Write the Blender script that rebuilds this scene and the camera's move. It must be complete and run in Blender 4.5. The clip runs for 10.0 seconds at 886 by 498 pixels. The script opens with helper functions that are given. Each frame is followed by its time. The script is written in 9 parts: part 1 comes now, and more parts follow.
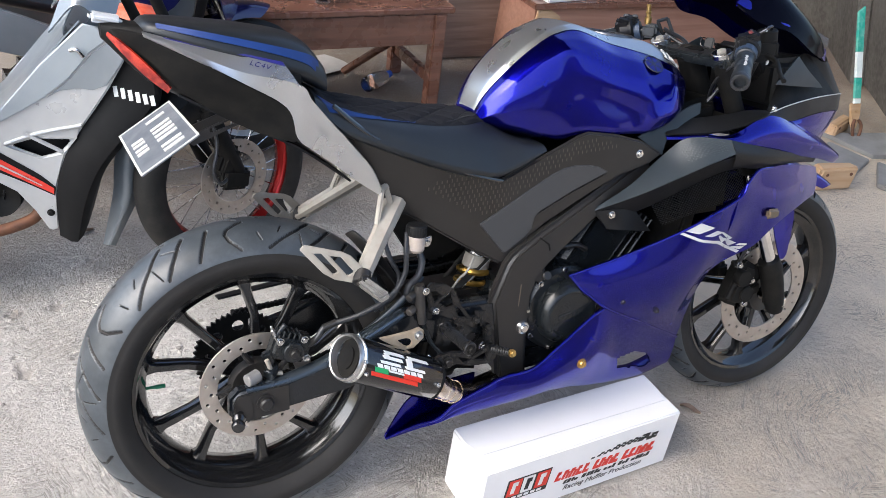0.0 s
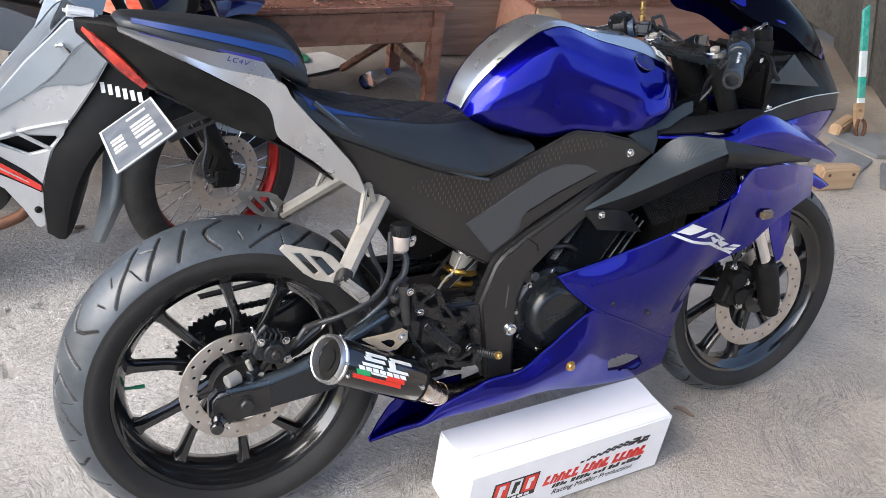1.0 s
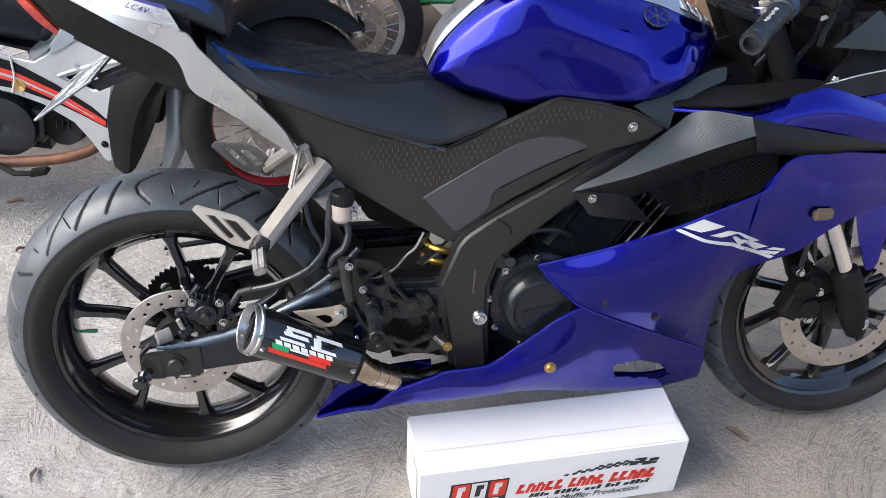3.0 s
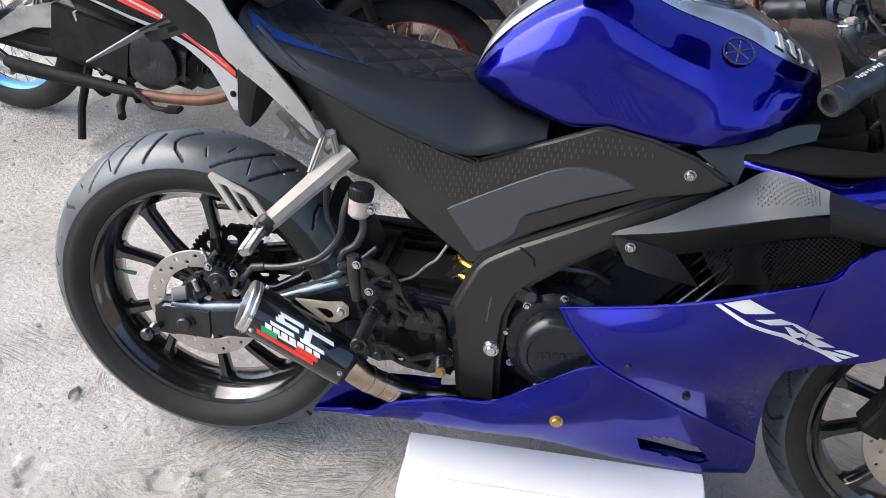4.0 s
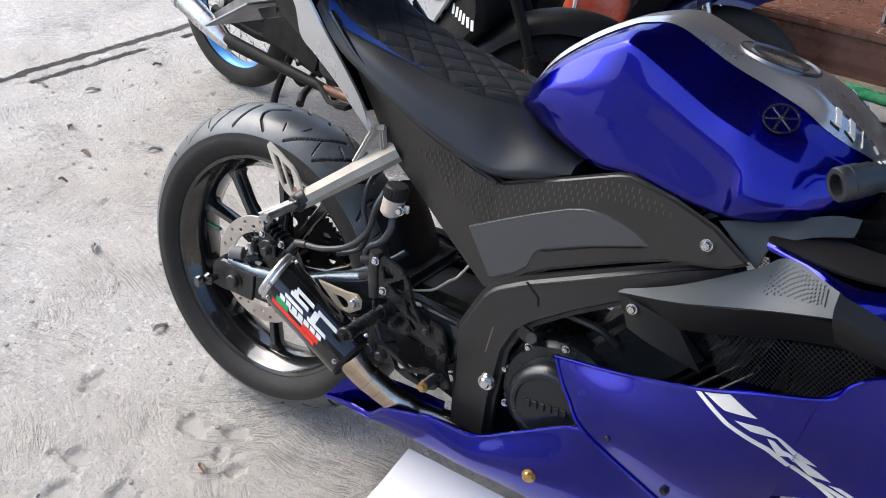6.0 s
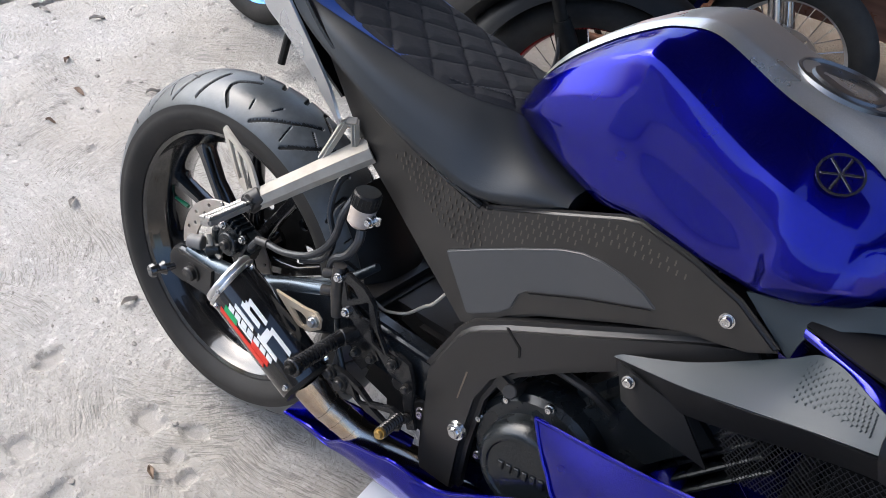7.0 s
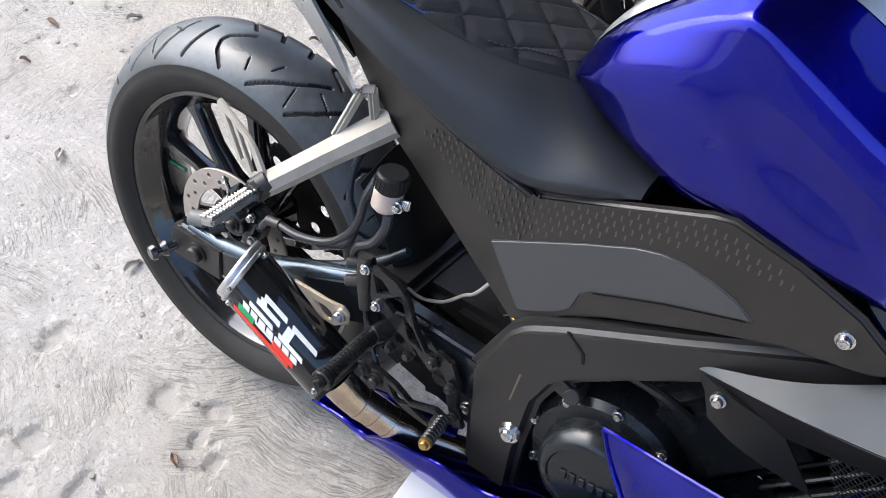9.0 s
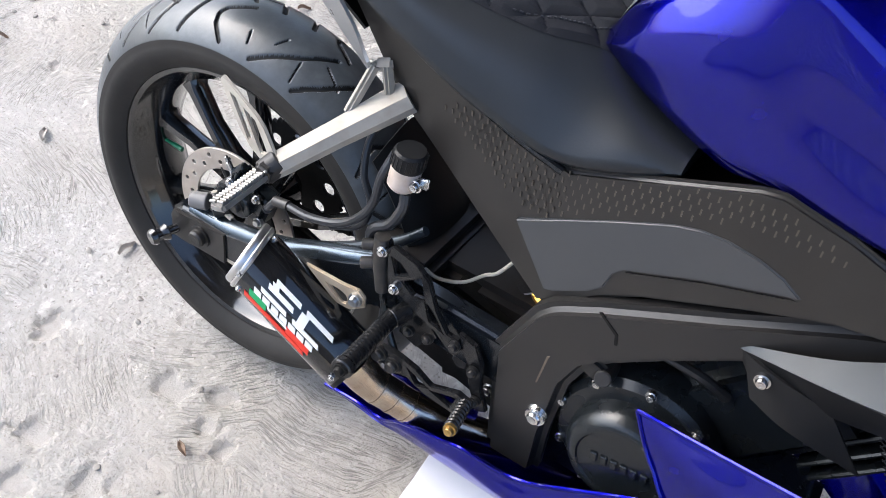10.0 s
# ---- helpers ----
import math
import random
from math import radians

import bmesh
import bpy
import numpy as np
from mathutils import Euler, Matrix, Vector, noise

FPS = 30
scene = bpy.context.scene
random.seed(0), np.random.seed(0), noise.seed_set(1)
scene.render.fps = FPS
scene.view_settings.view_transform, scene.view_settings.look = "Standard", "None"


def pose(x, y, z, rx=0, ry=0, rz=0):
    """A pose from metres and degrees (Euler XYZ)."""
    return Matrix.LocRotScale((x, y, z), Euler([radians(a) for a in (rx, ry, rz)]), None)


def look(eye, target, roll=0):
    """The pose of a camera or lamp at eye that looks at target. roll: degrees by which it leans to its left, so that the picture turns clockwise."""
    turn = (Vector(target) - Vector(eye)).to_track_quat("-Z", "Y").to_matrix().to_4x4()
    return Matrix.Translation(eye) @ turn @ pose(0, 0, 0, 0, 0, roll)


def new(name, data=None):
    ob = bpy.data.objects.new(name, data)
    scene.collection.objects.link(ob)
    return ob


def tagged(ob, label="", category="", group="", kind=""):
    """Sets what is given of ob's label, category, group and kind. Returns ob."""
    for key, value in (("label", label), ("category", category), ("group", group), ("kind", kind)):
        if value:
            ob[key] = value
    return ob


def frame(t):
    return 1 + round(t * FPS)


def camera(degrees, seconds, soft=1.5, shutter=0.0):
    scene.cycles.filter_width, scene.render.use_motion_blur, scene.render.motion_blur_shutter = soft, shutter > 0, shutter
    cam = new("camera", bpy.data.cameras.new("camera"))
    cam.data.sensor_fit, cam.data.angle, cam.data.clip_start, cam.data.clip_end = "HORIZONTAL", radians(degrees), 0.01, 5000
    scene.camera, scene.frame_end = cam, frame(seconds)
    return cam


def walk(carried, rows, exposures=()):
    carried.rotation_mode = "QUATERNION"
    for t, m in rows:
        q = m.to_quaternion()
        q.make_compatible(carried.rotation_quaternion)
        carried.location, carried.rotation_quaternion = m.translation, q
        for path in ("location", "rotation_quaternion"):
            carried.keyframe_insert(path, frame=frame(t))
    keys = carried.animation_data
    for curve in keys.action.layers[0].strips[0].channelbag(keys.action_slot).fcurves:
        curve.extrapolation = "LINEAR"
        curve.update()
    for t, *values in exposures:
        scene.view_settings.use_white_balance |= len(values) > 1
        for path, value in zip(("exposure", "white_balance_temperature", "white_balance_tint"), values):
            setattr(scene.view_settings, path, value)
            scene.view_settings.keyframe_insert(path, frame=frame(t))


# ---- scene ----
cam = camera(54.8, 10.0, 0.7)
PATH = [
    (0, (-0.3319, -1.2317, 1.4473), (0.55, 0.3009, 0.3467), 7.7),
    (0.5, (-0.3111, -1.2234, 1.441), (0.5604, 0.3082, 0.3311), 7.7),
    (1, (-0.2809, -1.2276, 1.44), (0.5833, 0.3103, 0.3342), 7.7),
    (1.5, (-0.1789, -1.2078, 1.4285), (0.4792, 0.4009, 0.2822), 6.1),
    (2, (0.046, -1.2224, 1.4379), (0.476, 0.4259, 0.2395), 3.6),
    (2.5, (0.1845, -1.2567, 1.4358), (0.4917, 0.3977, 0.2103), 1.3),
    (2.7, (0.2137, -1.2484, 1.4337), (0.5239, 0.3967, 0.1957), 1.6),
    (3.8, (0.577, -1.0964, 1.4275), (0.4333, 0.5071, 0.1062), 0.8),
    (4, (0.627, -1.0797, 1.4108), (0.3584, 0.5144, 0.0989), 1.8),
    (4.5, (0.855, -1.0381, 1.3942), (0.2626, 0.5633, 0.202), 2.8),
    (5, (0.9779, -1.037, 1.3973), (0.1762, 0.455, 0.1853), 1.1),
    (5.5, (1.0008, -1.0287, 1.3848), (0.1762, 0.4571, 0.1801), 3.1),
    (6, (0.9748, -0.9662, 1.3546), (0.1147, 0.4852, 0.1343), 3.6),
    (6.2, (0.9519, -0.909, 1.3473), (0.097, 0.5352, 0.1135), 4.7),
    (7.3, (0.9092, -0.6206, 1.3317), (-0.0071, 0.5685, -0.1114), 7.5),
    (7.5, (0.9196, -0.5779, 1.3307), (-0.0873, 0.5102, -0.1312), 6.7),
    (8, (0.8956, -0.5529, 1.3379), (-0.1404, 0.4602, -0.1583), 4.4),
    (8.5, (0.8009, -0.5633, 1.3275), (-0.0789, 0.5362, -0.2062), 3.7),
    (9, (0.754, -0.5529, 1.3182), (-0.0029, 0.5737, -0.2613), 2.4),
    (9.5, (0.7332, -0.5498, 1.3098), (-0.0081, 0.5435, -0.2988), 1.7),
    (10, (0.6947, -0.5477, 1.2963), (0.0148, 0.5539, -0.3342), 2.6),
]
walk(cam, [(t, look(eye, aim, roll)) for t, eye, aim, roll in PATH], [(0.0, 1.43, 6180, 9), (1.0, 1.46, 6160, 9), (2.5, 1.36, 6120, 9), (4.0, 1.49, 6120, 9), (6.0, 1.38, 6120, 9), (8.5, 1.59, 6050, 9), (10.0, 1.68, 6000, 9)])

# ---- world, sun and exposure ----
world = bpy.data.worlds.new("sky")
scene.world = world
world.use_nodes = True
sky = world.node_tree.nodes.new("ShaderNodeTexSky")
sky.sky_type = "NISHITA"
sky.sun_disc = False
sky.sun_elevation = radians(48)
sky.sun_rotation = radians(-95)
sky.air_density, sky.dust_density, sky.ozone_density = 1.0, 4.0, 1.0
back = world.node_tree.nodes["Background"]
back.inputs["Strength"].default_value = 0.15
world.node_tree.links.new(sky.outputs["Color"], back.inputs["Color"])

sun_data = bpy.data.lights.new("sun", "SUN")
sun_data.energy, sun_data.angle, sun_data.color = 1.1, radians(60), (1.0, 0.985, 0.96)
sun = new("sun", sun_data)
sun.matrix_world = look((-7, -1.6, 6), (0, 0, 0))

# ---- materials ----
def material(name, base, rough=0.5, metal=0.0, coat=0.0, stain=None, grain=None, bump=None, spread=0.06, ior=1.5):
    """A principled material; stain and grain: (scale, second colour, amount), bump: (scale, strength, metres)."""
    m = bpy.data.materials.new(name)
    m.use_nodes = True
    t = m.node_tree
    p = t.nodes["Principled BSDF"]
    p.inputs["Metallic"].default_value = metal
    p.inputs["Roughness"].default_value = rough
    p.inputs["IOR"].default_value = ior
    p.inputs["Coat Weight"].default_value = coat
    p.inputs["Coat Roughness"].default_value = 0.04
    where = t.nodes.new("ShaderNodeTexCoord").outputs["Object"]
    colour = None
    for layer in (stain, grain):
        if not layer:
            continue
        scale, second, amount = layer
        n = t.nodes.new("ShaderNodeTexNoise")
        n.inputs["Scale"].default_value, n.inputs["Detail"].default_value, n.inputs["Roughness"].default_value = scale, 6, 0.6
        t.links.new(where, n.inputs["Vector"])
        r = t.nodes.new("ShaderNodeMapRange")
        r.inputs["From Min"].default_value, r.inputs["From Max"].default_value = 0.4, 0.7
        r.inputs["To Max"].default_value = amount
        t.links.new(n.outputs["Fac"], r.inputs["Value"])
        x = t.nodes.new("ShaderNodeMix")
        x.data_type = "RGBA"
        t.links.new(r.outputs["Result"], x.inputs["Factor"])
        if colour:
            t.links.new(colour, x.inputs[6])
        else:
            x.inputs[6].default_value = (*base, 1)
        x.inputs[7].default_value = (*second, 1)
        colour = x.outputs[2]
    if colour:
        t.links.new(colour, p.inputs["Base Color"])
    else:
        p.inputs["Base Color"].default_value = (*base, 1)
    if spread:
        n = t.nodes.new("ShaderNodeTexNoise")
        n.inputs["Scale"].default_value, n.inputs["Detail"].default_value = 14, 5
        t.links.new(where, n.inputs["Vector"])
        r = t.nodes.new("ShaderNodeMapRange")
        r.inputs["From Min"].default_value, r.inputs["From Max"].default_value = 0.3, 0.7
        r.inputs["To Min"].default_value, r.inputs["To Max"].default_value = max(0.02, rough - spread), min(1, rough + spread)
        t.links.new(n.outputs["Fac"], r.inputs["Value"])
        t.links.new(r.outputs["Result"], p.inputs["Roughness"])
    if bump:
        n = t.nodes.new("ShaderNodeTexNoise")
        n.inputs["Scale"].default_value, n.inputs["Detail"].default_value = bump[0], 4
        t.links.new(where, n.inputs["Vector"])
        b = t.nodes.new("ShaderNodeBump")
        b.inputs["Strength"].default_value, b.inputs["Distance"].default_value = bump[1], bump[2]
        t.links.new(n.outputs["Fac"], b.inputs["Height"])
        t.links.new(b.outputs["Normal"], p.inputs["Normal"])
    return m


BLUE = material("blue_paint", (0.0045, 0.0040, 0.230), 0.25, 0.95, 1.0, grain=(900, (0.007, 0.007, 0.33), 0.5), spread=0.03)
BLUE.node_tree.nodes["Principled BSDF"].inputs["Coat IOR"].default_value = 1.40
BLUE.node_tree.nodes["Principled BSDF"].inputs["Specular Tint"].default_value = (0.06, 0.06, 0.8, 1)
DARK_CHROME = material("dark_chrome", (0.10, 0.10, 0.11), 0.25, 0.9)
SILVER = material("silver_paint", (0.54, 0.545, 0.55), 0.30, 0.9, 0.3, grain=(700, (0.62, 0.63, 0.64), 0.6))
NAVY = material("dark_blue_decal", (0.02, 0.02, 0.16), 0.35)
PLASTIC = material("matte_black_plastic", (0.0085, 0.0085, 0.009), 0.46, stain=(9, (0.014, 0.0135, 0.0135), 0.8), bump=(900, 0.12, 0.0008), ior=1.34)
PLASTIC_GREY = material("grey_plastic", (0.043, 0.045, 0.048), 0.34, stain=(8, (0.052, 0.053, 0.055), 0.6), bump=(900, 0.12, 0.0008))
WING_GREY = material("blue_grey_plastic", (0.022, 0.031, 0.038), 0.46, stain=(10, (0.016, 0.023, 0.029), 0.7), bump=(700, 0.1, 0.0008), ior=1.46)
FRAME_BLACK = material("satin_black_frame", (0.019, 0.0175, 0.0165), 0.42, 0.1, stain=(12, (0.021, 0.019, 0.018), 0.5), bump=(600, 0.1, 0.0006))
GLOSS = material("gloss_black", (0.006, 0.006, 0.0065), 0.16, 0.0, 0.6, stain=(20, (0.012, 0.012, 0.012), 0.6))
ENGINE = material("engine_black", (0.010, 0.0125, 0.0145), 0.27, 0.2, stain=(14, (0.03, 0.031, 0.032), 0.4), bump=(300, 0.15, 0.0008))
GRIME = material("grimy_black", (0.006, 0.006, 0.006), 0.6, stain=(25, (0.02, 0.018, 0.015), 0.6), bump=(200, 0.3, 0.001), ior=1.25)
RUBBER = material("tyre_rubber", (0.019, 0.0178, 0.0168), 0.60, stain=(6, (0.036, 0.0335, 0.031), 0.7), grain=(120, (0.022, 0.021, 0.020), 0.5), bump=(220, 0.15, 0.001), ior=1.3)
# dust plus reflected sky, both put into the colour as bluish tone and blotches
TREAD = material("dusty_sky_sheen_tread", (0.034, 0.040, 0.046), 0.34, stain=(9, (0.105, 0.118, 0.130), 0.75), grain=(90, (0.045, 0.05, 0.055), 0.6), bump=(260, 0.2, 0.001))
HOSE = material("hose_rubber", (0.022, 0.023, 0.026), 0.34)
DISC = material("brake_disc_steel", (0.50, 0.46, 0.42), 0.34, 0.85, stain=(30, (0.36, 0.29, 0.23), 0.55), bump=(400, 0.1, 0.0005))
ALUMINIUM = material("worn_aluminium", (0.36, 0.335, 0.29), 0.62, 0.22, stain=(22, (0.25, 0.215, 0.175), 0.7), bump=(300, 0.1, 0.0006))
STEEL = material("bright_steel", (0.62, 0.62, 0.62), 0.25, 1.0, stain=(30, (0.4, 0.38, 0.35), 0.6))
CHROME = material("chrome", (0.72, 0.72, 0.73), 0.10, 1.0)
HEAT = material("heat_tinted_steel", (0.52, 0.46, 0.39), 0.2, 1.0, stain=(24, (0.30, 0.20, 0.12), 0.7))
GOLD = material("gold_anodised", (0.55, 0.33, 0.07), 0.32, 0.9)
BRASS = material("brass", (0.55, 0.36, 0.12), 0.3, 0.9, stain=(40, (0.3, 0.2, 0.1), 0.5))
BEIGE_METAL = material("zinc_bracket", (0.55, 0.47, 0.36), 0.4, 0.55, stain=(30, (0.4, 0.3, 0.2), 0.6))
SEAT = material("black_vinyl", (0.014, 0.016, 0.0185), 0.38, stain=(8, (0.018, 0.0205, 0.024), 0.6), bump=(500, 0.2, 0.0006), ior=1.45)
QUILT = material("quilted_fabric", (0.010, 0.0105, 0.013), 0.8, grain=(1200, (0.024, 0.025, 0.03), 0.7), bump=(1400, 0.5, 0.0008), ior=1.25)
SEAT_BLUE = material("blue_vinyl", (0.003, 0.028, 0.155), 0.45, bump=(500, 0.2, 0.0006))
WHITE_DECAL = material("white_decal", (0.72, 0.72, 0.70), 0.4)
GREY_DECAL = material("pale_grey_decal", (0.58, 0.57, 0.54), 0.4)
GREEN_DECAL = material("green_decal", (0.02, 0.3, 0.1), 0.35)
RED_DECAL = material("red_decal", (0.62, 0.03, 0.015), 0.35)
BLACK_DECAL = material("black_ink", (0.015, 0.015, 0.015), 0.45)
CARD = material("white_cardboard", (0.78, 0.77, 0.76), 0.55, stain=(5, (0.70, 0.69, 0.68), 0.5), bump=(120, 0.08, 0.001))
# the bright orange spots are glints of the lens put into its colour
RED_LENS = material("red_lens", (0.20, 0.009, 0.006), 0.12, 0.0, 0.8, stain=(38, (0.80, 0.06, 0.02), 0.9))
AMBER = material("amber_reflector", (0.15, 0.105, 0.055), 0.4, 0.0, 0.2, stain=(90, (0.08, 0.055, 0.03), 0.8))
RESERVOIR = material("milky_plastic", (0.52, 0.46, 0.41), 0.3, stain=(30, (0.36, 0.26, 0.19), 0.7))

# ---- building tools ----
def finish(name, bm, mat, parent=None, label="", smooth=35):
    """Links a bmesh as one mesh object under its parent."""
    bmesh.ops.recalc_face_normals(bm, faces=bm.faces)
    me = bpy.data.meshes.new(name)
    bm.to_mesh(me)
    bm.free()
    return link(name, me, mat, parent, label, smooth)


def link(name, me, mat, parent=None, label="", smooth=35):
    for one in mat if isinstance(mat, (list, tuple)) else [mat]:
        me.materials.append(one)
    if smooth:
        me.shade_smooth()
        me.set_sharp_from_angle(angle=radians(smooth))
    ob = new(name, me)
    if parent:
        ob.parent = parent
    if label:
        ob["label"] = label
    return ob


def thing(name, label, category, m=None, group="", kind=""):
    ob = new(name)
    ob.empty_display_size = 0.05
    if m:
        ob.matrix_world = m
    return tagged(ob, label, category, group, kind)


def spline(points, n):
    """n points evenly along a smooth line through the given ones."""
    p = [Vector(q) for q in points]
    if len(p) < 3:
        return [p[0].lerp(p[-1], i / (n - 1)) for i in range(n)]
    p = [2 * p[0] - p[1]] + p + [2 * p[-1] - p[-2]]
    out = []
    spans = len(p) - 3
    for i in range(n):
        u = i / (n - 1) * spans
        k = min(int(u), spans - 1)
        t = u - k
        a, b, c, d = p[k : k + 4]
        out.append(0.5 * ((2 * b) + (c - a) * t + (2 * a - 5 * b + 4 * c - d) * t * t + (3 * b - a - 3 * c + d) * t**3))
    return out


def polyline(points, n):
    """n points along straight pieces."""
    p = [Vector(q) for q in points]
    spans = len(p) - 1
    out = []
    for i in range(n):
        u = i / (n - 1) * spans
        k = min(int(u), spans - 1)
        out.append(p[k].lerp(p[k + 1], u - k))
    return out


def inside(x, y, poly):
    hit = False
    for i in range(len(poly)):
        (ax, ay), (bx, by) = poly[i - 1], poly[i]
        if (ay > y) != (by > y) and x < (bx - ax) * (y - ay) / (by - ay) + ax:
            hit = not hit
    return hit


def sheet(bm, rows, n=24, m=8, thick=0.003, holes=(), soft=True, across=True):
    """A curved shell through rows of points, with thickness; holes: polygons in x and z."""
    lines = [(spline if soft else polyline)(r, n) for r in rows]
    grid = [(spline if across else polyline)([l[i] for l in lines], m) for i in range(n)]
    normals = []
    for i in range(n):
        line = []
        for j in range(m):
            du = grid[min(i + 1, n - 1)][j] - grid[max(i - 1, 0)][j]
            dv = grid[i][min(j + 1, m - 1)] - grid[i][max(j - 1, 0)]
            c = du.cross(dv)
            line.append(c.normalized() if c.length > 1e-12 else None)
        normals.append(line)
    good = next(c for line in normals for c in line if c)
    top = [[bm.verts.new(grid[i][j]) for j in range(m)] for i in range(n)]
    low = [[bm.verts.new(grid[i][j] - (normals[i][j] or good) * thick) for j in range(m)] for i in range(n)]
    keep = set()
    for i in range(n - 1):
        for j in range(m - 1):
            c = (grid[i][j] + grid[i + 1][j + 1]) / 2
            if not any(inside(c.x, c.z, h) for h in holes):
                keep.add((i, j))
    for i, j in keep:
        bm.faces.new((top[i][j], top[i + 1][j], top[i + 1][j + 1], top[i][j + 1]))
        bm.faces.new((low[i][j], low[i][j + 1], low[i + 1][j + 1], low[i + 1][j]))
        for (a, b), (p, q) in (((-1, 0), ((i, j), (i, j + 1))), ((1, 0), ((i + 1, j), (i + 1, j + 1))), ((0, -1), ((i, j), (i + 1, j))), ((0, 1), ((i, j + 1), (i + 1, j + 1)))):
            if (i + a, j + b) not in keep:
                bm.faces.new((top[p[0]][p[1]], top[q[0]][q[1]], low[q[0]][q[1]], low[p[0]][p[1]]))
    bmesh.ops.remove_doubles(bm, verts=bm.verts, dist=1e-6)
    bmesh.ops.dissolve_degenerate(bm, dist=1e-7, edges=bm.edges)
    loose = [v for v in bm.verts if not v.link_faces]
    bmesh.ops.delete(bm, geom=loose, context="VERTS")
    return bm


def loft(bm, rings, cap=True):
    """A skin over closed rings of equally many points."""
    made = [[bm.verts.new(p) for p in r] for r in rings]
    k = len(made[0])
    for a, b in zip(made, made[1:]):
        for i in range(k):
            bm.faces.new((a[i], a[(i + 1) % k], b[(i + 1) % k], b[i]))
    if cap:
        bm.faces.new(made[0])
        bm.faces.new(list(reversed(made[-1])))
    return bm


def slab(bm, outline, plane, thick, bevel=0.003, holes=(), segments=2):
    """A flat plate with an outline in x and z; plane(x, z) gives the y of its near face; it is thick in y."""
    loops = []
    for ring in (outline, *holes):
        vs = [bm.verts.new((x, plane(x, z) if callable(plane) else plane, z)) for x, z in ring]
        loops += [bm.edges.new((vs[i - 1], vs[i])) for i in range(len(vs))]
    made = bmesh.ops.triangle_fill(bm, use_beauty=True, use_dissolve=False, edges=loops)
    faces = [f for f in made["geom"] if isinstance(f, bmesh.types.BMFace)]
    out = bmesh.ops.extrude_face_region(bm, geom=faces)
    fresh = [v for v in out["geom"] if isinstance(v, bmesh.types.BMVert)]
    bmesh.ops.translate(bm, verts=fresh, vec=(0, thick, 0))
    if bevel:
        bmesh.ops.recalc_face_normals(bm, faces=bm.faces)
        sharp = [e for e in bm.edges if len(e.link_faces) == 2 and e.calc_face_angle(0) > radians(60)]
        bmesh.ops.bevel(bm, geom=sharp, offset=bevel, segments=segments, affect="EDGES", clamp_overlap=True)
    return bm


def disc_points(cx, cz, r, n=12, start=0.0):
    return [(cx + r * math.cos(start + 2 * math.pi * i / n), cz + r * math.sin(start + 2 * math.pi * i / n)) for i in range(n)]


def tube(bm, points, radius, n=10, steps=None, smooth=True):
    """A round tube along a line; radius: one number or one for each given point."""
    steps = steps or (len(points) if not smooth or len(points) < 3 else len(points) * 5)
    line = (spline if smooth else polyline)(points, steps)
    if isinstance(radius, (int, float)):
        radii = [radius] * steps
    else:
        radii = [q.x for q in polyline([(r, 0, 0) for r in radius], steps)]
    up = None
    rings = []
    for i, p in enumerate(line):
        d = (line[min(i + 1, steps - 1)] - line[max(i - 1, 0)]).normalized()
        if up is None:
            up = d.orthogonal().normalized()
        up = (up - d * up.dot(d)).normalized()
        side = d.cross(up)
        rings.append([p + radii[i] * (math.cos(a) * up + math.sin(a) * side) for a in (2 * math.pi * k / n for k in range(n))])
    return loft(bm, rings)


def rod(bm, a, b, r, r2=None, n=16, edge=0.0015):
    """A straight round bar with broken edges."""
    a, b = Vector(a), Vector(b)
    d = (b - a).normalized()
    r2 = r if r2 is None else r2
    edge = min(edge, r * 0.4, r2 * 0.4, (b - a).length * 0.3)
    return tube(bm, [a, a + d * edge, b - d * edge, b], [r - edge, r, r2, r2 - edge], n, 4, False)


def lathe(bm, profile, centre, n=64, axis="y", closed=True):
    """Turns (along, radius) points round an axis through the centre."""
    c = Vector(centre)
    rings = []
    for a in (2 * math.pi * k / n for k in range(n)):
        u, v = math.cos(a), math.sin(a)
        if axis == "y":
            rings.append([bm.verts.new(c + Vector((r * u, s, r * v))) for s, r in profile])
        else:
            rings.append([bm.verts.new(c + Vector((r * u, r * v, s))) for s, r in profile])
    k = len(profile)
    for i in range(n):
        p, q = rings[i], rings[(i + 1) % n]
        for j in range(k if closed else k - 1):
            bm.faces.new((p[j], p[(j + 1) % k], q[(j + 1) % k], q[j]))
    return bm


def block(bm, centre, size, turn=(0, 0, 0), bevel=0.004, segments=2, taper=1.0):
    """A box with rounded edges; taper shrinks its top."""
    made = bmesh.ops.create_cube(bm, size=1.0)["verts"]
    for v in made:
        k = taper if v.co.z > 0 else 1.0
        v.co = Vector((v.co.x * size[0] * k, v.co.y * size[1] * k, v.co.z * size[2]))
    edges = list({e for v in made for e in v.link_edges})
    done = set(made)
    if bevel:
        done |= {v for v in bmesh.ops.bevel(bm, geom=edges, offset=bevel, segments=segments, affect="EDGES")["verts"]}
    turned = pose(*centre, *turn)
    for v in done:
        if v.is_valid:
            v.co = turned @ v.co
    return bm


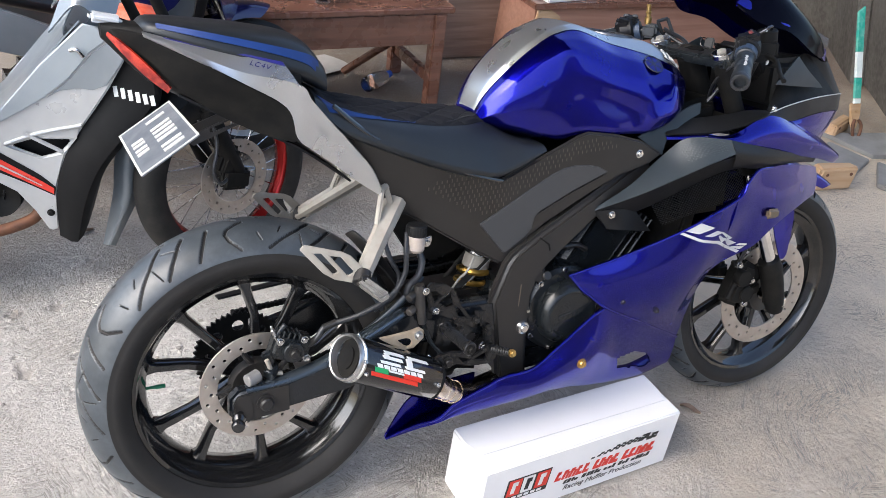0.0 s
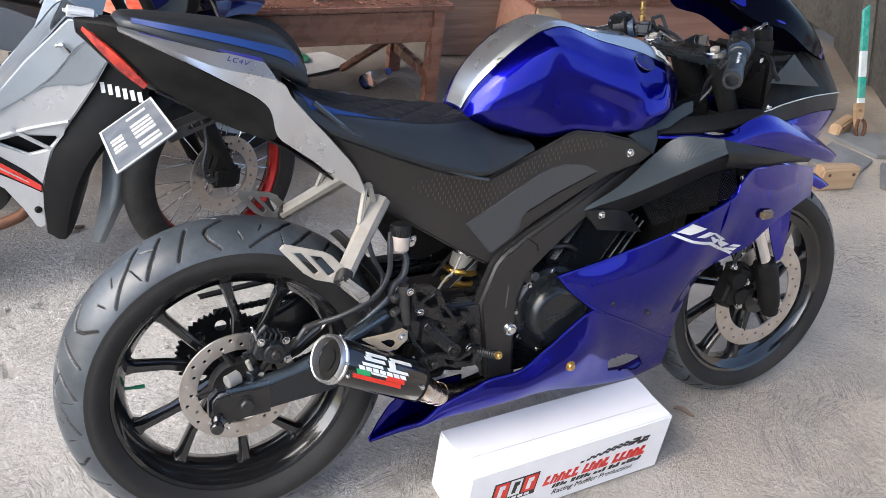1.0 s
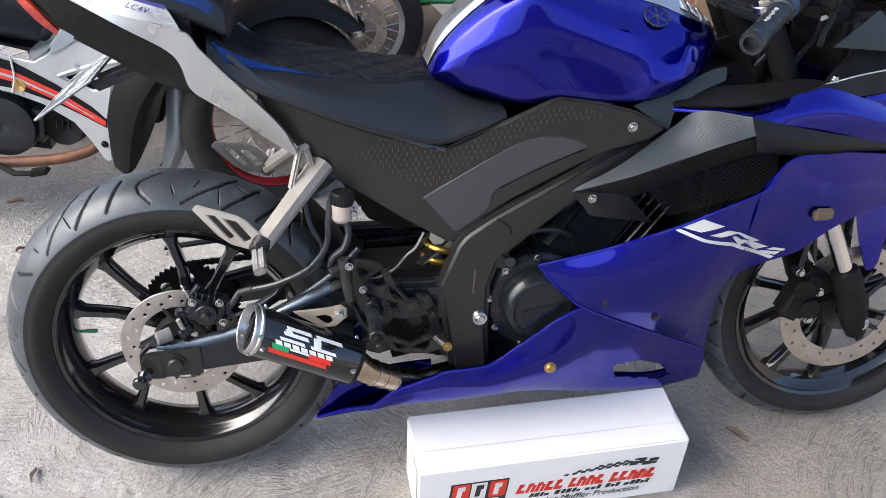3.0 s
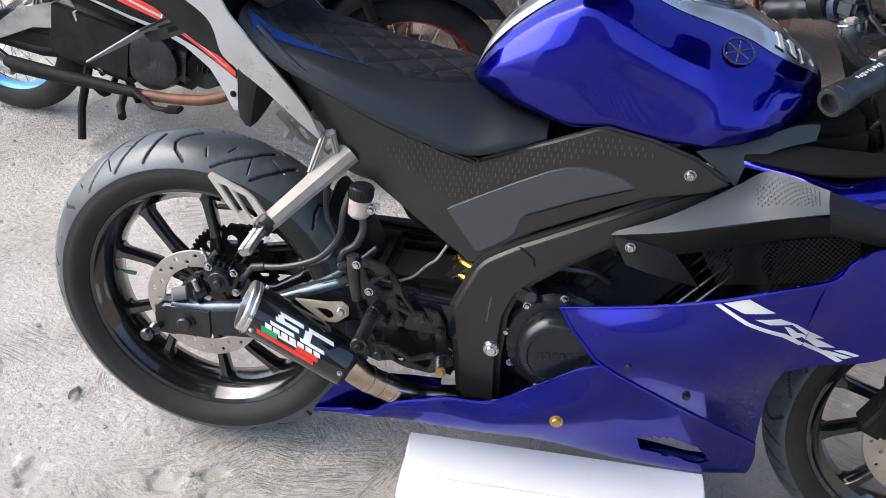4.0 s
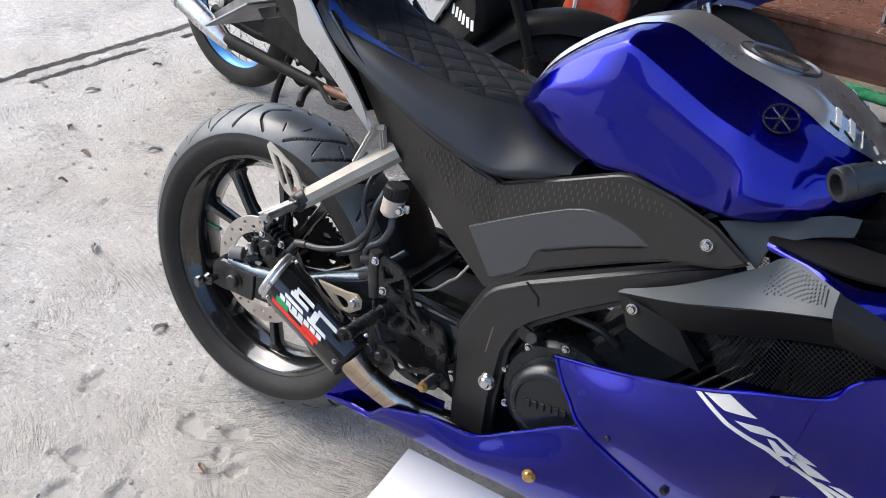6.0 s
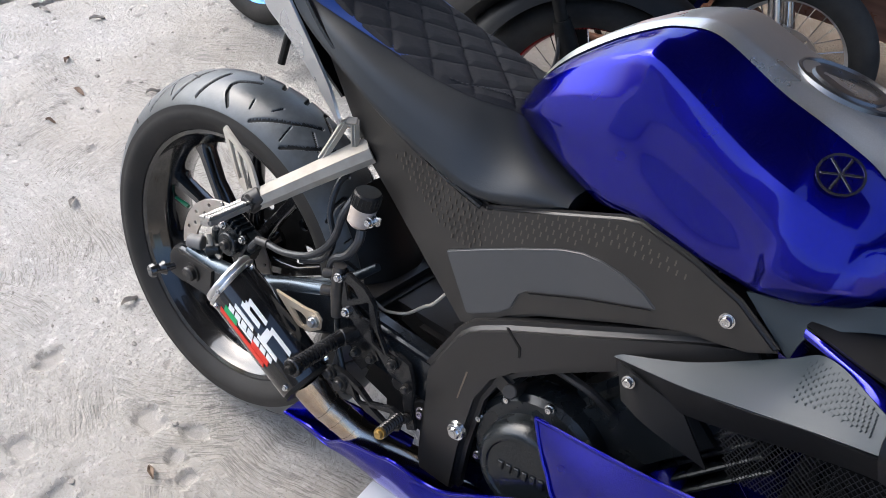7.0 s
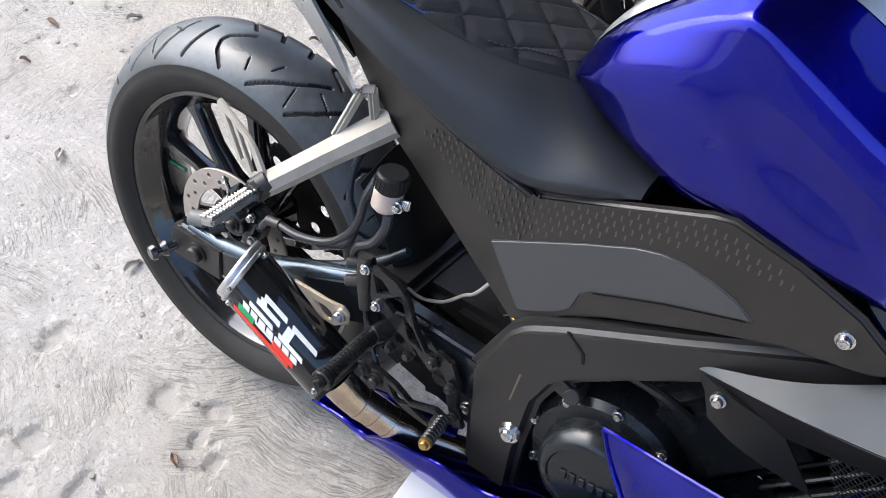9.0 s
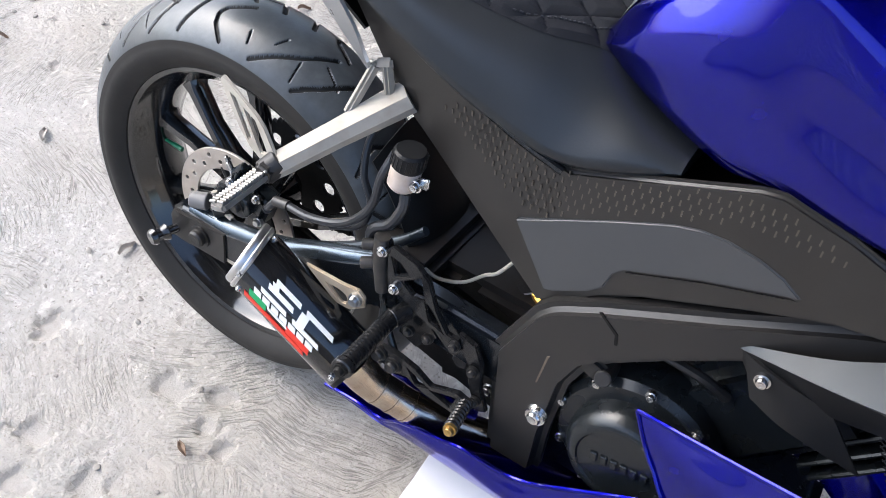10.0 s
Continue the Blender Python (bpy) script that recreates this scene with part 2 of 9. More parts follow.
def beam(bm, a, b, wide, thick, out, bevel=0.003):
    """A flat bar from a to b, wide in its plate and thick along out."""
    a, b = Vector(a), Vector(b)
    u = (b - a).normalized()
    o = Vector(out)
    o = (o - u * o.dot(u)).normalized()
    tmp = bmesh.new()
    block(tmp, (0, 0, 0), ((b - a).length, wide, thick), (0, 0, 0), bevel, 2)
    m = Matrix.Translation((a + b) / 2) @ Matrix((u, o.cross(u), o)).transposed().to_4x4()
    tmp.transform(m)
    me = bpy.data.meshes.new("beam")
    tmp.to_mesh(me)
    tmp.free()
    bm.from_mesh(me)
    bpy.data.meshes.remove(me)
    return bm


def patch_on_tube(bm, start, way, up, r, s0, s1, a0, a1, lift=0.0006, skew=0.0, n=8):
    """A thin curved label on a round body: from s0 to s1 along it and from angle a0 to a1 (degrees) round it."""
    way, up = Vector(way).normalized(), Vector(up)
    up = (up - way * up.dot(way)).normalized()
    side = way.cross(up)
    grid = []
    for i in range(n + 1):
        a = radians(a0 + (a1 - a0) * i / n)
        o = math.cos(a) * up + math.sin(a) * side
        k = skew * i / n
        grid.append([[bm.verts.new(Vector(start) + way * (s + k) + o * (r + h)) for h in (lift, -0.0005)] for s in (s0, s1)])
    for p, q in zip(grid, grid[1:]):
        bm.faces.new((p[0][0], p[1][0], q[1][0], q[0][0]))
        bm.faces.new((p[0][1], q[0][1], q[1][1], p[1][1]))
        bm.faces.new((p[0][0], q[0][0], q[0][1], p[0][1]))
        bm.faces.new((p[1][0], p[1][1], q[1][1], q[1][0]))
    for p in (grid[0], grid[-1]):
        bm.faces.new((p[0][0], p[0][1], p[1][1], p[1][0]))
    return bm


def bolt(parent, at, way, r=0.006, mat=None, name="bolt", label=""):
    """A hexagon socket bolt that stands on its surface and points along way."""
    way = Vector(way).normalized()
    at = Vector(at)
    bm = bmesh.new()
    tube(bm, [at - way * 0.003, at + way * 0.002], r * 1.35, 14, 2, False)
    tube(bm, [at + way * 0.001, at + way * (0.0015 + r * 0.6), at + way * (0.003 + r * 0.7)], [r, r, r * 0.8], 14, 3, False)
    up = way.orthogonal().normalized()
    side = way.cross(up)
    p = at + way * (0.003 + r * 0.7)
    ring = [p + r * 0.5 * (math.cos(a) * up + math.sin(a) * side) for a in (math.pi / 3 * k for k in range(6))]
    top = [bm.verts.new(q + way * 0.0003) for q in ring]
    low = [bm.verts.new(q * 0.4 + p * 0.6 - way * r * 0.05) for q in ring]
    for i in range(6):
        bm.faces.new((top[i], top[(i + 1) % 6], low[(i + 1) % 6], low[i]))
    bm.faces.new(low)
    return finish(name, bm, mat or STEEL, parent, label)


def mirrored(points):
    return [(x, -y, z) for x, y, z in points]

# ---- the place: ground, walls, roof ----
def spaced(low, a, b, step, high):
    """Grid lines: close together from a to b, wider and wider outside."""
    mid = [a + i * step for i in range(int((b - a) / step) + 1)]
    left, d = [], step
    x = a
    while x > low:
        d *= 1.35
        x -= d
        left.append(max(x, low))
    right, d, x = [], step, mid[-1]
    while x < high:
        d *= 1.35
        x += d
        right.append(min(x, high))
    return left[::-1] + mid + right


def slab_edge(y):
    return -1.84 + 0.155 * y


PITS = []
rng = random.Random(5)
for k in range(46):
    PITS.append((rng.uniform(-1.7, 0.35), rng.uniform(-0.75, 1.1), rng.choice((0.006, 0.009, 0.012, 0.018)) * rng.uniform(0.8, 1.3), rng.uniform(0.5, 1.0)))
PITS += [(-0.185, -0.377, 0.030, 1.0), (-0.325, -0.218, 0.034, 1.0), (-0.062, -0.185, 0.036, 1.0), (0.024, -0.148, 0.026, 1.0), (0.041, -0.205, 0.018, 1.0), (0.093, -0.220, 0.020, 1.0), (-0.042, -0.384, 0.034, 1.0), (-0.142, -0.446, 0.030, 1.0), (-0.412, 0.804, 0.026, 1.0), (-0.309, 0.809, 0.026, 1.0), (-0.403, 0.556, 0.026, 1.0)]


def pit_depth(x, y):
    """0 outside, 1 on the flat floor of a chipped hollow."""
    deep = 0.0
    for px, py, r, k in PITS:
        dx, dy = x - px, y - py
        if abs(dx) < 2.2 * r and abs(dy) < 2.2 * r:
            turn = px * 37 + py * 23
            u, v = dx * math.cos(turn) + dy * math.sin(turn), dy * math.cos(turn) - dx * math.sin(turn)
            d = math.hypot(u, v * 1.5) * (1 + 0.5 * noise.noise(Vector((dx * 50, dy * 50, px * 9))) + 0.35 * noise.noise(Vector((dx * 140, dy * 140, py * 9)))) / r
            deep = max(deep, k * min(1.0, max(0.0, (1.1 - d) * 4.5)))
    return deep


def ease(u):
    u = min(1.0, max(0.0, u))
    return u * u * (3 - 2 * u)


def dip(x, y):
    """The floor falls a little towards the front wheel."""
    return 0.023 * ease((x - 0.1) / 1.25) * (1 - ease((y - 1.15) / 0.5))


def ground_height(x, y):
    h = -dip(x, y) + 0.004 * noise.noise(Vector((x * 1.3, y * 1.3, 0))) + 0.0020 * noise.noise(Vector((x * 7, y * 7, 3)))
    if -2.4 < x < 2.2 and -1.2 < y < 2:
        h += 0.0008 * noise.noise(Vector((x * 22, y * 22, 5)))
        h -= 0.0085 * pit_depth(x, y)
        f = noise.noise(Vector((x * 5.5, y * 7.5, 11))) + 0.45 * noise.noise(Vector((x * 19, y * 23, 12)))
        h -= 0.0028 * min(1.0, max(0.0, (f - 0.36) * 14))
    e = x - slab_edge(y) + 0.012 * noise.noise(Vector((y * 5, 1, 1))) + 0.006 * noise.noise(Vector((y * 23, 4, 1)))
    if e < 0:
        h -= 0.010 + (0.034 if e > -0.055 else 0.0) + 0.003 * noise.noise(Vector((x * 3, y * 40, 2)))
    e2 = e - 0.085
    if -0.026 < e2 < 0.0 and noise.noise(Vector((y * 3, 7, 2))) > -0.2:
        h -= 0.020
    if 0 < e < 0.09:
        h -= 0.006 * max(0, noise.noise(Vector((x * 30, y * 22, 8))))
    return h * max(0.0, 1 - max(0, math.hypot(x, y) - 6) / 6)


gx, gy = spaced(-70, -2.1, 1.5, 0.0062, 70), spaced(-70, -0.8, 1.3, 0.0062, 70)
verts = [(x, y, ground_height(x, y)) for y in gy for x in gx]
wide = len(gx)
faces = [(j * wide + i, j * wide + i + 1, (j + 1) * wide + i + 1, (j + 1) * wide + i) for j in range(len(gy) - 1) for i in range(wide - 1)]


def concrete():
    m = bpy.data.materials.new("worn_concrete")
    m.use_nodes = True
    t = m.node_tree
    p = t.nodes["Principled BSDF"]
    where = t.nodes.new("ShaderNodeTexCoord").outputs["Object"]

    def grain(scale, detail, low, high, rough=0.6, stretch=None, turn=0.0):
        n = t.nodes.new("ShaderNodeTexNoise")
        n.inputs["Scale"].default_value, n.inputs["Detail"].default_value, n.inputs["Roughness"].default_value = scale, detail, rough
        source = where
        if stretch:
            g = t.nodes.new("ShaderNodeMapping")
            g.inputs["Scale"].default_value = stretch
            g.inputs["Rotation"].default_value = (0, 0, radians(turn))
            t.links.new(where, g.inputs["Vector"])
            source = g.outputs["Vector"]
        t.links.new(source, n.inputs["Vector"])
        r = t.nodes.new("ShaderNodeMapRange")
        r.inputs["From Min"].default_value, r.inputs["From Max"].default_value = low, high
        t.links.new(n.outputs["Fac"], r.inputs["Value"])
        return r.outputs["Result"]

    def blend(fac, a, b):
        x = t.nodes.new("ShaderNodeMix")
        x.data_type = "RGBA"
        t.links.new(fac, x.inputs["Factor"])
        for i, c in ((6, a), (7, b)):
            if isinstance(c, tuple):
                x.inputs[i].default_value = (*c, 1)
            else:
                t.links.new(c, x.inputs[i])
        return x.outputs[2]

    c = blend(grain(1.6, 5, 0.35, 0.65), (0.40, 0.38, 0.35), (0.49, 0.47, 0.44))
    c = blend(grain(9, 6, 0.45, 0.62), c, (0.45, 0.43, 0.40))
    c = blend(grain(45, 6, 0.52, 0.68, 0.7), c, (0.60, 0.58, 0.55))
    c = blend(grain(4.2, 8, 0.60, 0.72, 0.7), c, (0.30, 0.275, 0.245))
    c = blend(grain(150, 4, 0.58, 0.72), c, (0.17, 0.15, 0.135))
    p.inputs["Roughness"].default_value = 0.82
    b1 = t.nodes.new("ShaderNodeBump")
    b1.inputs["Strength"].default_value, b1.inputs["Distance"].default_value = 1.0, 0.008
    t.links.new(grain(55, 8, 0.25, 0.75, 0.7), b1.inputs["Height"])
    # broom marks: patches of fine scratched arcs, each swept round a centre of its own
    def math_node(kind, a, b=None, c=None):
        n = t.nodes.new("ShaderNodeMath")
        n.operation = kind
        for k, v in enumerate((a, b, c)):
            if v is None:
                continue
            if isinstance(v, (int, float)):
                n.inputs[k].default_value = v
            else:
                t.links.new(v, n.inputs[k])
        return n.outputs[0]

    def vector_node(kind, a, b=None, c=None):
        n = t.nodes.new("ShaderNodeVectorMath")
        n.operation = kind
        for k, v in enumerate((a, b, c)):
            if v is None:
                continue
            if isinstance(v, tuple):
                n.inputs[k].default_value = v
            else:
                t.links.new(v, n.inputs[k])
        return n

    drift = t.nodes.new("ShaderNodeTexNoise")
    drift.inputs["Scale"].default_value, drift.inputs["Detail"].default_value = 7.0, 3.0
    t.links.new(where, drift.inputs["Vector"])
    moved = vector_node("MULTIPLY_ADD", drift.outputs["Color"], (0.045, 0.045, 0.0), where).outputs["Vector"]
    flat = vector_node("MULTIPLY", moved, (1.0, 1.0, 0.0)).outputs["Vector"]
    arcs = []
    for scale, shift in ((2.6, (0.0, 0.0, 0.0)), (3.3, (5.3, 2.1, 0.0))):
        cell = t.nodes.new("ShaderNodeTexVoronoi")
        cell.voronoi_dimensions = "2D"
        cell.inputs["Scale"].default_value = scale
        here = vector_node("ADD", flat, shift).outputs["Vector"]
        t.links.new(here, cell.inputs["Vector"])
        off = vector_node("MULTIPLY_ADD", cell.outputs["Color"], (0.9, 0.9, 0.0), (-0.45, -0.45, 0.0)).outputs["Vector"]
        centre = vector_node("ADD", cell.outputs["Position"], off).outputs["Vector"]
        away = vector_node("SUBTRACT", here, centre).outputs["Vector"]
        radius = vector_node("LENGTH", away).outputs["Value"]
        way = t.nodes.new("ShaderNodeSeparateXYZ")
        t.links.new(vector_node("NORMALIZE", away).outputs["Vector"], way.inputs[0])
        comb = t.nodes.new("ShaderNodeCombineXYZ")
        t.links.new(math_node("MULTIPLY", radius, 135.0), comb.inputs[0])
        t.links.new(math_node("MULTIPLY", way.outputs[0], 4.0), comb.inputs[1])
        t.links.new(math_node("MULTIPLY", way.outputs[1], 4.0), comb.inputs[2])
        n = t.nodes.new("ShaderNodeTexNoise")
        n.inputs["Scale"].default_value, n.inputs["Detail"].default_value, n.inputs["Roughness"].default_value = 1.0, 2.0, 0.5
        t.links.new(comb.outputs[0], n.inputs["Vector"])
        line = t.nodes.new("ShaderNodeMapRange")
        line.inputs["From Min"].default_value, line.inputs["From Max"].default_value = 0.006, 0.045
        t.links.new(math_node("ABSOLUTE", math_node("SUBTRACT", n.outputs["Fac"], 0.5)), line.inputs["Value"])
        arcs.append(line.outputs["Result"])
    swap = t.nodes.new("ShaderNodeMix")
    t.links.new(grain(2.3, 3, 0.48, 0.52), swap.inputs["Factor"])
    t.links.new(arcs[0], swap.inputs[2])
    t.links.new(arcs[1], swap.inputs[3])
    fade = t.nodes.new("ShaderNodeMix")
    t.links.new(grain(4.1, 5, 0.43, 0.60), fade.inputs["Factor"])
    fade.inputs[2].default_value = 1.0
    t.links.new(swap.outputs[0], fade.inputs[3])
    c = blend(grain(0.9, 3, 0.45, 0.75), c, (0.38, 0.345, 0.295))
    # earthy brown towards the front wheel, darkened for the shade that falls there
    place = t.nodes.new("ShaderNodeSeparateXYZ")
    t.links.new(where, place.inputs[0])
    near = math_node("MULTIPLY_ADD", place.outputs[1], -0.35, place.outputs[0])
    near = math_node("MULTIPLY_ADD", grain(2.6, 6, 0.3, 0.7, 0.65), 0.9, near)
    shade_dust = t.nodes.new("ShaderNodeMapRange")
    shade_dust.inputs["From Min"].default_value, shade_dust.inputs["From Max"].default_value, shade_dust.inputs["To Max"].default_value = 0.75, 1.9, 0.75
    t.links.new(near, shade_dust.inputs["Value"])
    c = blend(shade_dust.outputs["Result"], c, (0.45, 0.38, 0.295))
    # pale sandy tone beyond the front wheel, brightened in colour for the daylight there
    lit_sand = t.nodes.new("ShaderNodeMapRange")
    lit_sand.inputs["From Min"].default_value, lit_sand.inputs["From Max"].default_value, lit_sand.inputs["To Max"].default_value = 1.95, 2.7, 0.9
    t.links.new(near, lit_sand.inputs["Value"])
    c = blend(lit_sand.outputs["Result"], c, (0.62, 0.52, 0.395))
    # shade under the bench and behind the mopeds, painted as a dark earthy tone
    def ramp(value, low, high):
        n = t.nodes.new("ShaderNodeMapRange")
        n.inputs["From Min"].default_value, n.inputs["From Max"].default_value = low, high
        t.links.new(value, n.inputs["Value"])
        return n.outputs["Result"]

    wander = math_node("MULTIPLY_ADD", grain(2.1, 5, 0.3, 0.7), 0.5, place.outputs[1])
    shaded_earth = math_node("MULTIPLY", ramp(wander, 1.15, 1.9), ramp(place.outputs[0], -1.1, -0.1))
    c = blend(shaded_earth, c, (0.20, 0.155, 0.115))
    c = blend(fade.outputs[0], (0.26, 0.243, 0.218), c)
    t.links.new(c, p.inputs["Base Color"])
    b2 = t.nodes.new("ShaderNodeBump")
    b2.inputs["Strength"].default_value, b2.inputs["Distance"].default_value = 1.0, 0.0014
    t.links.new(fade.outputs[0], b2.inputs["Height"])
    t.links.new(b1.outputs["Normal"], b2.inputs["Normal"])
    t.links.new(b2.outputs["Normal"], p.inputs["Normal"])
    return m


CONCRETE = concrete()
me = bpy.data.meshes.new("ground")
me.from_pydata(verts, [], faces)
bare = []
for j in range(len(gy) - 1):
    y = (gy[j] + gy[j + 1]) / 2
    for i in range(wide - 1):
        x = (gx[i] + gx[i + 1]) / 2
        bare.append(1 if -1.8 < x < 0.5 and -0.85 < y < 1.2 and pit_depth(x, y) > 0.45 else 0)
me.polygons.foreach_set("material_index", bare)
BARE = material("bare_aggregate", (0.31, 0.29, 0.265), 0.9, stain=(60, (0.25, 0.23, 0.205), 0.8), grain=(400, (0.38, 0.36, 0.33), 0.7), bump=(350, 0.8, 0.003))
ground = link("ground", me, [CONCRETE, BARE], smooth=60)
tagged(ground, "worn grey concrete floor, pitted and dusty, with a broken slab edge", "ground", kind="structure")

WALL = material("old_plaster", (0.30, 0.27, 0.235), 0.85, stain=(1.5, (0.20, 0.175, 0.145), 0.8), grain=(20, (0.36, 0.33, 0.29), 0.5), bump=(30, 0.5, 0.006))
NORTH = material("dark_plank_wall", (0.10, 0.065, 0.045), 0.8, stain=(1.5, (0.05, 0.035, 0.025), 0.8), grain=(20, (0.14, 0.10, 0.075), 0.5), bump=(30, 0.5, 0.006))
ROOF = material("sooty_roof", (0.10, 0.085, 0.07), 0.7, stain=(2, (0.05, 0.04, 0.035), 0.8), bump=(40, 0.4, 0.004))
bm = bmesh.new()
block(bm, (2.0, 3.9, 1.6), (6.4, 0.16, 3.2), bevel=0.01)
tagged(finish("wall_north", bm, NORTH), "dark stained wall behind the bench", "wall", kind="structure")
# out of view: added to keep bright reflections off the nose
bm = bmesh.new()
block(bm, (5.3, -1.85, 0.75), (0.16, 3.7, 1.5), bevel=0.01)
tagged(finish("unseen_wall_east", bm, WALL), "unseen low wall added at the far end to block bright reflections", "wall", kind="structure")
# out of view: added to limit the light from the open side
bm = bmesh.new()
block(bm, (0.20, -3.8, 0.90), (5.0, 0.16, 1.80), bevel=0.01)
tagged(finish("unseen_wall_south", bm, WALL), "unseen low wall added along the open side to limit the light", "wall", kind="structure")
# unseen corrugated sheets at the south wall's foot, added to brighten the tank's wavy reflections
ZINC = material("pale_zinc_sheet", (0.80, 0.79, 0.78), 0.55, stain=(6, (0.50, 0.47, 0.43), 0.7), bump=(80, 0.2, 0.001))
bm = bmesh.new()
n = 280
rows = [[[bm.verts.new((-2.25 + 3.4 * i / n, -3.69 + 0.014 * math.sin(i * 0.9) - d, z)) for i in range(n + 1)] for z in (0.03, 1.32)] for d in (0.0, 0.004)]
for i in range(n):
    for (a, b), flip in ((rows[0], False), (rows[1], True)):
        quad = (a[i], a[i + 1], b[i + 1], b[i])
        bm.faces.new(quad[::-1] if flip else quad)
    for j in (0, 1):
        bm.faces.new((rows[0][j][i], rows[1][j][i], rows[1][j][i + 1], rows[0][j][i + 1]))
tagged(finish("reflector_south", bm, ZINC, None, "", 40), "unseen pale corrugated sheets added to brighten the tank's wavy reflections", "cladding", kind="structure")
bm = bmesh.new()
n = 150
top = [[bm.verts.new((-1.2 + 2.7 * i / n, y, 3.15 + 0.03 * math.sin(i * 1.9) + 0.02 * abs(y))) for y in (-2.1, 4.0)] for i in range(n + 1)]
low = [[bm.verts.new(v.co - Vector((0, 0, 0.02))) for v in r] for r in top]
for i in range(n):
    bm.faces.new((top[i][0], top[i + 1][0], top[i + 1][1], top[i][1]))
    bm.faces.new((low[i][0], low[i][1], low[i + 1][1], low[i + 1][0]))
    for j in (0, 1):
        bm.faces.new((top[i][j], low[i][j], low[i + 1][j], top[i + 1][j]))
for i in (0, n):
    bm.faces.new((top[i][0], top[i][1], low[i][1], low[i][0]))
tagged(finish("ceiling", bm, ROOF), "dark corrugated sheet roof over the shelter", "ceiling", kind="structure")

# ---- the blue sport motorcycle on its side stand ----
bike = thing("sport_motorcycle", "blue and silver sport motorcycle leaning on its side stand", "motorcycle", pose(0, -0.0125, 0.001, -11.3, 0, 0))


def tyre(name, parent, axle, radius, half, lip, pattern, label, fine=(1300, 120)):
    """A tyre whose tread grooves are cut into its surface."""
    around, over, side = *fine, 9
    profile = []
    shoulder_r = radius - half * 0.62
    for k in range(side):
        u = k / side
        profile.append((-(half * 0.80 + half * 0.22 * math.sin(u * math.pi * 0.75)), lip + (shoulder_r - lip) * u, None))
    for k in range(over + 1):
        v = -1 + 2 * k / over
        a = v * radians(66)
        y = half * 1.0 * math.sin(a) / math.sin(radians(66))
        r = shoulder_r + (radius - shoulder_r) * (math.cos(a) - math.cos(radians(66))) / (1 - math.cos(radians(66)))
        profile.append((y, r, v))
    for k in range(side - 1, -1, -1):
        u = k / side
        profile.append(((half * 0.80 + half * 0.22 * math.sin(u * math.pi * 0.75)), lip + (shoulder_r - lip) * u, None))
    period = 2 * math.pi / pattern

    # one pitch of the tread: a hook, three long arcs and fine sipes, as (share of the pitch, share of the width)
    cuts = [(((0.0, 0.10), (0.06, 0.20), (0.115, 0.30), (0.14, 0.42), (0.125, 0.60), (0.06, 0.84)), 0.0026), (((0.235, 0.16), (0.29, 0.50), (0.35, 0.82)), 0.0030), (((0.39, 0.09), (0.48, 0.49), (0.585, 0.84)), 0.0030), (((0.54, 0.02), (0.65, 0.39), (0.86, 0.86)), 0.0028), (((0.545, 0.23), (0.43, 0.38)), 0.0009), (((0.64, 0.46), (0.62, 0.77)), 0.0009), (((0.93, 0.49), (0.91, 0.68)), 0.0009), (((0.76, 0.30), (0.79, 0.48)), 0.0009)]
    wide, across = period * radius, half * 1.25
    cuts = [([(p[0] * wide, p[1] * across, q[0] * wide, q[1] * across) for p, q in zip(line, line[1:])], w) for line, w in cuts]

    def groove(a, v):
        """Depth of cut at angle a and place v across, staggered on both sides."""
        x = ((a - math.pi / 2 + (0.5 * period if v > 0 else 0)) % period) * radius
        y = abs(v) * across
        deepest = 0.0
        for segments, width in cuts:
            for x0, y0, x1, y1 in segments:
                if y < min(y0, y1) - 0.004 or y > max(y0, y1) + 0.004:
                    continue
                dx, dy = x1 - x0, y1 - y0
                u = min(1.0, max(0.0, ((x - x0) * dx + (y - y0) * dy) / (dx * dx + dy * dy)))
                d = math.hypot(x - x0 - u * dx, y - y0 - u * dy)
                if d < width + 0.0006:
                    deepest = max(deepest, min(1.0, (width + 0.0006 - d) / 0.0014))
        return 0.0042 * deepest

    co, cut = [], []
    for i in range(around):
        a = 2 * math.pi * i / around
        for y, r, v in profile:
            g = groove(a, v) if v is not None else 0
            cut.append(g)
            rr = r - g
            co.append((axle[0] + rr * math.cos(a), y, axle[1] + rr * math.sin(a)))
    k = len(profile)
    fs, slot = [], []
    for i in range(around):
        j = (i + 1) % around
        for q in range(k - 1):
            fs.append((i * k + q, j * k + q, j * k + q + 1, i * k + q + 1))
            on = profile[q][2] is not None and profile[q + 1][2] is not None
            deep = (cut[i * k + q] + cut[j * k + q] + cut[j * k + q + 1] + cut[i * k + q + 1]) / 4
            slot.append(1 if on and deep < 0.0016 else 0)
        fs.append((i * k + k - 1, j * k + k - 1, j * k, i * k))
        slot.append(0)
    me = bpy.data.meshes.new(name)
    me.from_pydata(co, [], fs)
    me.polygons.foreach_set("material_index", slot)
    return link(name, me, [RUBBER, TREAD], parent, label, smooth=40)


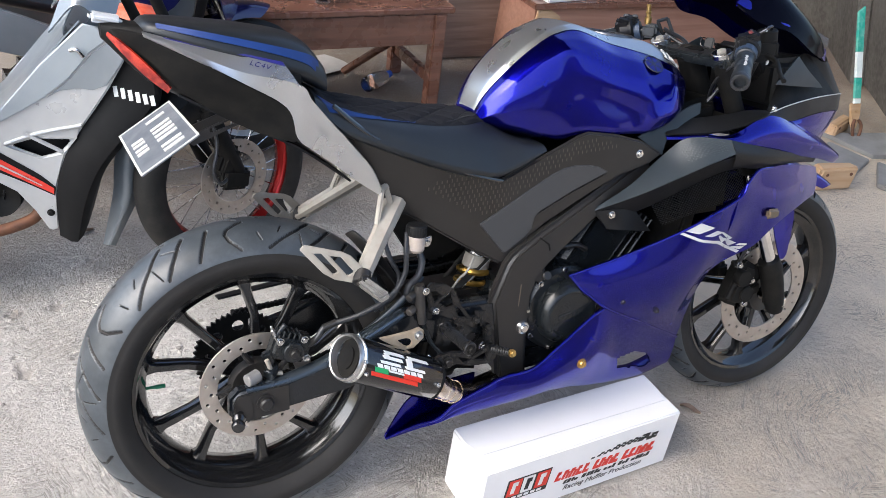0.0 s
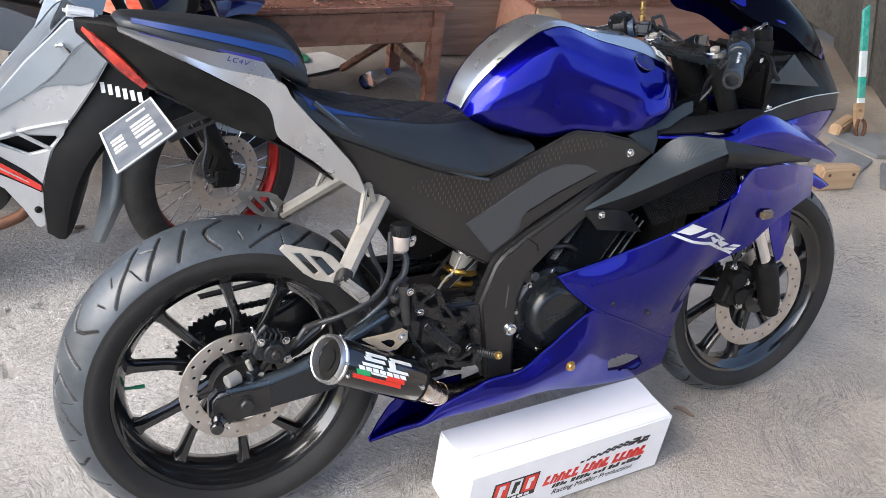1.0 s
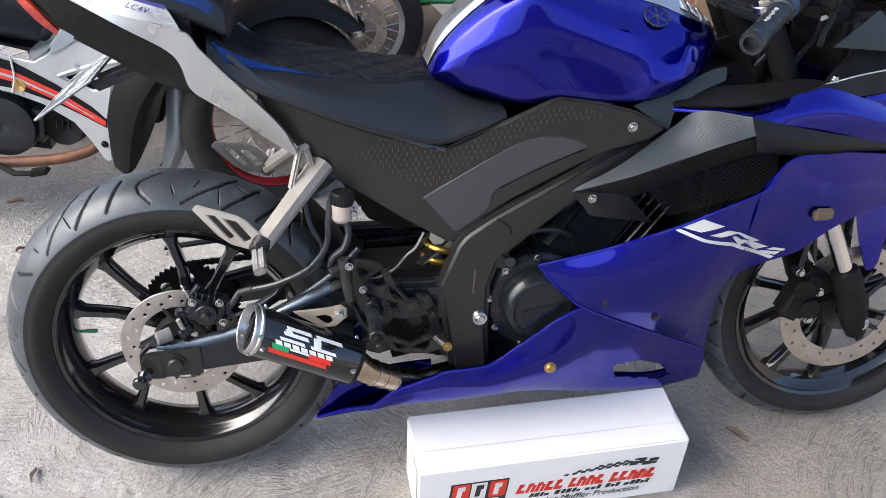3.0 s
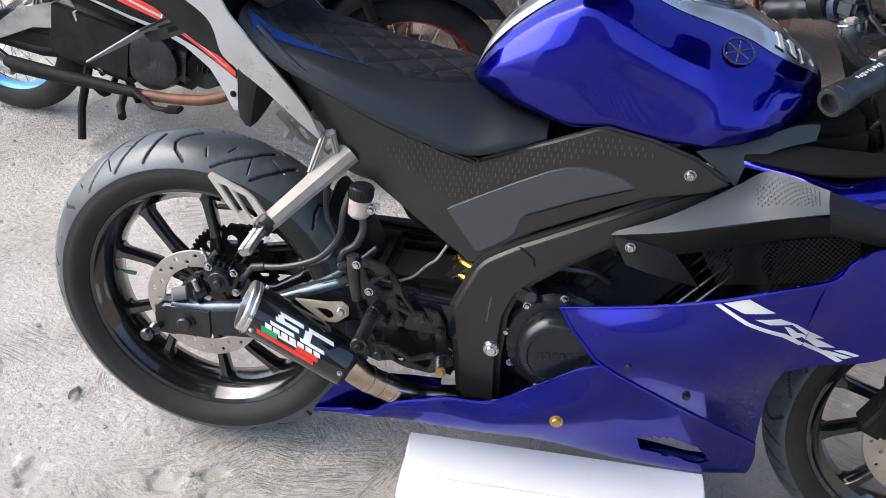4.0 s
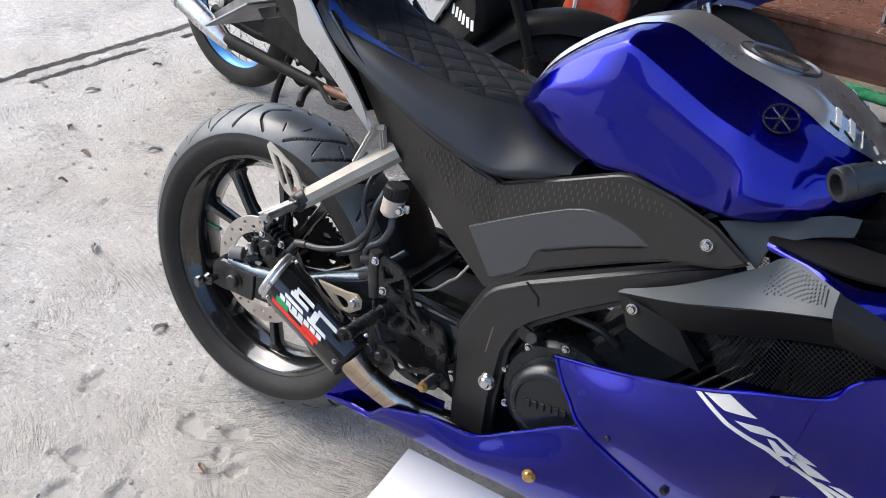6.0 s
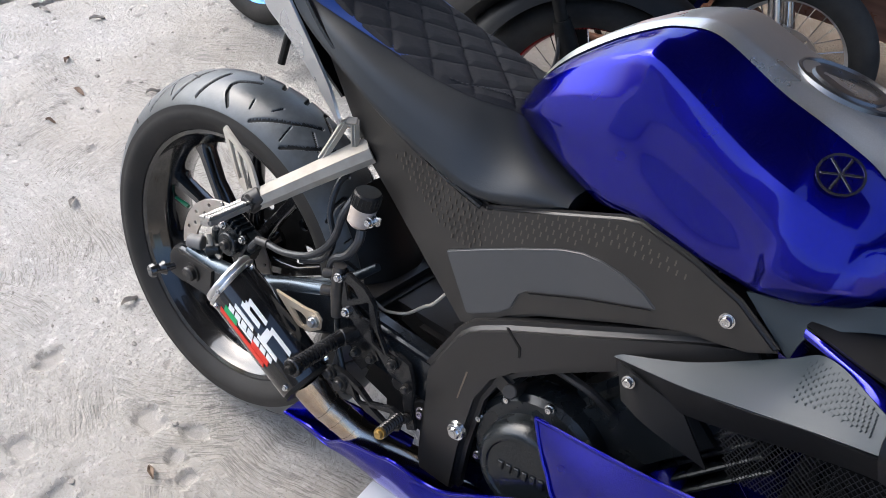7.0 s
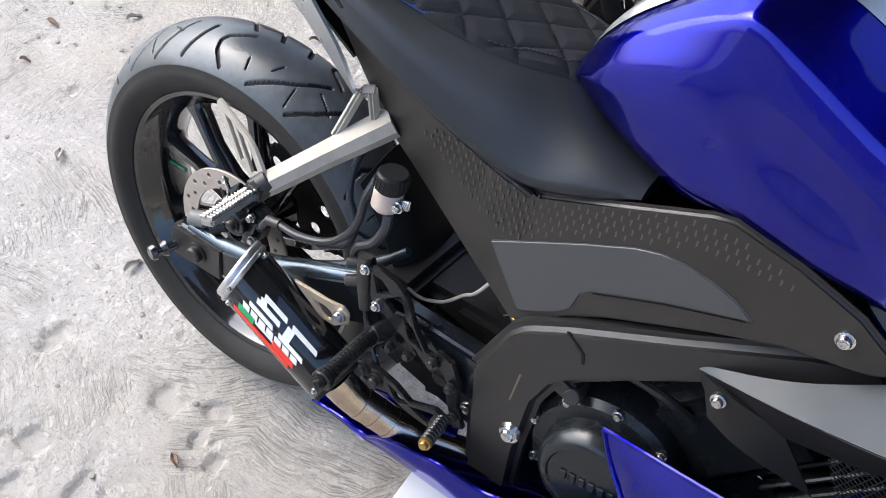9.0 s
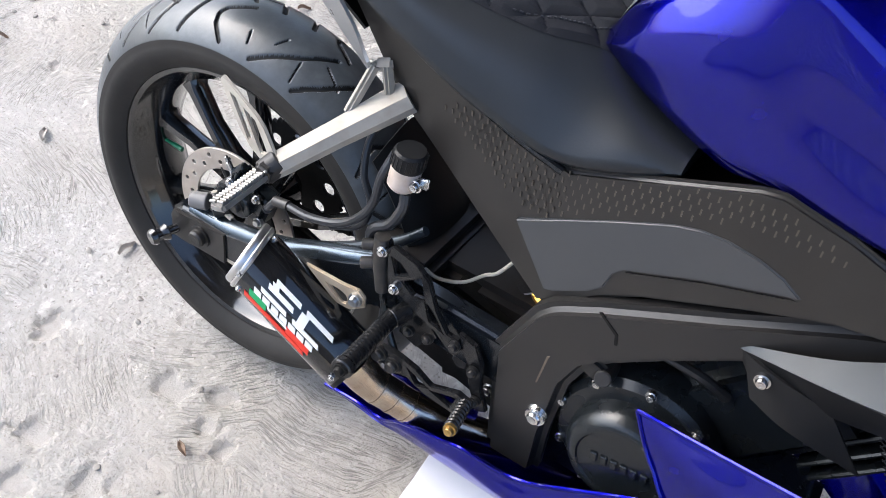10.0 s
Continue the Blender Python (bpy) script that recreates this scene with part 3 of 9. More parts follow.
def wheel(name, label, axle, radius, half, rim_half, spokes, disc_r, disc_y, mats, parent, valve_at, tread, phase, shift):
    lip = 0.231
    bm = bmesh.new()
    w = rim_half
    lathe(bm, [(-w, lip), (-w - 0.003, lip - 0.003), (-w, lip - 0.010), (-w + 0.010, lip - 0.016), (-w * 0.55, lip - 0.030), (0, lip - 0.036), (w * 0.55, lip - 0.030), (w - 0.010, lip - 0.016), (w, lip - 0.010), (w + 0.003, lip - 0.003), (w, lip), (w * 0.6, lip - 0.016), (0, lip - 0.028), (-w * 0.6, lip - 0.016)], (axle[0], 0, axle[1]), 96)
    root = finish(name, bm, mats, parent, label)
    bm = bmesh.new()
    lathe(bm, [(-0.055, 0.014), (-0.055, 0.030), (-0.035, 0.045), (0.035, 0.045), (0.055, 0.030), (0.055, 0.014)], (axle[0], 0, axle[1]), 40)
    finish("hub", bm, mats, root)
    for i in range(spokes):
        pair, hand = 72 * (i // 2), 1 if i % 2 else -1
        bm = bmesh.new()
        rings = []
        c = Vector((axle[0], 0, axle[1]))
        for r, wd, dp, y, lag, open_by in ((0.035, 0.013, 0.022, -0.004, -8, 12), (0.08, 0.010, 0.017, -0.012, -5, 13), (0.13, 0.0085, 0.014, -0.012, -3, 14), (0.185, 0.010, 0.015, -0.006, 0, 16.5), (0.203, 0.019, 0.020, 0.0, 0.5, 17)):
            a = radians(phase + pair + lag + hand * open_by)
            u, v = Vector((math.cos(a), 0, math.sin(a))), Vector((-math.sin(a), 0, math.cos(a)))
            ring = []
            for p, q in ((-1, -0.6), (-0.6, -1), (0.6, -1), (1, -0.6), (1, 0.6), (0.6, 1), (-0.6, 1), (-1, 0.6)):
                ring.append(c + u * r + v * (p * wd) + Vector((0, y + q * dp, 0)))
            rings.append(ring)
        loft(bm, rings)
        finish("spoke", bm, mats, root)
    tyre("tyre", root, axle, radius, half, lip - 0.002, tread, "dusty black rubber tyre with worn curved tread grooves", (1300, 120) if axle[0] < 0.5 else (800, 64))
    bm = bmesh.new()
    holes = []
    for k in range(30):
        a = 2 * math.pi * k / 30
        rr = disc_r * (0.80 if k % 2 else 0.90)
        holes.append(disc_points(axle[0] + rr * math.cos(a), axle[1] + rr * math.sin(a), 0.0036, 8))
    slab(bm, disc_points(*axle, disc_r, 96), disc_y, 0.004, 0.0005, [disc_points(*axle, disc_r * 0.70, 64)] + holes, 1)
    finish("brake_disc", bm, DISC, root, "drilled steel brake disc with brown heat marks")
    bm = bmesh.new()
    for k in range(5):
        a = 2 * math.pi * k / 5 + 0.4
        c0 = Vector((axle[0] + 0.04 * math.cos(a), disc_y + 0.006, axle[1] + 0.04 * math.sin(a)))
        c1 = Vector((axle[0] + disc_r * 0.74 * math.cos(a + 0.25), disc_y + 0.004, axle[1] + disc_r * 0.74 * math.sin(a + 0.25)))
        rod(bm, c0, c1, 0.007, 0.005, 8)
    lathe(bm, [(disc_y + 0.003, 0.02), (disc_y - 0.002, 0.05), (disc_y + 0.016, 0.055), (disc_y + 0.02, 0.02)], (axle[0], 0, axle[1]), 32)
    finish("disc_carrier", bm, FRAME_BLACK, root)
    bm = bmesh.new()
    a = radians(valve_at)
    u = Vector((math.cos(a), 0, math.sin(a)))
    c = Vector((axle[0], -0.006, axle[1]))
    tube(bm, [c + u * 0.20, c + u * 0.182, c + u * 0.178, c + u * 0.162], [0.003, 0.003, 0.0042, 0.0040], 10, 4, False)
    finish("valve", bm, material("green_cap_" + name, (0.01, 0.16, 0.07), 0.3), root, "valve with a green cap")
    root.location.y = shift
    return root


rear = wheel("rear_wheel", "gloss black ten-spoke alloy wheel", (0.005, 0.320), 0.316, 0.071, 0.052, 10, 0.110, -0.059, GLOSS, bike, 176.4, 7, 74, -0.009)
wheel("front_wheel", "gloss black ten-spoke alloy wheel", (1.325, 0.2735), 0.296, 0.051, 0.038, 10, 0.141, -0.058, GLOSS, bike, 60, 8, 36, -0.010)

# sprocket and chain on the far side
bm = bmesh.new()
teeth = []
for k in range(96):
    a = 2 * math.pi * k / 96
    teeth.append((0.005 + (0.094 if k % 2 else 0.087) * math.cos(a), 0.320 + (0.094 if k % 2 else 0.087) * math.sin(a)))
slab(bm, teeth, 0.080, 0.006, 0, [disc_points(0.005 + 0.062 * math.cos(a), 0.320 + 0.062 * math.sin(a), 0.012, 12) for a in (2 * math.pi * k / 8 for k in range(8))])
finish("sprocket", bm, GRIME, rear, "blackened chain sprocket with round holes")
bm = bmesh.new()
for k in range(64):
    s = k / 63
    x, z = 0.56 * s, 0.407 + 0.028 * s
    block(bm, (x, 0.083, z), (0.0092, 0.010 if k % 2 else 0.014, 0.010), bevel=0.0015, segments=1)
finish("chain", bm, GRIME, bike, "dirty black drive chain")
bm = bmesh.new()
for k in range(64):
    s = k / 63
    block(bm, (0.56 * s, 0.083, 0.221 + 0.144 * s), (0.0094, 0.010 if k % 2 else 0.014, 0.010), (0, -14, 0), bevel=0.0015, segments=1)
finish("chain", bm, GRIME, bike, "dirty black drive chain")
bm = bmesh.new()
sheet(bm, [[(-0.03, 0.10, 0.440), (0.12, 0.10, 0.452), (0.3, 0.10, 0.462), (0.44, 0.10, 0.46)], [(-0.03, 0.07, 0.446), (0.12, 0.07, 0.458), (0.3, 0.07, 0.466), (0.44, 0.07, 0.466)]], 16, 4, 0.004)
finish("chain_guard", bm, PLASTIC, bike)

# swingarm
ARM_BLACK = material("gloss_blue_black_arm", (0.010, 0.0125, 0.016), 0.24, 0.35, 0.3, stain=(12, (0.022, 0.025, 0.03), 0.6), bump=(500, 0.08, 0.0006))
for s, nm in ((-1, "swingarm_side"), (1, "swingarm_side")):
    bm = bmesh.new()
    slab(bm, [(-0.062, 0.336), (-0.045, 0.352), (0.045, 0.356), (0.13, 0.376), (0.285, 0.448), (0.50, 0.440), (0.52, 0.40), (0.50, 0.36), (0.303, 0.372), (0.168, 0.305), (0.01, 0.292), (-0.05, 0.288), (-0.064, 0.304)], -0.132 if s < 0 else 0.100, 0.034, 0.009, segments=3)
    finish("swingarm", bm, ARM_BLACK, bike, "satin black box-section swingarm")
bm = bmesh.new()
slab(bm, [(-0.058, 0.33), (-0.05, 0.345), (-0.02, 0.345), (-0.02, 0.29), (-0.055, 0.292)], -0.136, 0.006, 0.002)
slab(bm, [(-0.024, 0.345), (0.045, 0.348), (0.045, 0.296), (-0.024, 0.294)], -0.136, 0.006, 0.003)
finish("chain_adjuster", bm, FRAME_BLACK, bike)
bolt(bike, (0.001, -0.137, 0.3225), (0, -1, 0), 0.013, FRAME_BLACK, "axle_nut")
bm = bmesh.new()
rod(bm, (-0.046, -0.130, 0.310), (-0.052, -0.150, 0.308), 0.007)
rod(bm, (-0.052, -0.148, 0.308), (-0.055, -0.158, 0.307), 0.013, 0.0095)
rod(bm, (-0.055, -0.156, 0.307), (-0.058, -0.166, 0.3065), 0.0085)
rod(bm, (-0.058, -0.165, 0.3065), (-0.060, -0.174, 0.306), 0.0125, 0.011)
finish("stand_bobbin", bm, GLOSS, bike, "black paddock stand bobbin")
bm = bmesh.new()
block(bm, (0.30, 0.0, 0.41), (0.10, 0.20, 0.07), bevel=0.012)
block(bm, (0.40, 0.0, 0.40), (0.22, 0.12, 0.06), bevel=0.012)
finish("swingarm_bridge", bm, FRAME_BLACK, bike)
bm = bmesh.new()
block(bm, (0.425, -0.060, 0.338), (0.165, 0.060, 0.145), (0, 14, 0), 0.016, 3)
rod(bm, (0.430, -0.080, 0.365), (0.430, -0.118, 0.365), 0.030, n=28, edge=0.004)
rod(bm, (0.470, -0.080, 0.325), (0.470, -0.110, 0.325), 0.022, n=24, edge=0.004)
linkage = finish("pivot_casting", bm, GRIME, bike, "grimy black casting round the swingarm pivot")
bolt(linkage, (0.430, -0.118, 0.365), (0, -1, 0), 0.012, FRAME_BLACK)
bolt(linkage, (0.470, -0.110, 0.325), (0, -1, 0), 0.008, STEEL)
# rounded upper edge of the arm on the exhaust side; its sky highlight is coloured in
bm = bmesh.new()
tube(bm, [(-0.030, -0.116, 0.344), (0.045, -0.116, 0.347), (0.130, -0.116, 0.367), (0.210, -0.116, 0.404), (0.285, -0.114, 0.438)], [0.010, 0.0135, 0.0155, 0.0155, 0.013], 20, 40)
finish("arm_ridge", bm, material("painted_arm_sheen", (0.085, 0.105, 0.125), 0.27, 0.75, stain=(14, (0.04, 0.05, 0.06), 0.6)), bike, "rounded arm edge with its silver-blue sky sheen put into the colour")
# brake calliper of the rear wheel, with its torque arm
bm = bmesh.new()
block(bm, (0.062, -0.094, 0.408), (0.075, 0.036, 0.055), (0, 20, 0), 0.008, 3)
rod(bm, (0.062, -0.108, 0.405), (0.062, -0.124, 0.405), 0.020)
rod(bm, (0.030, -0.104, 0.372), (0.012, -0.118, 0.366), 0.011, 0.012)
block(bm, (0.020, -0.100, 0.385), (0.02, 0.016, 0.045), (0, -15, 0), 0.004)
rod(bm, (0.035, -0.10, 0.434), (0.055, -0.10, 0.455), 0.006)
caliper = finish("brake_caliper", bm, ENGINE, bike, "grimy black brake calliper")
bolt(caliper, (0.062, -0.124, 0.405), (0, -1, 0), 0.008, FRAME_BLACK)
for x, z in ((0.040, 0.428), (0.086, 0.423), (0.088, 0.384)):
    bolt(caliper, (x, -0.112, z), (0, -1, 0), 0.0055, STEEL)
bm = bmesh.new()
rod(bm, (0.036, -0.101, 0.428), (0.028, -0.104, 0.452), 0.0042)
rod(bm, (0.028, -0.104, 0.452), (0.026, -0.105, 0.460), 0.0026)
finish("bleed_nipple", bm, STEEL, caliper)
bm = bmesh.new()
for k in range(4):
    block(bm, (0.048 + 0.010 * k, -0.098, 0.440 - 0.0035 * k), (0.0035, 0.030, 0.012), (0, 20, 0), 0.001, 1)
finish("cooling_ribs", bm, ENGINE, caliper)
bm = bmesh.new()
tube(bm, [(0.012, -0.116, 0.398), (0.022, -0.114, 0.372), (0.040, -0.112, 0.362)], 0.0045, 8, 8)
finish("pad_spring", bm, ALUMINIUM, caliper)
bm = bmesh.new()
rod(bm, (-0.004, -0.112, 0.368), (-0.028, -0.122, 0.366), 0.013, 0.012)
finish("speed_sensor", bm, material("grey_sensor", (0.17, 0.165, 0.16), 0.45), caliper)
bm = bmesh.new()
tube(bm, [(0.095, -0.10, 0.405), (0.108, -0.115, 0.422), (0.124, -0.116, 0.443), (0.145, -0.118, 0.448), (0.190, -0.130, 0.462), (0.240, -0.137, 0.486), (0.268, -0.136, 0.512), (0.282, -0.132, 0.540), (0.285, -0.126, 0.575), (0.292, -0.112, 0.605)], 0.0054, 10)
hose = finish("brake_hose", bm, HOSE, bike, "black rubber brake hose")
bm = bmesh.new()
tube(bm, [(0.121, -0.116, 0.442), (0.146, -0.118, 0.4485)], 0.0070, 12, 2, False)
tube(bm, [(0.098, -0.105, 0.408), (0.108, -0.115, 0.422)], 0.0068, 12, 2, False)
finish("hose_sleeve", bm, FRAME_BLACK, hose)

# exhaust: short canister, tail cone and link pipe
M0, M1 = Vector((0.140, -0.188, 0.412)), Vector((0.314, -0.186, 0.324))
mw = (M1 - M0).normalized()
mup = Vector((0, -0.35, 1.0))
bm = bmesh.new()
tube(bm, [M0 + mw * 0.012, M0 + mw * 0.05, M1 - mw * 0.004, M1], [0.0418, 0.0418, 0.0408, 0.0385], 48, 4, False)
muffler = finish("muffler", bm, material("gloss_black_canister", (0.008, 0.008, 0.009), 0.14, 0.3, 0.8, stain=(12, (0.03, 0.03, 0.03), 0.4)), bike, "short gloss black canister muffler with bright end ring and stickers")
out = (-mw + Vector((0, -0.25, 0.0))).normalized()
ua = out.orthogonal().normalized()
ub = out.cross(ua)
bm = bmesh.new()
prof = [(0.012, 0.0424), (0.009, 0.0450), (0.006, 0.0450), (0.0045, 0.0430), (0.001, 0.0440), (-0.003, 0.0434), (-0.0055, 0.0410), (-0.0045, 0.0385), (0.000, 0.0372), (0.009, 0.0362)]
rings = []
for s, r in prof:
    d = out if s < 0.010 else -mw
    rings.append([M0 + mw * max(s, 0) - d * min(s, 0) + r * (math.cos(a) * ua + math.sin(a) * ub) for a in (2 * math.pi * k / 48 for k in range(48))])
loft(bm, rings, False)
finish("end_ring", bm, material("brushed_end_steel", (0.56, 0.555, 0.55), 0.30, 0.95, stain=(60, (0.55, 0.53, 0.50), 0.5)), muffler, "bright steel end ring")
bm = bmesh.new()
tube(bm, [M0 + mw * 0.004, M0 + mw * 0.05], 0.0362, 40, 2, False)
tube(bm, [M0 + mw * 0.001, M0 + mw * 0.006], 0.021, 24, 2, False)
finish("core", bm, GRIME, muffler, "sooty perforated core")
for a in (35, 155, 275):
    o = math.cos(radians(a)) * ua + math.sin(radians(a)) * ub
    bolt(muffler, M0 + mw * 0.017 + o * 0.0418, o, 0.0034, STEEL, "rivet")
muf_up = (mup - mw * mup.dot(mw)).normalized()
for s, a in ((0.017, 48), (0.186, 60), (0.186, -60)):
    o = math.cos(radians(a)) * muf_up + math.sin(radians(a)) * mw.cross(muf_up)
    bolt(muffler, M0 + mw * s + o * 0.0408, o, 0.0034, STEEL, "rivet")
bm = bmesh.new()
tube(bm, [M1 - mw * 0.010, M1 + mw * 0.004], 0.0398, 40, 2, False)
finish("front_band", bm, GRIME, muffler)
# sticker bars on the canister
for name, mat, s0, s1, a0, a1 in (("sticker", WHITE_DECAL, 0.053, 0.096, 6, 14), ("sticker", WHITE_DECAL, 0.052, 0.063, 14, 20), ("sticker", WHITE_DECAL, 0.050, 0.093, 20, 28), ("sticker", WHITE_DECAL, 0.046, 0.090, 34, 41), ("sticker", WHITE_DECAL, 0.106, 0.152, 6, 14), ("sticker", WHITE_DECAL, 0.103, 0.116, 14, 34), ("sticker", WHITE_DECAL, 0.101, 0.146, 34, 41), *(("sticker", WHITE_DECAL, 0.0405 + 0.0150 * k, 0.0525 + 0.0150 * k, 43.5, 52.5) for k in range(7)), ("green_bar", GREEN_DECAL, 0.038, 0.067, 53, 65), ("pale_bar", WHITE_DECAL, 0.068, 0.102, 53.5, 58), ("red_bar", RED_DECAL, 0.102, 0.142, 53, 65), ("red_bar", RED_DECAL, 0.034, 0.138, 66, 77)):
    bm = bmesh.new()
    patch_on_tube(bm, M0, mw, (0, -0.35, 1), 0.0412, s0, s1, a0, a1, 0.0016, 0.004)
    finish(name, bm, mat, muffler)
bm = bmesh.new()
tube(bm, [M1 - mw * 0.004, (0.335, -0.176, 0.297), (0.361, -0.161, 0.274), (0.382, -0.150, 0.258), (0.405, -0.137, 0.245), (0.45, -0.11, 0.228), (0.60, -0.05, 0.21)], [0.026, 0.0235, 0.023, 0.023, 0.0225, 0.020, 0.020], 28, 40)
pipe = finish("link_pipe", bm, HEAT, bike, "heat-tinted steel link pipe with weld seams")
for q0, q1, r in (((0.343, -0.1715, 0.290), (0.3455, -0.170, 0.288), 0.0246), ((0.361, -0.161, 0.274), (0.3635, -0.1597, 0.272), 0.0240), ((0.380, -0.151, 0.2595), (0.3825, -0.1497, 0.2575), 0.0240)):
    bm = bmesh.new()
    tube(bm, [q0, q1], r, 28, 2, False)
    finish("weld_seam", bm, HEAT, pipe)
bm = bmesh.new()
slab(bm, [(0.213, 0.424), (0.222, 0.416), (0.262, 0.387), (0.285, 0.388), (0.306, 0.405), (0.306, 0.422), (0.296, 0.430), (0.272, 0.426)], -0.166, 0.005, 0.0015, [[(0.250, 0.4115), (0.268, 0.4125), (0.277, 0.409), (0.281, 0.402), (0.278, 0.396), (0.272, 0.394), (0.266, 0.397)]])
brack = finish("muffler_bracket", bm, BEIGE_METAL, bike, "pale metal triangular muffler bracket")
bolt(brack, (0.294, -0.168, 0.414), (0, -1, 0), 0.007, STEEL)

# pillion hangers, pegs and heel plates
PEG_ALLOY = material("scuffed_peg_alloy", (0.40, 0.385, 0.36), 0.42, 0.7, stain=(40, (0.2, 0.18, 0.16), 0.6))
for s in (-1, 1):
    bm = bmesh.new()
    side_out = (-0.5, s * 0.9, 0.4)
    lower, root = Vector((0.170, s * 0.184, 0.558)), Vector((0.282, s * 0.082, 0.662))
    along = (root - lower).normalized()
    outward = Vector(side_out)
    outward = (outward - along * outward.dot(along)).normalized()
    across = outward.cross(along)
    rings = []
    for u, wide, deep in ((-0.02, 0.010, 0.008), (0.03, 0.0145, 0.012), (0.1, 0.0155, 0.0125), (0.5, 0.0165, 0.013), (0.85, 0.0195, 0.014), (1.0, 0.0205, 0.014)):
        c = lower.lerp(root, u)
        rings.append([c + across * (p * wide) + outward * (q * deep) for p, q in ((-1, -0.5), (-0.65, -1), (0.65, -1), (1, -0.5), (1, 0.25), (0.55, 1), (-0.55, 1), (-1, 0.25))])
    loft(bm, rings)
    beam(bm, (0.228, s * 0.120, 0.630), (0.247, s * 0.100, 0.694), 0.010, 0.012, side_out, 0.003)
    beam(bm, (0.266, s * 0.096, 0.660), (0.256, s * 0.094, 0.696), 0.010, 0.012, side_out, 0.003)
    beam(bm, (0.244, s * 0.098, 0.690), (0.262, s * 0.090, 0.694), 0.014, 0.012, side_out, 0.003)
    hanger = finish("pillion_hanger", bm, ALUMINIUM, bike, "worn cast aluminium pillion footrest hanger")
    bm = bmesh.new()
    slab(bm, [(0.070, 0.620), (0.078, 0.629), (0.142, 0.612), (0.156, 0.604), (0.184, 0.572), (0.180, 0.558), (0.158, 0.552), (0.128, 0.560), (0.108, 0.574)], lambda x, z: s * (0.155 + 0.25 * (x - 0.07)), 0.005, 0.0015, [[(0.093, 0.612), (0.106, 0.611), (0.134, 0.575), (0.126, 0.570)], [(0.120, 0.606), (0.139, 0.602), (0.162, 0.572), (0.150, 0.566)]])
    finish("heel_plate", bm, ALUMINIUM, hanger, "slotted aluminium heel plate")
    bm = bmesh.new()
    rod(bm, (0.180, s * 0.174, 0.570), (0.168, s * 0.190, 0.554), 0.0155)
    block(bm, (0.173, s * 0.192, 0.560), (0.022, 0.022, 0.024), (0, 10, 0), 0.005, 3)
    finish("peg_joint", bm, FRAME_BLACK, hanger, "black peg joint")
    bm = bmesh.new()
    q0, q1 = Vector((0.1715, s * 0.196, 0.5570)), Vector((0.1785, s * 0.276, 0.5605))
    beam(bm, q0, q1, 0.020, 0.011, (-0.3, 0, 1), 0.003)
    row_out = (q1 - q0).normalized()
    row_up = Vector((-0.3, 0, 1)) - row_out * row_out.dot(Vector((-0.3, 0, 1)))
    row_up.normalize()
    row_side = row_up.cross(row_out)
    for k in range(15):
        for e in (-1, 1):
            c = q0.lerp(q1, (k + 0.7) / 15.4) + row_side * (0.0052 * e) + row_up * 0.0066
            tube(bm, [c - row_side * 0.0040, c + row_side * 0.0040], 0.0019, 8, 2, False)
    finish("pillion_peg", bm, PEG_ALLOY, hanger, "ribbed aluminium pillion peg")

# brake reservoir
bm = bmesh.new()
tube(bm, [(0.307, -0.116, 0.566), (0.3075, -0.116, 0.571), (0.310, -0.114, 0.598), (0.3105, -0.114, 0.602)], [0.013, 0.0180, 0.0185, 0.017], 28, 4, False)
reservoir = finish("brake_reservoir", bm, RESERVOIR, bike, "milky plastic rear brake fluid cup with black cap")
bm = bmesh.new()
tube(bm, [(0.310, -0.114, 0.598), (0.3103, -0.114, 0.600), (0.3118, -0.113, 0.616), (0.312, -0.113, 0.6195)], [0.0192, 0.0202, 0.0196, 0.017], 28, 4, False)
cap = finish("cap", bm, PLASTIC, reservoir, "ribbed black cap")
bm = bmesh.new()
for k in range(22):
    a = 2 * math.pi * k / 22
    tube(bm, [(0.3103 + 0.0200 * math.cos(a), -0.114 + 0.0200 * math.sin(a), 0.601), (0.3116 + 0.0195 * math.cos(a), -0.113 + 0.0195 * math.sin(a), 0.615)], 0.0012, 5, 2, False)
finish("cap_ribs", bm, PLASTIC, cap)
bm = bmesh.new()
slab(bm, [(0.313, 0.573), (0.342, 0.580), (0.342, 0.594), (0.313, 0.588)], -0.119, 0.006, 0.002)
finish("clamp_tab", bm, STEEL, reservoir)
bolt(reservoir, (0.329, -0.122, 0.583), (0, -1, 0), 0.006, STEEL)
for pts, r in (([(0.316, -0.120, 0.563), (0.318, -0.126, 0.545), (0.308, -0.132, 0.522), (0.290, -0.134, 0.508), (0.284, -0.134, 0.492), (0.290, -0.134, 0.478), (0.30, -0.134, 0.472)], 0.0068), ([(0.262, -0.075, 0.63), (0.250, -0.10, 0.60), (0.256, -0.118, 0.56), (0.272, -0.122, 0.525), (0.262, -0.125, 0.488), (0.22, -0.125, 0.462)], 0.0046)):
    bm = bmesh.new()
    tube(bm, pts, r, 10)
    finish("fluid_hose", bm, HOSE, reservoir)

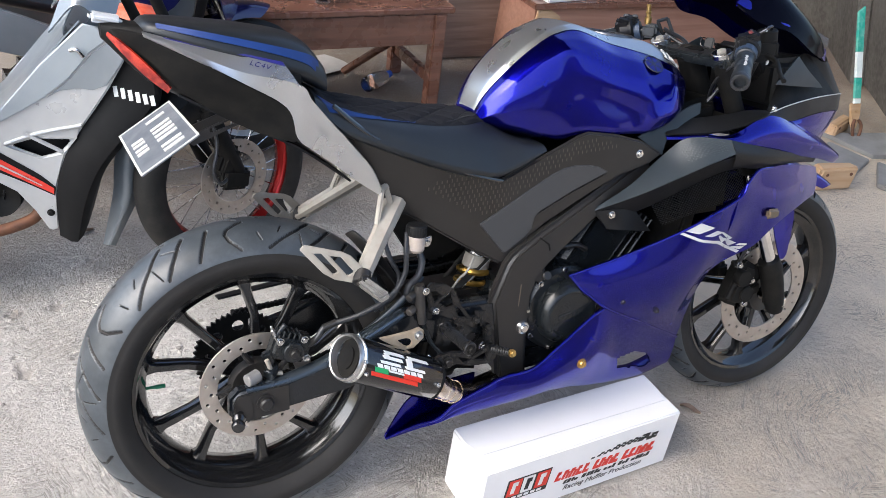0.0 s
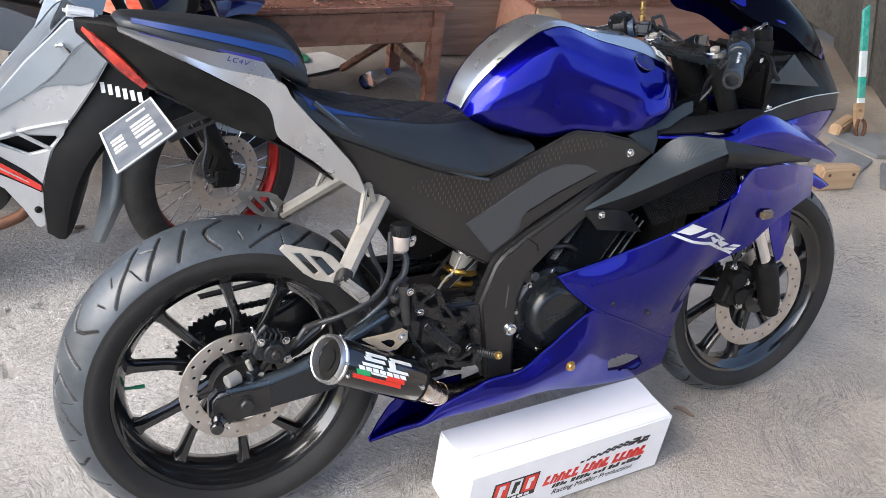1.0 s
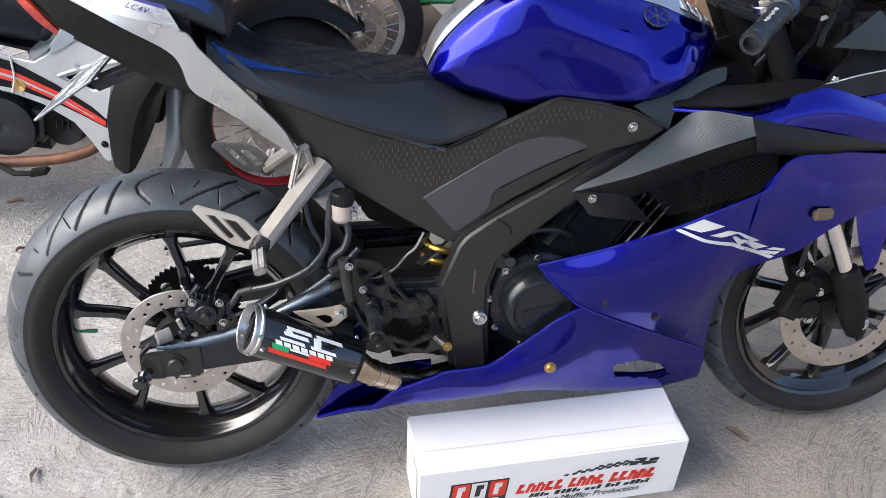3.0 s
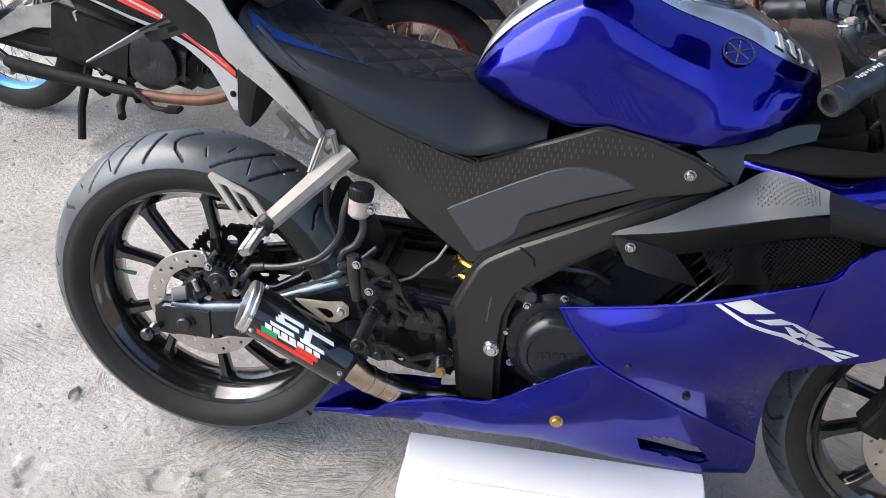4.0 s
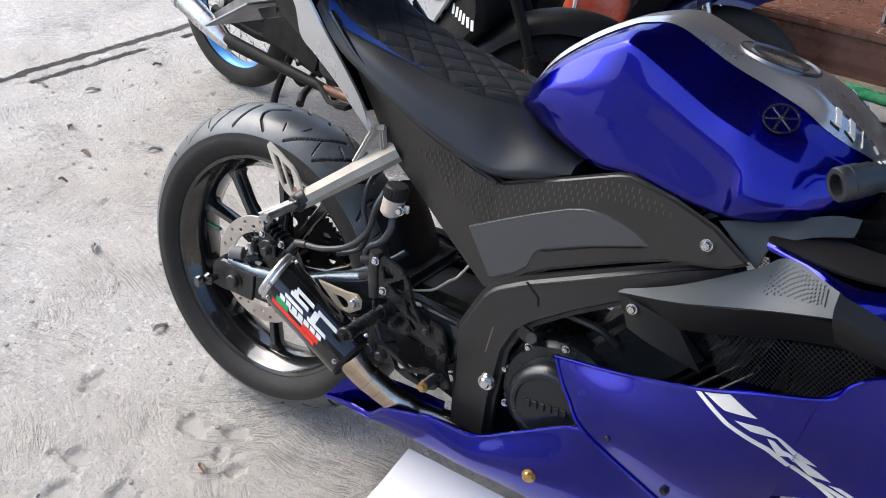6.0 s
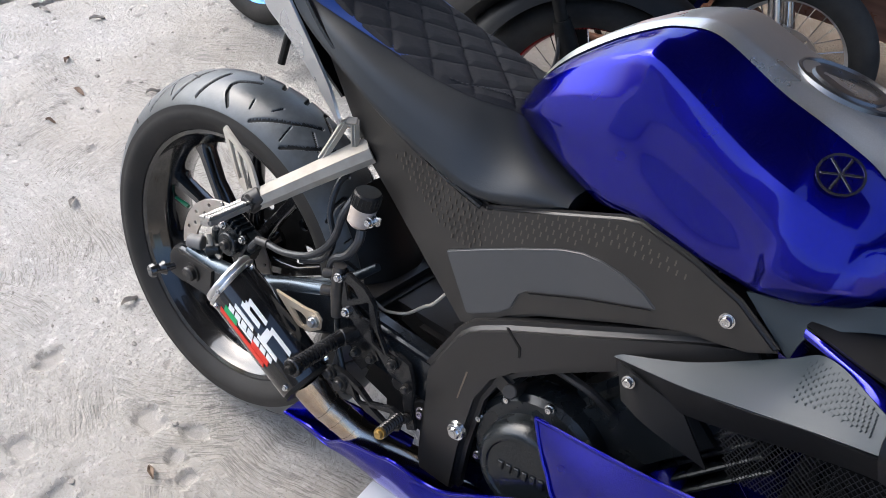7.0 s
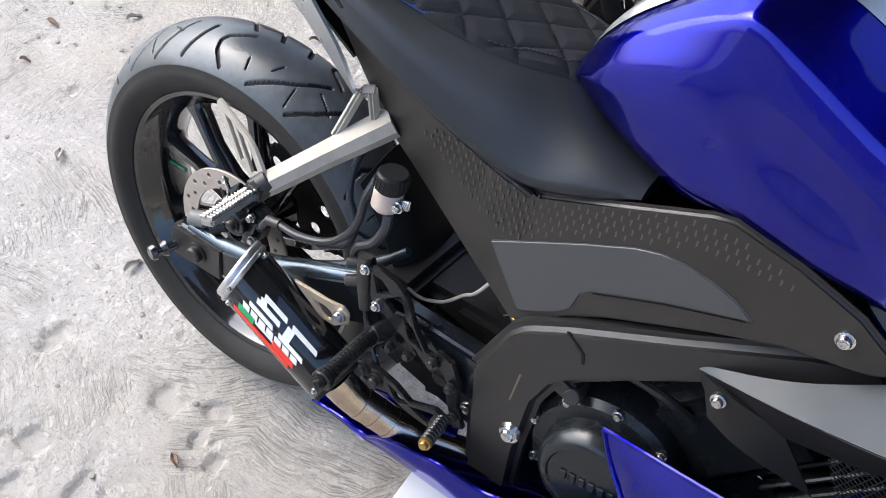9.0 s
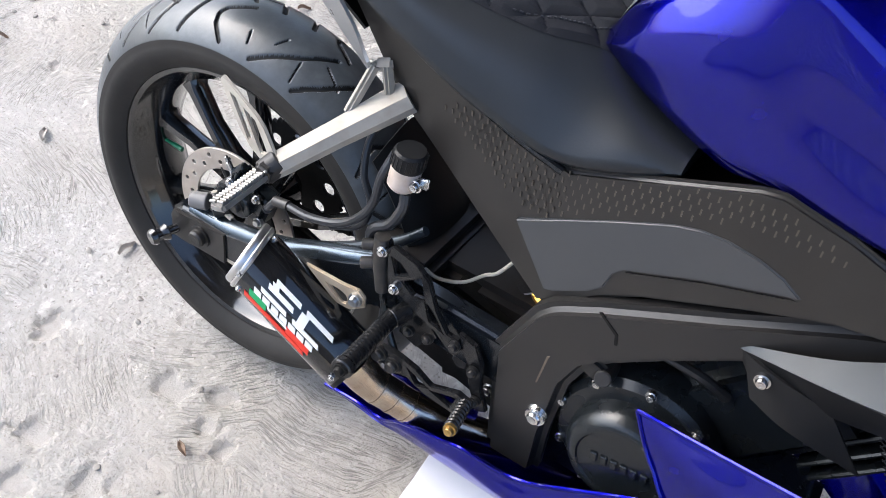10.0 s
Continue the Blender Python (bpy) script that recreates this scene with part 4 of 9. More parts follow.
# rear set: machined plates, foot peg, brake lever
SATIN = material("black_anodised_alloy", (0.022, 0.022, 0.023), 0.24, 0.55, stain=(40, (0.06, 0.057, 0.055), 0.45))
bm = bmesh.new()
slab(bm, [(0.3198, 0.5016), (0.3273, 0.5099), (0.3599, 0.5016), (0.3802, 0.4855), (0.3957, 0.4486), (0.4148, 0.4226), (0.4299, 0.4217), (0.4371, 0.4087), (0.4283, 0.3916), (0.4150, 0.4003), (0.3974, 0.4150), (0.3656, 0.4275), (0.3468, 0.4392), (0.3337, 0.4401), (0.3230, 0.4572)], -0.150, 0.008, 0.0016, [[(0.3270, 0.4920), (0.3391, 0.4905), (0.3530, 0.4785), (0.3352, 0.4690)], [(0.3446, 0.4644), (0.3690, 0.4838), (0.3774, 0.4546), (0.3621, 0.4524)], [(0.3793, 0.4517), (0.3904, 0.4449), (0.4074, 0.4213), (0.3888, 0.4269)]])
rearset = finish("rear_set_plate", bm, SATIN, bike, "black machined footrest plate with cut-outs")
bm = bmesh.new()
slab(bm, [(0.4271, 0.4300), (0.4528, 0.4240), (0.4664, 0.3968), (0.4713, 0.3577), (0.4860, 0.3249), (0.4704, 0.3151), (0.4530, 0.3570), (0.4494, 0.3866), (0.4370, 0.4017)], -0.146, 0.008, 0.0018)
finish("link_plate", bm, SATIN, rearset)
bm = bmesh.new()
slab(bm, [(0.300, 0.505), (0.318, 0.508), (0.330, 0.462), (0.336, 0.430), (0.320, 0.425), (0.306, 0.460)], -0.143, 0.007, 0.0015)
slab(bm, [(0.352, 0.425), (0.378, 0.418), (0.398, 0.395), (0.372, 0.360), (0.345, 0.370)], -0.140, 0.010, 0.003)
finish("back_plate", bm, SATIN, rearset)
for x, z in ((0.428, 0.413), (0.458, 0.389), (0.4695, 0.341), (0.392, 0.400), (0.365, 0.395)):
    bolt(rearset, (x, -0.152, z), (0, -1, 0), 0.0055, FRAME_BLACK)
for x, z in ((0.315, 0.497), (0.337, 0.450)):
    bolt(rearset, (x, -0.152, z), (0, -1, 0), 0.0055, STEEL)
bm = bmesh.new()
rod(bm, (0.356, -0.147, 0.421), (0.349, -0.172, 0.421), 0.0125)
line = [Vector((0.3485, -0.170, 0.421)).lerp(Vector((0.3510, -0.262, 0.4225)), k / 96) for k in range(97)]
tube(bm, line, [0.0116 if k % 6 in (1, 2, 3) or k < 22 else 0.0094 for k in range(97)], 14, 97, False)
peg = finish("foot_peg", bm, SATIN, rearset, "knurled black foot peg")
bm = bmesh.new()
rod(bm, (0.351, -0.261, 0.4225), (0.3515, -0.271, 0.4227), 0.0135, n=24)
finish("peg_end", bm, SATIN, peg)
bolt(peg, (0.3515, -0.271, 0.4227), (0.03, -1, 0.02), 0.006, GRIME)
bm = bmesh.new()
slab(bm, [(0.3364, 0.3602), (0.3634, 0.3623), (0.3909, 0.3560), (0.4149, 0.3420), (0.4514, 0.3578), (0.4728, 0.3513), (0.4697, 0.3240), (0.4491, 0.3158), (0.4088, 0.3198), (0.3803, 0.3307), (0.3583, 0.3245), (0.3370, 0.3326)], -0.167, 0.008, 0.0018, [[(0.3825, 0.3463), (0.4097, 0.3359), (0.3951, 0.3282)], [(0.4190, 0.3337), (0.4511, 0.3459), (0.4455, 0.3257)]])
lever = finish("brake_lever", bm, SATIN, rearset, "black rear brake lever with brass toe tip")
for x, z in ((0.359, 0.341), (0.337, 0.348)):
    bolt(lever, (x, -0.168, z), (0, -1, 0), 0.0085, FRAME_BLACK)
bm = bmesh.new()
line = [Vector((0.464, -0.164, 0.345)).lerp(Vector((0.474, -0.220, 0.362)), k / 32) for k in range(33)]
tube(bm, line, [0.0092 if k % 4 in (1, 2) else 0.0076 for k in range(33)], 12, 33, False)
finish("toe_tip", bm, SATIN, lever)
bolt(lever, (0.474, -0.220, 0.362), (0.15, -1, 0.2), 0.006, BRASS, "end_screw")
CAST = material("cast_grey", (0.045, 0.042, 0.040), 0.5, 0.4, stain=(30, (0.10, 0.085, 0.07), 0.6))
bm = bmesh.new()
tube(bm, [(0.306, -0.142, 0.508), (0.308, -0.142, 0.470), (0.314, -0.142, 0.425)], [0.0100, 0.0105, 0.0085], 16, 3, False)
pump = finish("master_cylinder", bm, CAST, rearset, "grimy cast master cylinder")
for z, r in ((0.488, 0.0075), (0.458, 0.008)):
    bm = bmesh.new()
    rod(bm, (0.298, -0.138, z), (0.282, -0.146, z - 0.004), r)
    finish("inlet", bm, CAST, pump)
bm = bmesh.new()
tube(bm, [(0.314, -0.142, 0.428), (0.328, -0.148, 0.385), (0.352, -0.156, 0.352)], [0.0045, 0.0045, 0.0045], 10, 3, False)
finish("push_rod", bm, ENGINE, pump)
# tubular brace over the swingarm, cable and loose wire
bm = bmesh.new()
tube(bm, [(0.165, -0.100, 0.378), (0.235, -0.100, 0.420), (0.300, -0.098, 0.466), (0.335, -0.092, 0.500)], [0.0075, 0.0075, 0.0075, 0.006], 14, 20)
finish("swingarm_tube", bm, material("silver_blue_alloy", (0.055, 0.065, 0.075), 0.34, 0.6, stain=(20, (0.04, 0.05, 0.06), 0.7)), bike, "silver-blue tube along the swingarm")
bm = bmesh.new()
tube(bm, [(0.340, -0.09, 0.440), (0.358, -0.09, 0.436), (0.380, -0.094, 0.446), (0.399, -0.09, 0.455), (0.420, -0.088, 0.478), (0.436, -0.092, 0.494), (0.452, -0.09, 0.522)], 0.0024, 8)
finish("loose_wire", bm, ALUMINIUM, bike, "loose wire wrapped in pale tape")

# rear shock
bm = bmesh.new()
rod(bm, (0.462, -0.01, 0.33), (0.520, -0.01, 0.60), 0.012)
rod(bm, (0.500, -0.01, 0.462), (0.507, -0.01, 0.492), 0.030, 0.028)
rod(bm, (0.468, -0.01, 0.348), (0.474, -0.01, 0.374), 0.030)
shock = finish("shock_absorber", bm, ALUMINIUM, bike, "rear shock absorber with a gold coil spring")
bm = bmesh.new()
A0, A1 = Vector((0.475, -0.01, 0.375)), Vector((0.499, -0.01, 0.460))
aw = (A1 - A0).normalized()
p1, p2 = Vector((0, 1, 0)), aw.cross(Vector((0, 1, 0)))
tube(bm, [A0.lerp(A1, k / 90) + 0.032 * (math.cos(k * 0.25) * p1 + math.sin(k * 0.25) * p2) for k in range(91)], 0.0068, 8, 181)
finish("coil_spring", bm, GOLD, shock, "gold coil spring")
sw0 = Vector((0.500, -0.01, 0.462))
for k, (q, r) in enumerate(((0.0, 0.033), (0.011, 0.030), (0.021, 0.027), (0.032, 0.029), (0.043, 0.024))):
    bm = bmesh.new()
    rod(bm, sw0 + aw * (q + 0.030), sw0 + aw * (q + 0.0385), r, n=28)
    finish("spring_collar", bm, STEEL, shock, "bright steel preload ring")

# engine
bm = bmesh.new()
block(bm, (0.62, 0, 0.36), (0.27, 0.20, 0.20), (0, 0, 0), 0.03, 3)
engine = finish("engine", bm, ENGINE, bike, "black painted single cylinder engine")
bm = bmesh.new()
block(bm, (0.70, 0, 0.26), (0.36, 0.18, 0.08), (0, 0, 0), 0.02, 3)
finish("sump", bm, ENGINE, engine)
bm = bmesh.new()
block(bm, (0.76, 0, 0.50), (0.13, 0.19, 0.19), (0, 38, 0), 0.02, 3)
finish("cylinder", bm, ENGINE, engine)
bm = bmesh.new()
cc = (0.655, 0, 0.382)
lathe(bm, [(-0.08, 0.0), (-0.08, 0.098), (-0.118, 0.096), (-0.126, 0.088), (-0.128, 0.066), (-0.128, 0.0)], cc, 56, closed=False)
finish("crankcase_cover", bm, ENGINE, engine)
bm = bmesh.new()
lathe(bm, [(-0.12, 0.072), (-0.142, 0.071), (-0.152, 0.067), (-0.159, 0.061), (-0.162, 0.055), (-0.1615, 0.051), (-0.1595, 0.049), (-0.1595, 0.0)], cc, 56, closed=False)
cover = finish("clutch_cover", bm, ENGINE, engine, "round satin black clutch cover with a raised name bar")
for k in range(6):
    bm = bmesh.new()
    block(bm, (0.626 + 0.0118 * k, -0.1605, 0.380 + 0.0018 * k), (0.0085, 0.0035, 0.013), (0, -9, 0), 0.001, 1)
    finish("raised_bar", bm, ENGINE, cover)
for k in range(9):
    a = 2 * math.pi * k / 9 + 0.2
    bolt(engine, (cc[0] + 0.091 * math.cos(a), -0.124, cc[2] + 0.091 * math.sin(a)), (0, -1, 0), 0.005, STEEL)
for k in range(6):
    bm = bmesh.new()
    block(bm, (0.79 + 0.016 * k, 0, 0.535 - 0.010 * k), (0.006, 0.17, 0.13), (0, 38, 0), 0.002, 1)
    finish("cooling_fin", bm, ENGINE, engine)
bm = bmesh.new()
rod(bm, (0.60, -0.10, 0.46), (0.60, -0.14, 0.475), 0.010)
block(bm, (0.585, -0.11, 0.475), (0.03, 0.05, 0.03), (0, 20, 0), 0.005)
tube(bm, [(0.56, -0.09, 0.47), (0.60, -0.10, 0.51), (0.68, -0.11, 0.52), (0.72, -0.1, 0.50)], 0.006, 8)
finish("clutch_arm", bm, FRAME_BLACK, engine)
bm = bmesh.new()
block(bm, (0.62, 0, 0.62), (0.36, 0.17, 0.16), (0, -12, 0), 0.02)
finish("air_box", bm, GRIME, bike, "black air box in shadow")
bm = bmesh.new()
block(bm, (0.44, 0, 0.30), (0.16, 0.15, 0.10), (0, -10, 0), 0.02)
finish("linkage", bm, GRIME, bike)
bm = bmesh.new()
slab(bm, [(0.30, 0.60), (0.34, 0.655), (0.44, 0.62), (0.50, 0.56), (0.49, 0.49), (0.42, 0.47), (0.36, 0.50)], 0.035, 0.008, 0.002)
finish("inner_fender", bm, GRIME, bike, "black inner fender")
bm = bmesh.new()
block(bm, (0.41, 0.02, 0.62), (0.16, 0.11, 0.11), (0, 30, 0), 0.02)
finish("battery_case", bm, GRIME, bike)

# side frame covers
for s in (-1, 1):
    y = (lambda x, z: -0.141 + 0.10 * max(0, x - 0.64)) if s < 0 else (lambda x, z: 0.108 - 0.10 * max(0, x - 0.64))
    bm = bmesh.new()
    slab(bm, [(0.468, 0.434), (0.502, 0.514), (0.516, 0.531), (0.529, 0.541), (0.569, 0.566), (0.687, 0.627), (0.778, 0.672), (0.845, 0.700), (0.87, 0.66), (0.80, 0.622), (0.715, 0.577), (0.652, 0.535), (0.602, 0.495), (0.580, 0.470), (0.566, 0.43), (0.562, 0.34), (0.566, 0.252), (0.492, 0.252), (0.482, 0.33)], y, 0.034, 0.011, segments=3)
    cover = finish("frame_spar", bm, FRAME_BLACK, bike, "satin black perimeter frame spar")
    bm = bmesh.new()
    slab(bm, [(0.572, 0.562), (0.575, 0.563), (0.598, 0.546), (0.601, 0.532), (0.598, 0.531), (0.595, 0.544)], -0.1416 if s < 0 else 0.1406, 0.002, 0)
    finish("spar_seam", bm, GRIME, cover)
    if s < 0:
        bm = bmesh.new()
        slab(bm, [(0.5377, 0.4673), (0.5349, 0.4660), (0.5311, 0.4179), (0.5333, 0.4185)], -0.1414, 0.001, 0)
        finish("scratch", bm, material("pale_scuff", (0.11, 0.085, 0.06), 0.6), cover, "pale brown scuff mark")
    bolt(cover, (0.545, s * 0.143, 0.368), (0, s, 0), 0.009, STEEL)
    bm = bmesh.new()
    lathe(bm, [(s * 0.141, 0.0), (s * 0.146, 0.013), (s * 0.141, 0.015)], (0.545, 0, 0.368), 24, closed=False)
    finish("washer", bm, STEEL, cover)

# side panels below seat and tank
def side_y(x, z, off=0.0):
    drop = min(1.15, max(0.0, (0.862 - 0.506 * (x - 0.15) - z) / 0.165))
    return -(0.118 + 0.07 * max(0.0, x - 0.5) - drop * max(0.0, 0.038 - 0.172 * (x - 0.276)) * (x < 0.5) + off)


PANEL_BLACK = material("brownish_black_plastic", (0.0155, 0.0138, 0.0122), 0.38, stain=(9, (0.024, 0.021, 0.0185), 0.7), bump=(900, 0.12, 0.0008))
DASH = material("brownish_grey_plastic", (0.070, 0.059, 0.046), 0.36)
FIELD = [(0.335, 0.682), (0.365, 0.700), (0.402, 0.714), (0.490, 0.687), (0.515, 0.687), (0.5875, 0.724), (0.655, 0.752), (0.700, 0.752), (0.745, 0.742), (0.755, 0.731), (0.715, 0.731), (0.669, 0.727), (0.606, 0.699), (0.5345, 0.658), (0.461, 0.612)]
INSET = [(0.449, 0.599), (0.500, 0.631), (0.553, 0.662), (0.605, 0.690), (0.630, 0.699), (0.655, 0.702), (0.685, 0.700), (0.710, 0.694), (0.732, 0.682), (0.720, 0.678), (0.650, 0.649), (0.577, 0.6125), (0.568, 0.601), (0.563, 0.578), (0.548, 0.562), (0.512, 0.537), (0.502, 0.533)]
LEDGE = [(0.579, 0.6115), (0.650, 0.647), (0.722, 0.677), (0.737, 0.681), (0.757, 0.676), (0.700, 0.646), (0.646, 0.617), (0.596, 0.590), (0.566, 0.574), (0.570, 0.599)]
for s in (-1, 1):
    bm = bmesh.new()
    slab(bm, [(0.150, 0.862), (0.208, 0.808), (0.280, 0.766), (0.354, 0.735), (0.431, 0.706), (0.493, 0.689), (0.580, 0.727), (0.660, 0.763), (0.680, 0.768), (0.746, 0.758), (0.807, 0.741), (0.864, 0.709), (0.835, 0.690), (0.808, 0.682), (0.763, 0.671), (0.700, 0.641), (0.646, 0.612), (0.600, 0.587), (0.566, 0.563), (0.530, 0.530), (0.497, 0.508), (0.421, 0.553), (0.322, 0.618), (0.274, 0.648), (0.238, 0.698), (0.19, 0.78)],
         (lambda x, z: side_y(x, z)) if s < 0 else (lambda x, z: -side_y(x, z) - 0.012), 0.012, 0.005, segments=3)
    panel = finish("side_panel", bm, PANEL_BLACK, bike, "matte black plastic side panel with a dashed texture")
    bm = bmesh.new()
    slab(bm, INSET, (lambda x, z: side_y(x, z, 0.0022)) if s < 0 else (lambda x, z: -side_y(x, z, 0.0022) - 0.008), 0.008, 0.0016, (), 3)
    finish("panel_inset", bm, PLASTIC_GREY, panel, "smooth dark grey raised inset")
    # the fold under the inset leans back towards the frame
    fold = lambda x, z: side_y(x, z, 0.0018) + 0.9 * max(0.0, (0.6115 + 0.455 * (x - 0.579)) - z)
    bm = bmesh.new()
    slab(bm, LEDGE, fold if s < 0 else (lambda x, z: -fold(x, z) - 0.006), 0.006, 0.001, (), 2)
    finish("panel_fold", bm, PANEL_BLACK, panel, "dark fold along the foot of the inset")
    bm = bmesh.new()
    for i in range(60):
        for j in range(30):
            u, v = 0.0085 * i, 0.0115 * j + (0.00575 if i % 2 else 0)
            x, z = 0.30 + 0.86 * u + 0.45 * v, 0.76 - 0.51 * u + 0.89 * v - 0.10
            if inside(x, z, FIELD):
                tilt = s * math.degrees(math.atan((side_y(x, z + 0.004) - side_y(x, z - 0.004)) / 0.008))
                block(bm, (x, s * (-side_y(x, z) - 0.0001), z), (0.0017, 0.0007, 0.0066), (tilt, -2, 0), 0)
    finish("dash_texture", bm, DASH, panel, "fine pale dashes moulded in the plastic", 0)["kind"] = "stuff"
    bolt(panel, (0.803, s * -side_y(0.803, 0.71, 0.0) * 1.0, 0.714), (0, s, 0), 0.0065, STEEL)

# ---- bodywork ----
DECALS = []
def ring(x, points):
    """A closed symmetrical ring at x: (y, z) from the top centre round the right side to the bottom."""
    right = [(x, -y, z) for y, z in points]
    left = [(x, y, z) for y, z in reversed(points) if y > 1e-6]
    return right + left


def crisp(points):
    """Corner cutting: keeps creases tight."""
    for cut in (0.09, 0.22):
        out = [points[0]]
        for a, b in zip(points, points[1:]):
            out += [a.lerp(b, cut), a.lerp(b, 1 - cut)]
        points = out[:1] + out[2:-1] + [points[-1]]
    return points


def body(stations, n, tight=False):
    """Rings for a lofted body; stations: x and as many (y, z) points each; n rings in all."""
    xs = [[(x, y, z) for y, z in pts] for x, pts in stations]
    lines = [spline([s[k] for s in xs], n) for k in range(len(xs[0]))]
    out = []
    for i in range(n):
        half = crisp([l[i] for l in lines]) if tight else spline([l[i] for l in lines], 19)
        right = [Vector((p.x, -max(p.y, 0), p.z)) for p in half]
        right[0].y = 0
        right[-1].y = 0
        out.append(right + [Vector((p.x, -p.y, p.z)) for p in reversed(right[1:-1])])
    return out


# fuel tank: top centre, band edge, upper facet, shoulder crease, knee ridge, knee dent, lower edge, underside
TANK_REAR = [
    (0.468, [(0, 0.8), (0.03, 0.799), (0.0405, 0.802), (0.045, 0.797), (0.049, 0.794), (0.052, 0.79), (0.045, 0.782), (0, 0.78)]),
    (0.486, [(0, 0.845), (0.04, 0.836), (0.053, 0.834), (0.060, 0.825), (0.068, 0.812), (0.072, 0.804), (0.062, 0.786), (0, 0.77)]),
    (0.515, [(0, 0.884), (0.05, 0.872), (0.066, 0.867), (0.078, 0.856), (0.088, 0.832), (0.090, 0.812), (0.078, 0.778), (0, 0.75)]),
    (0.560, [(0, 0.922), (0.055, 0.911), (0.0735, 0.9055), (0.090, 0.895), (0.104, 0.858), (0.107, 0.822), (0.098, 0.768), (0, 0.74)]),
]
TANK_HUMP = [
    (0.600, [(0, 0.947), (0.058, 0.938), (0.083, 0.931), (0.105, 0.919), (0.114, 0.872), (0.116, 0.828), (0.108, 0.757), (0, 0.73)]),
    (0.630, [(0, 0.960), (0.060, 0.952), (0.089, 0.945), (0.115, 0.931), (0.119, 0.880), (0.120, 0.834), (0.115, 0.752), (0, 0.73)]),
    (0.675, [(0, 0.968), (0.065, 0.958), (0.096, 0.940), (0.119, 0.913), (0.125, 0.875), (0.122, 0.836), (0.126, 0.762), (0, 0.73)]),
    (0.750, [(0, 0.946), (0.070, 0.931), (0.105, 0.910), (0.128, 0.881), (0.135, 0.847), (0.128, 0.818), (0.135, 0.756), (0, 0.73)]),
]
TANK_KNEE = [
    (0.798, [(0, 0.939), (0.074, 0.918), (0.113, 0.896), (0.137, 0.868), (0.145, 0.828), (0.138, 0.798), (0.137, 0.753), (0, 0.74)]),
    (0.822, [(0, 0.936), (0.076, 0.911), (0.113, 0.892), (0.135, 0.863), (0.149, 0.826), (0.156, 0.790), (0.143, 0.756), (0, 0.74)]),
    (0.855, [(0, 0.930), (0.081, 0.901), (0.116, 0.884), (0.135, 0.853), (0.148, 0.820), (0.155, 0.792), (0.144, 0.765), (0, 0.745)]),
    (0.885, [(0, 0.916), (0.090, 0.888), (0.119, 0.872), (0.133, 0.846), (0.142, 0.820), (0.147, 0.797), (0.139, 0.777), (0, 0.75)]),
]
TANK_FRONT = [
    (0.915, [(0, 0.898), (0.086, 0.876), (0.108, 0.860), (0.118, 0.838), (0.125, 0.816), (0.128, 0.800), (0.121, 0.786), (0, 0.755)]),
    (0.940, [(0, 0.881), (0.072, 0.866), (0.092, 0.853), (0.102, 0.837), (0.103, 0.818), (0.101, 0.806), (0.096, 0.795), (0, 0.765)]),
    (0.960, [(0, 0.866), (0.058, 0.855), (0.071, 0.845), (0.079, 0.833), (0.080, 0.819), (0.078, 0.811), (0.073, 0.803), (0, 0.775)]),
    (0.970, [(0, 0.852), (0.044, 0.845), (0.053, 0.839), (0.059, 0.830), (0.060, 0.820), (0.058, 0.814), (0.054, 0.809), (0, 0.79)]),
]
TANK = TANK_REAR + TANK_HUMP + TANK_KNEE + TANK_FRONT
# a flat crown between the middle and the band's edge
TANK = [(x, [p[0], (0.80 * p[1][0], p[0][1] - 0.16 * (p[0][1] - p[1][1]))] + p[1:]) for x, p in TANK]
rings = body(TANK, 90, True)
bm = bmesh.new()
loft(bm, rings)
tank = finish("fuel_tank", bm, BLUE, bike, "glossy metallic blue fuel tank with a silver centre band", 60)
# silver band over the middle, a little proud
bm = bmesh.new()
vs = []
for r in rings[1:-2]:
    pts = [r[k] for k in range(7, -1, -1)] + [r[-k] for k in range(1, 8)]
    vs.append([bm.verts.new(p + Vector((-0.0008, 0, 0.0012))) for p in pts])
for a, b in zip(vs, vs[1:]):
    for k in range(len(a) - 1):
        bm.faces.new((a[k], a[k + 1], b[k + 1], b[k]))
centre_band = finish("centre_band", bm, SILVER, tank, "silver painted centre band", 50)
bpy.context.view_layer.update()


def on_tank(ob, x, y):
    """The point and normal of a tank skin straight below (x, y)."""
    hit, place, normal, _ = ob.ray_cast(Vector((x, y, 1.2)), Vector((0, 0, -1)))
    return place, (normal if normal.z > 0 else -normal)


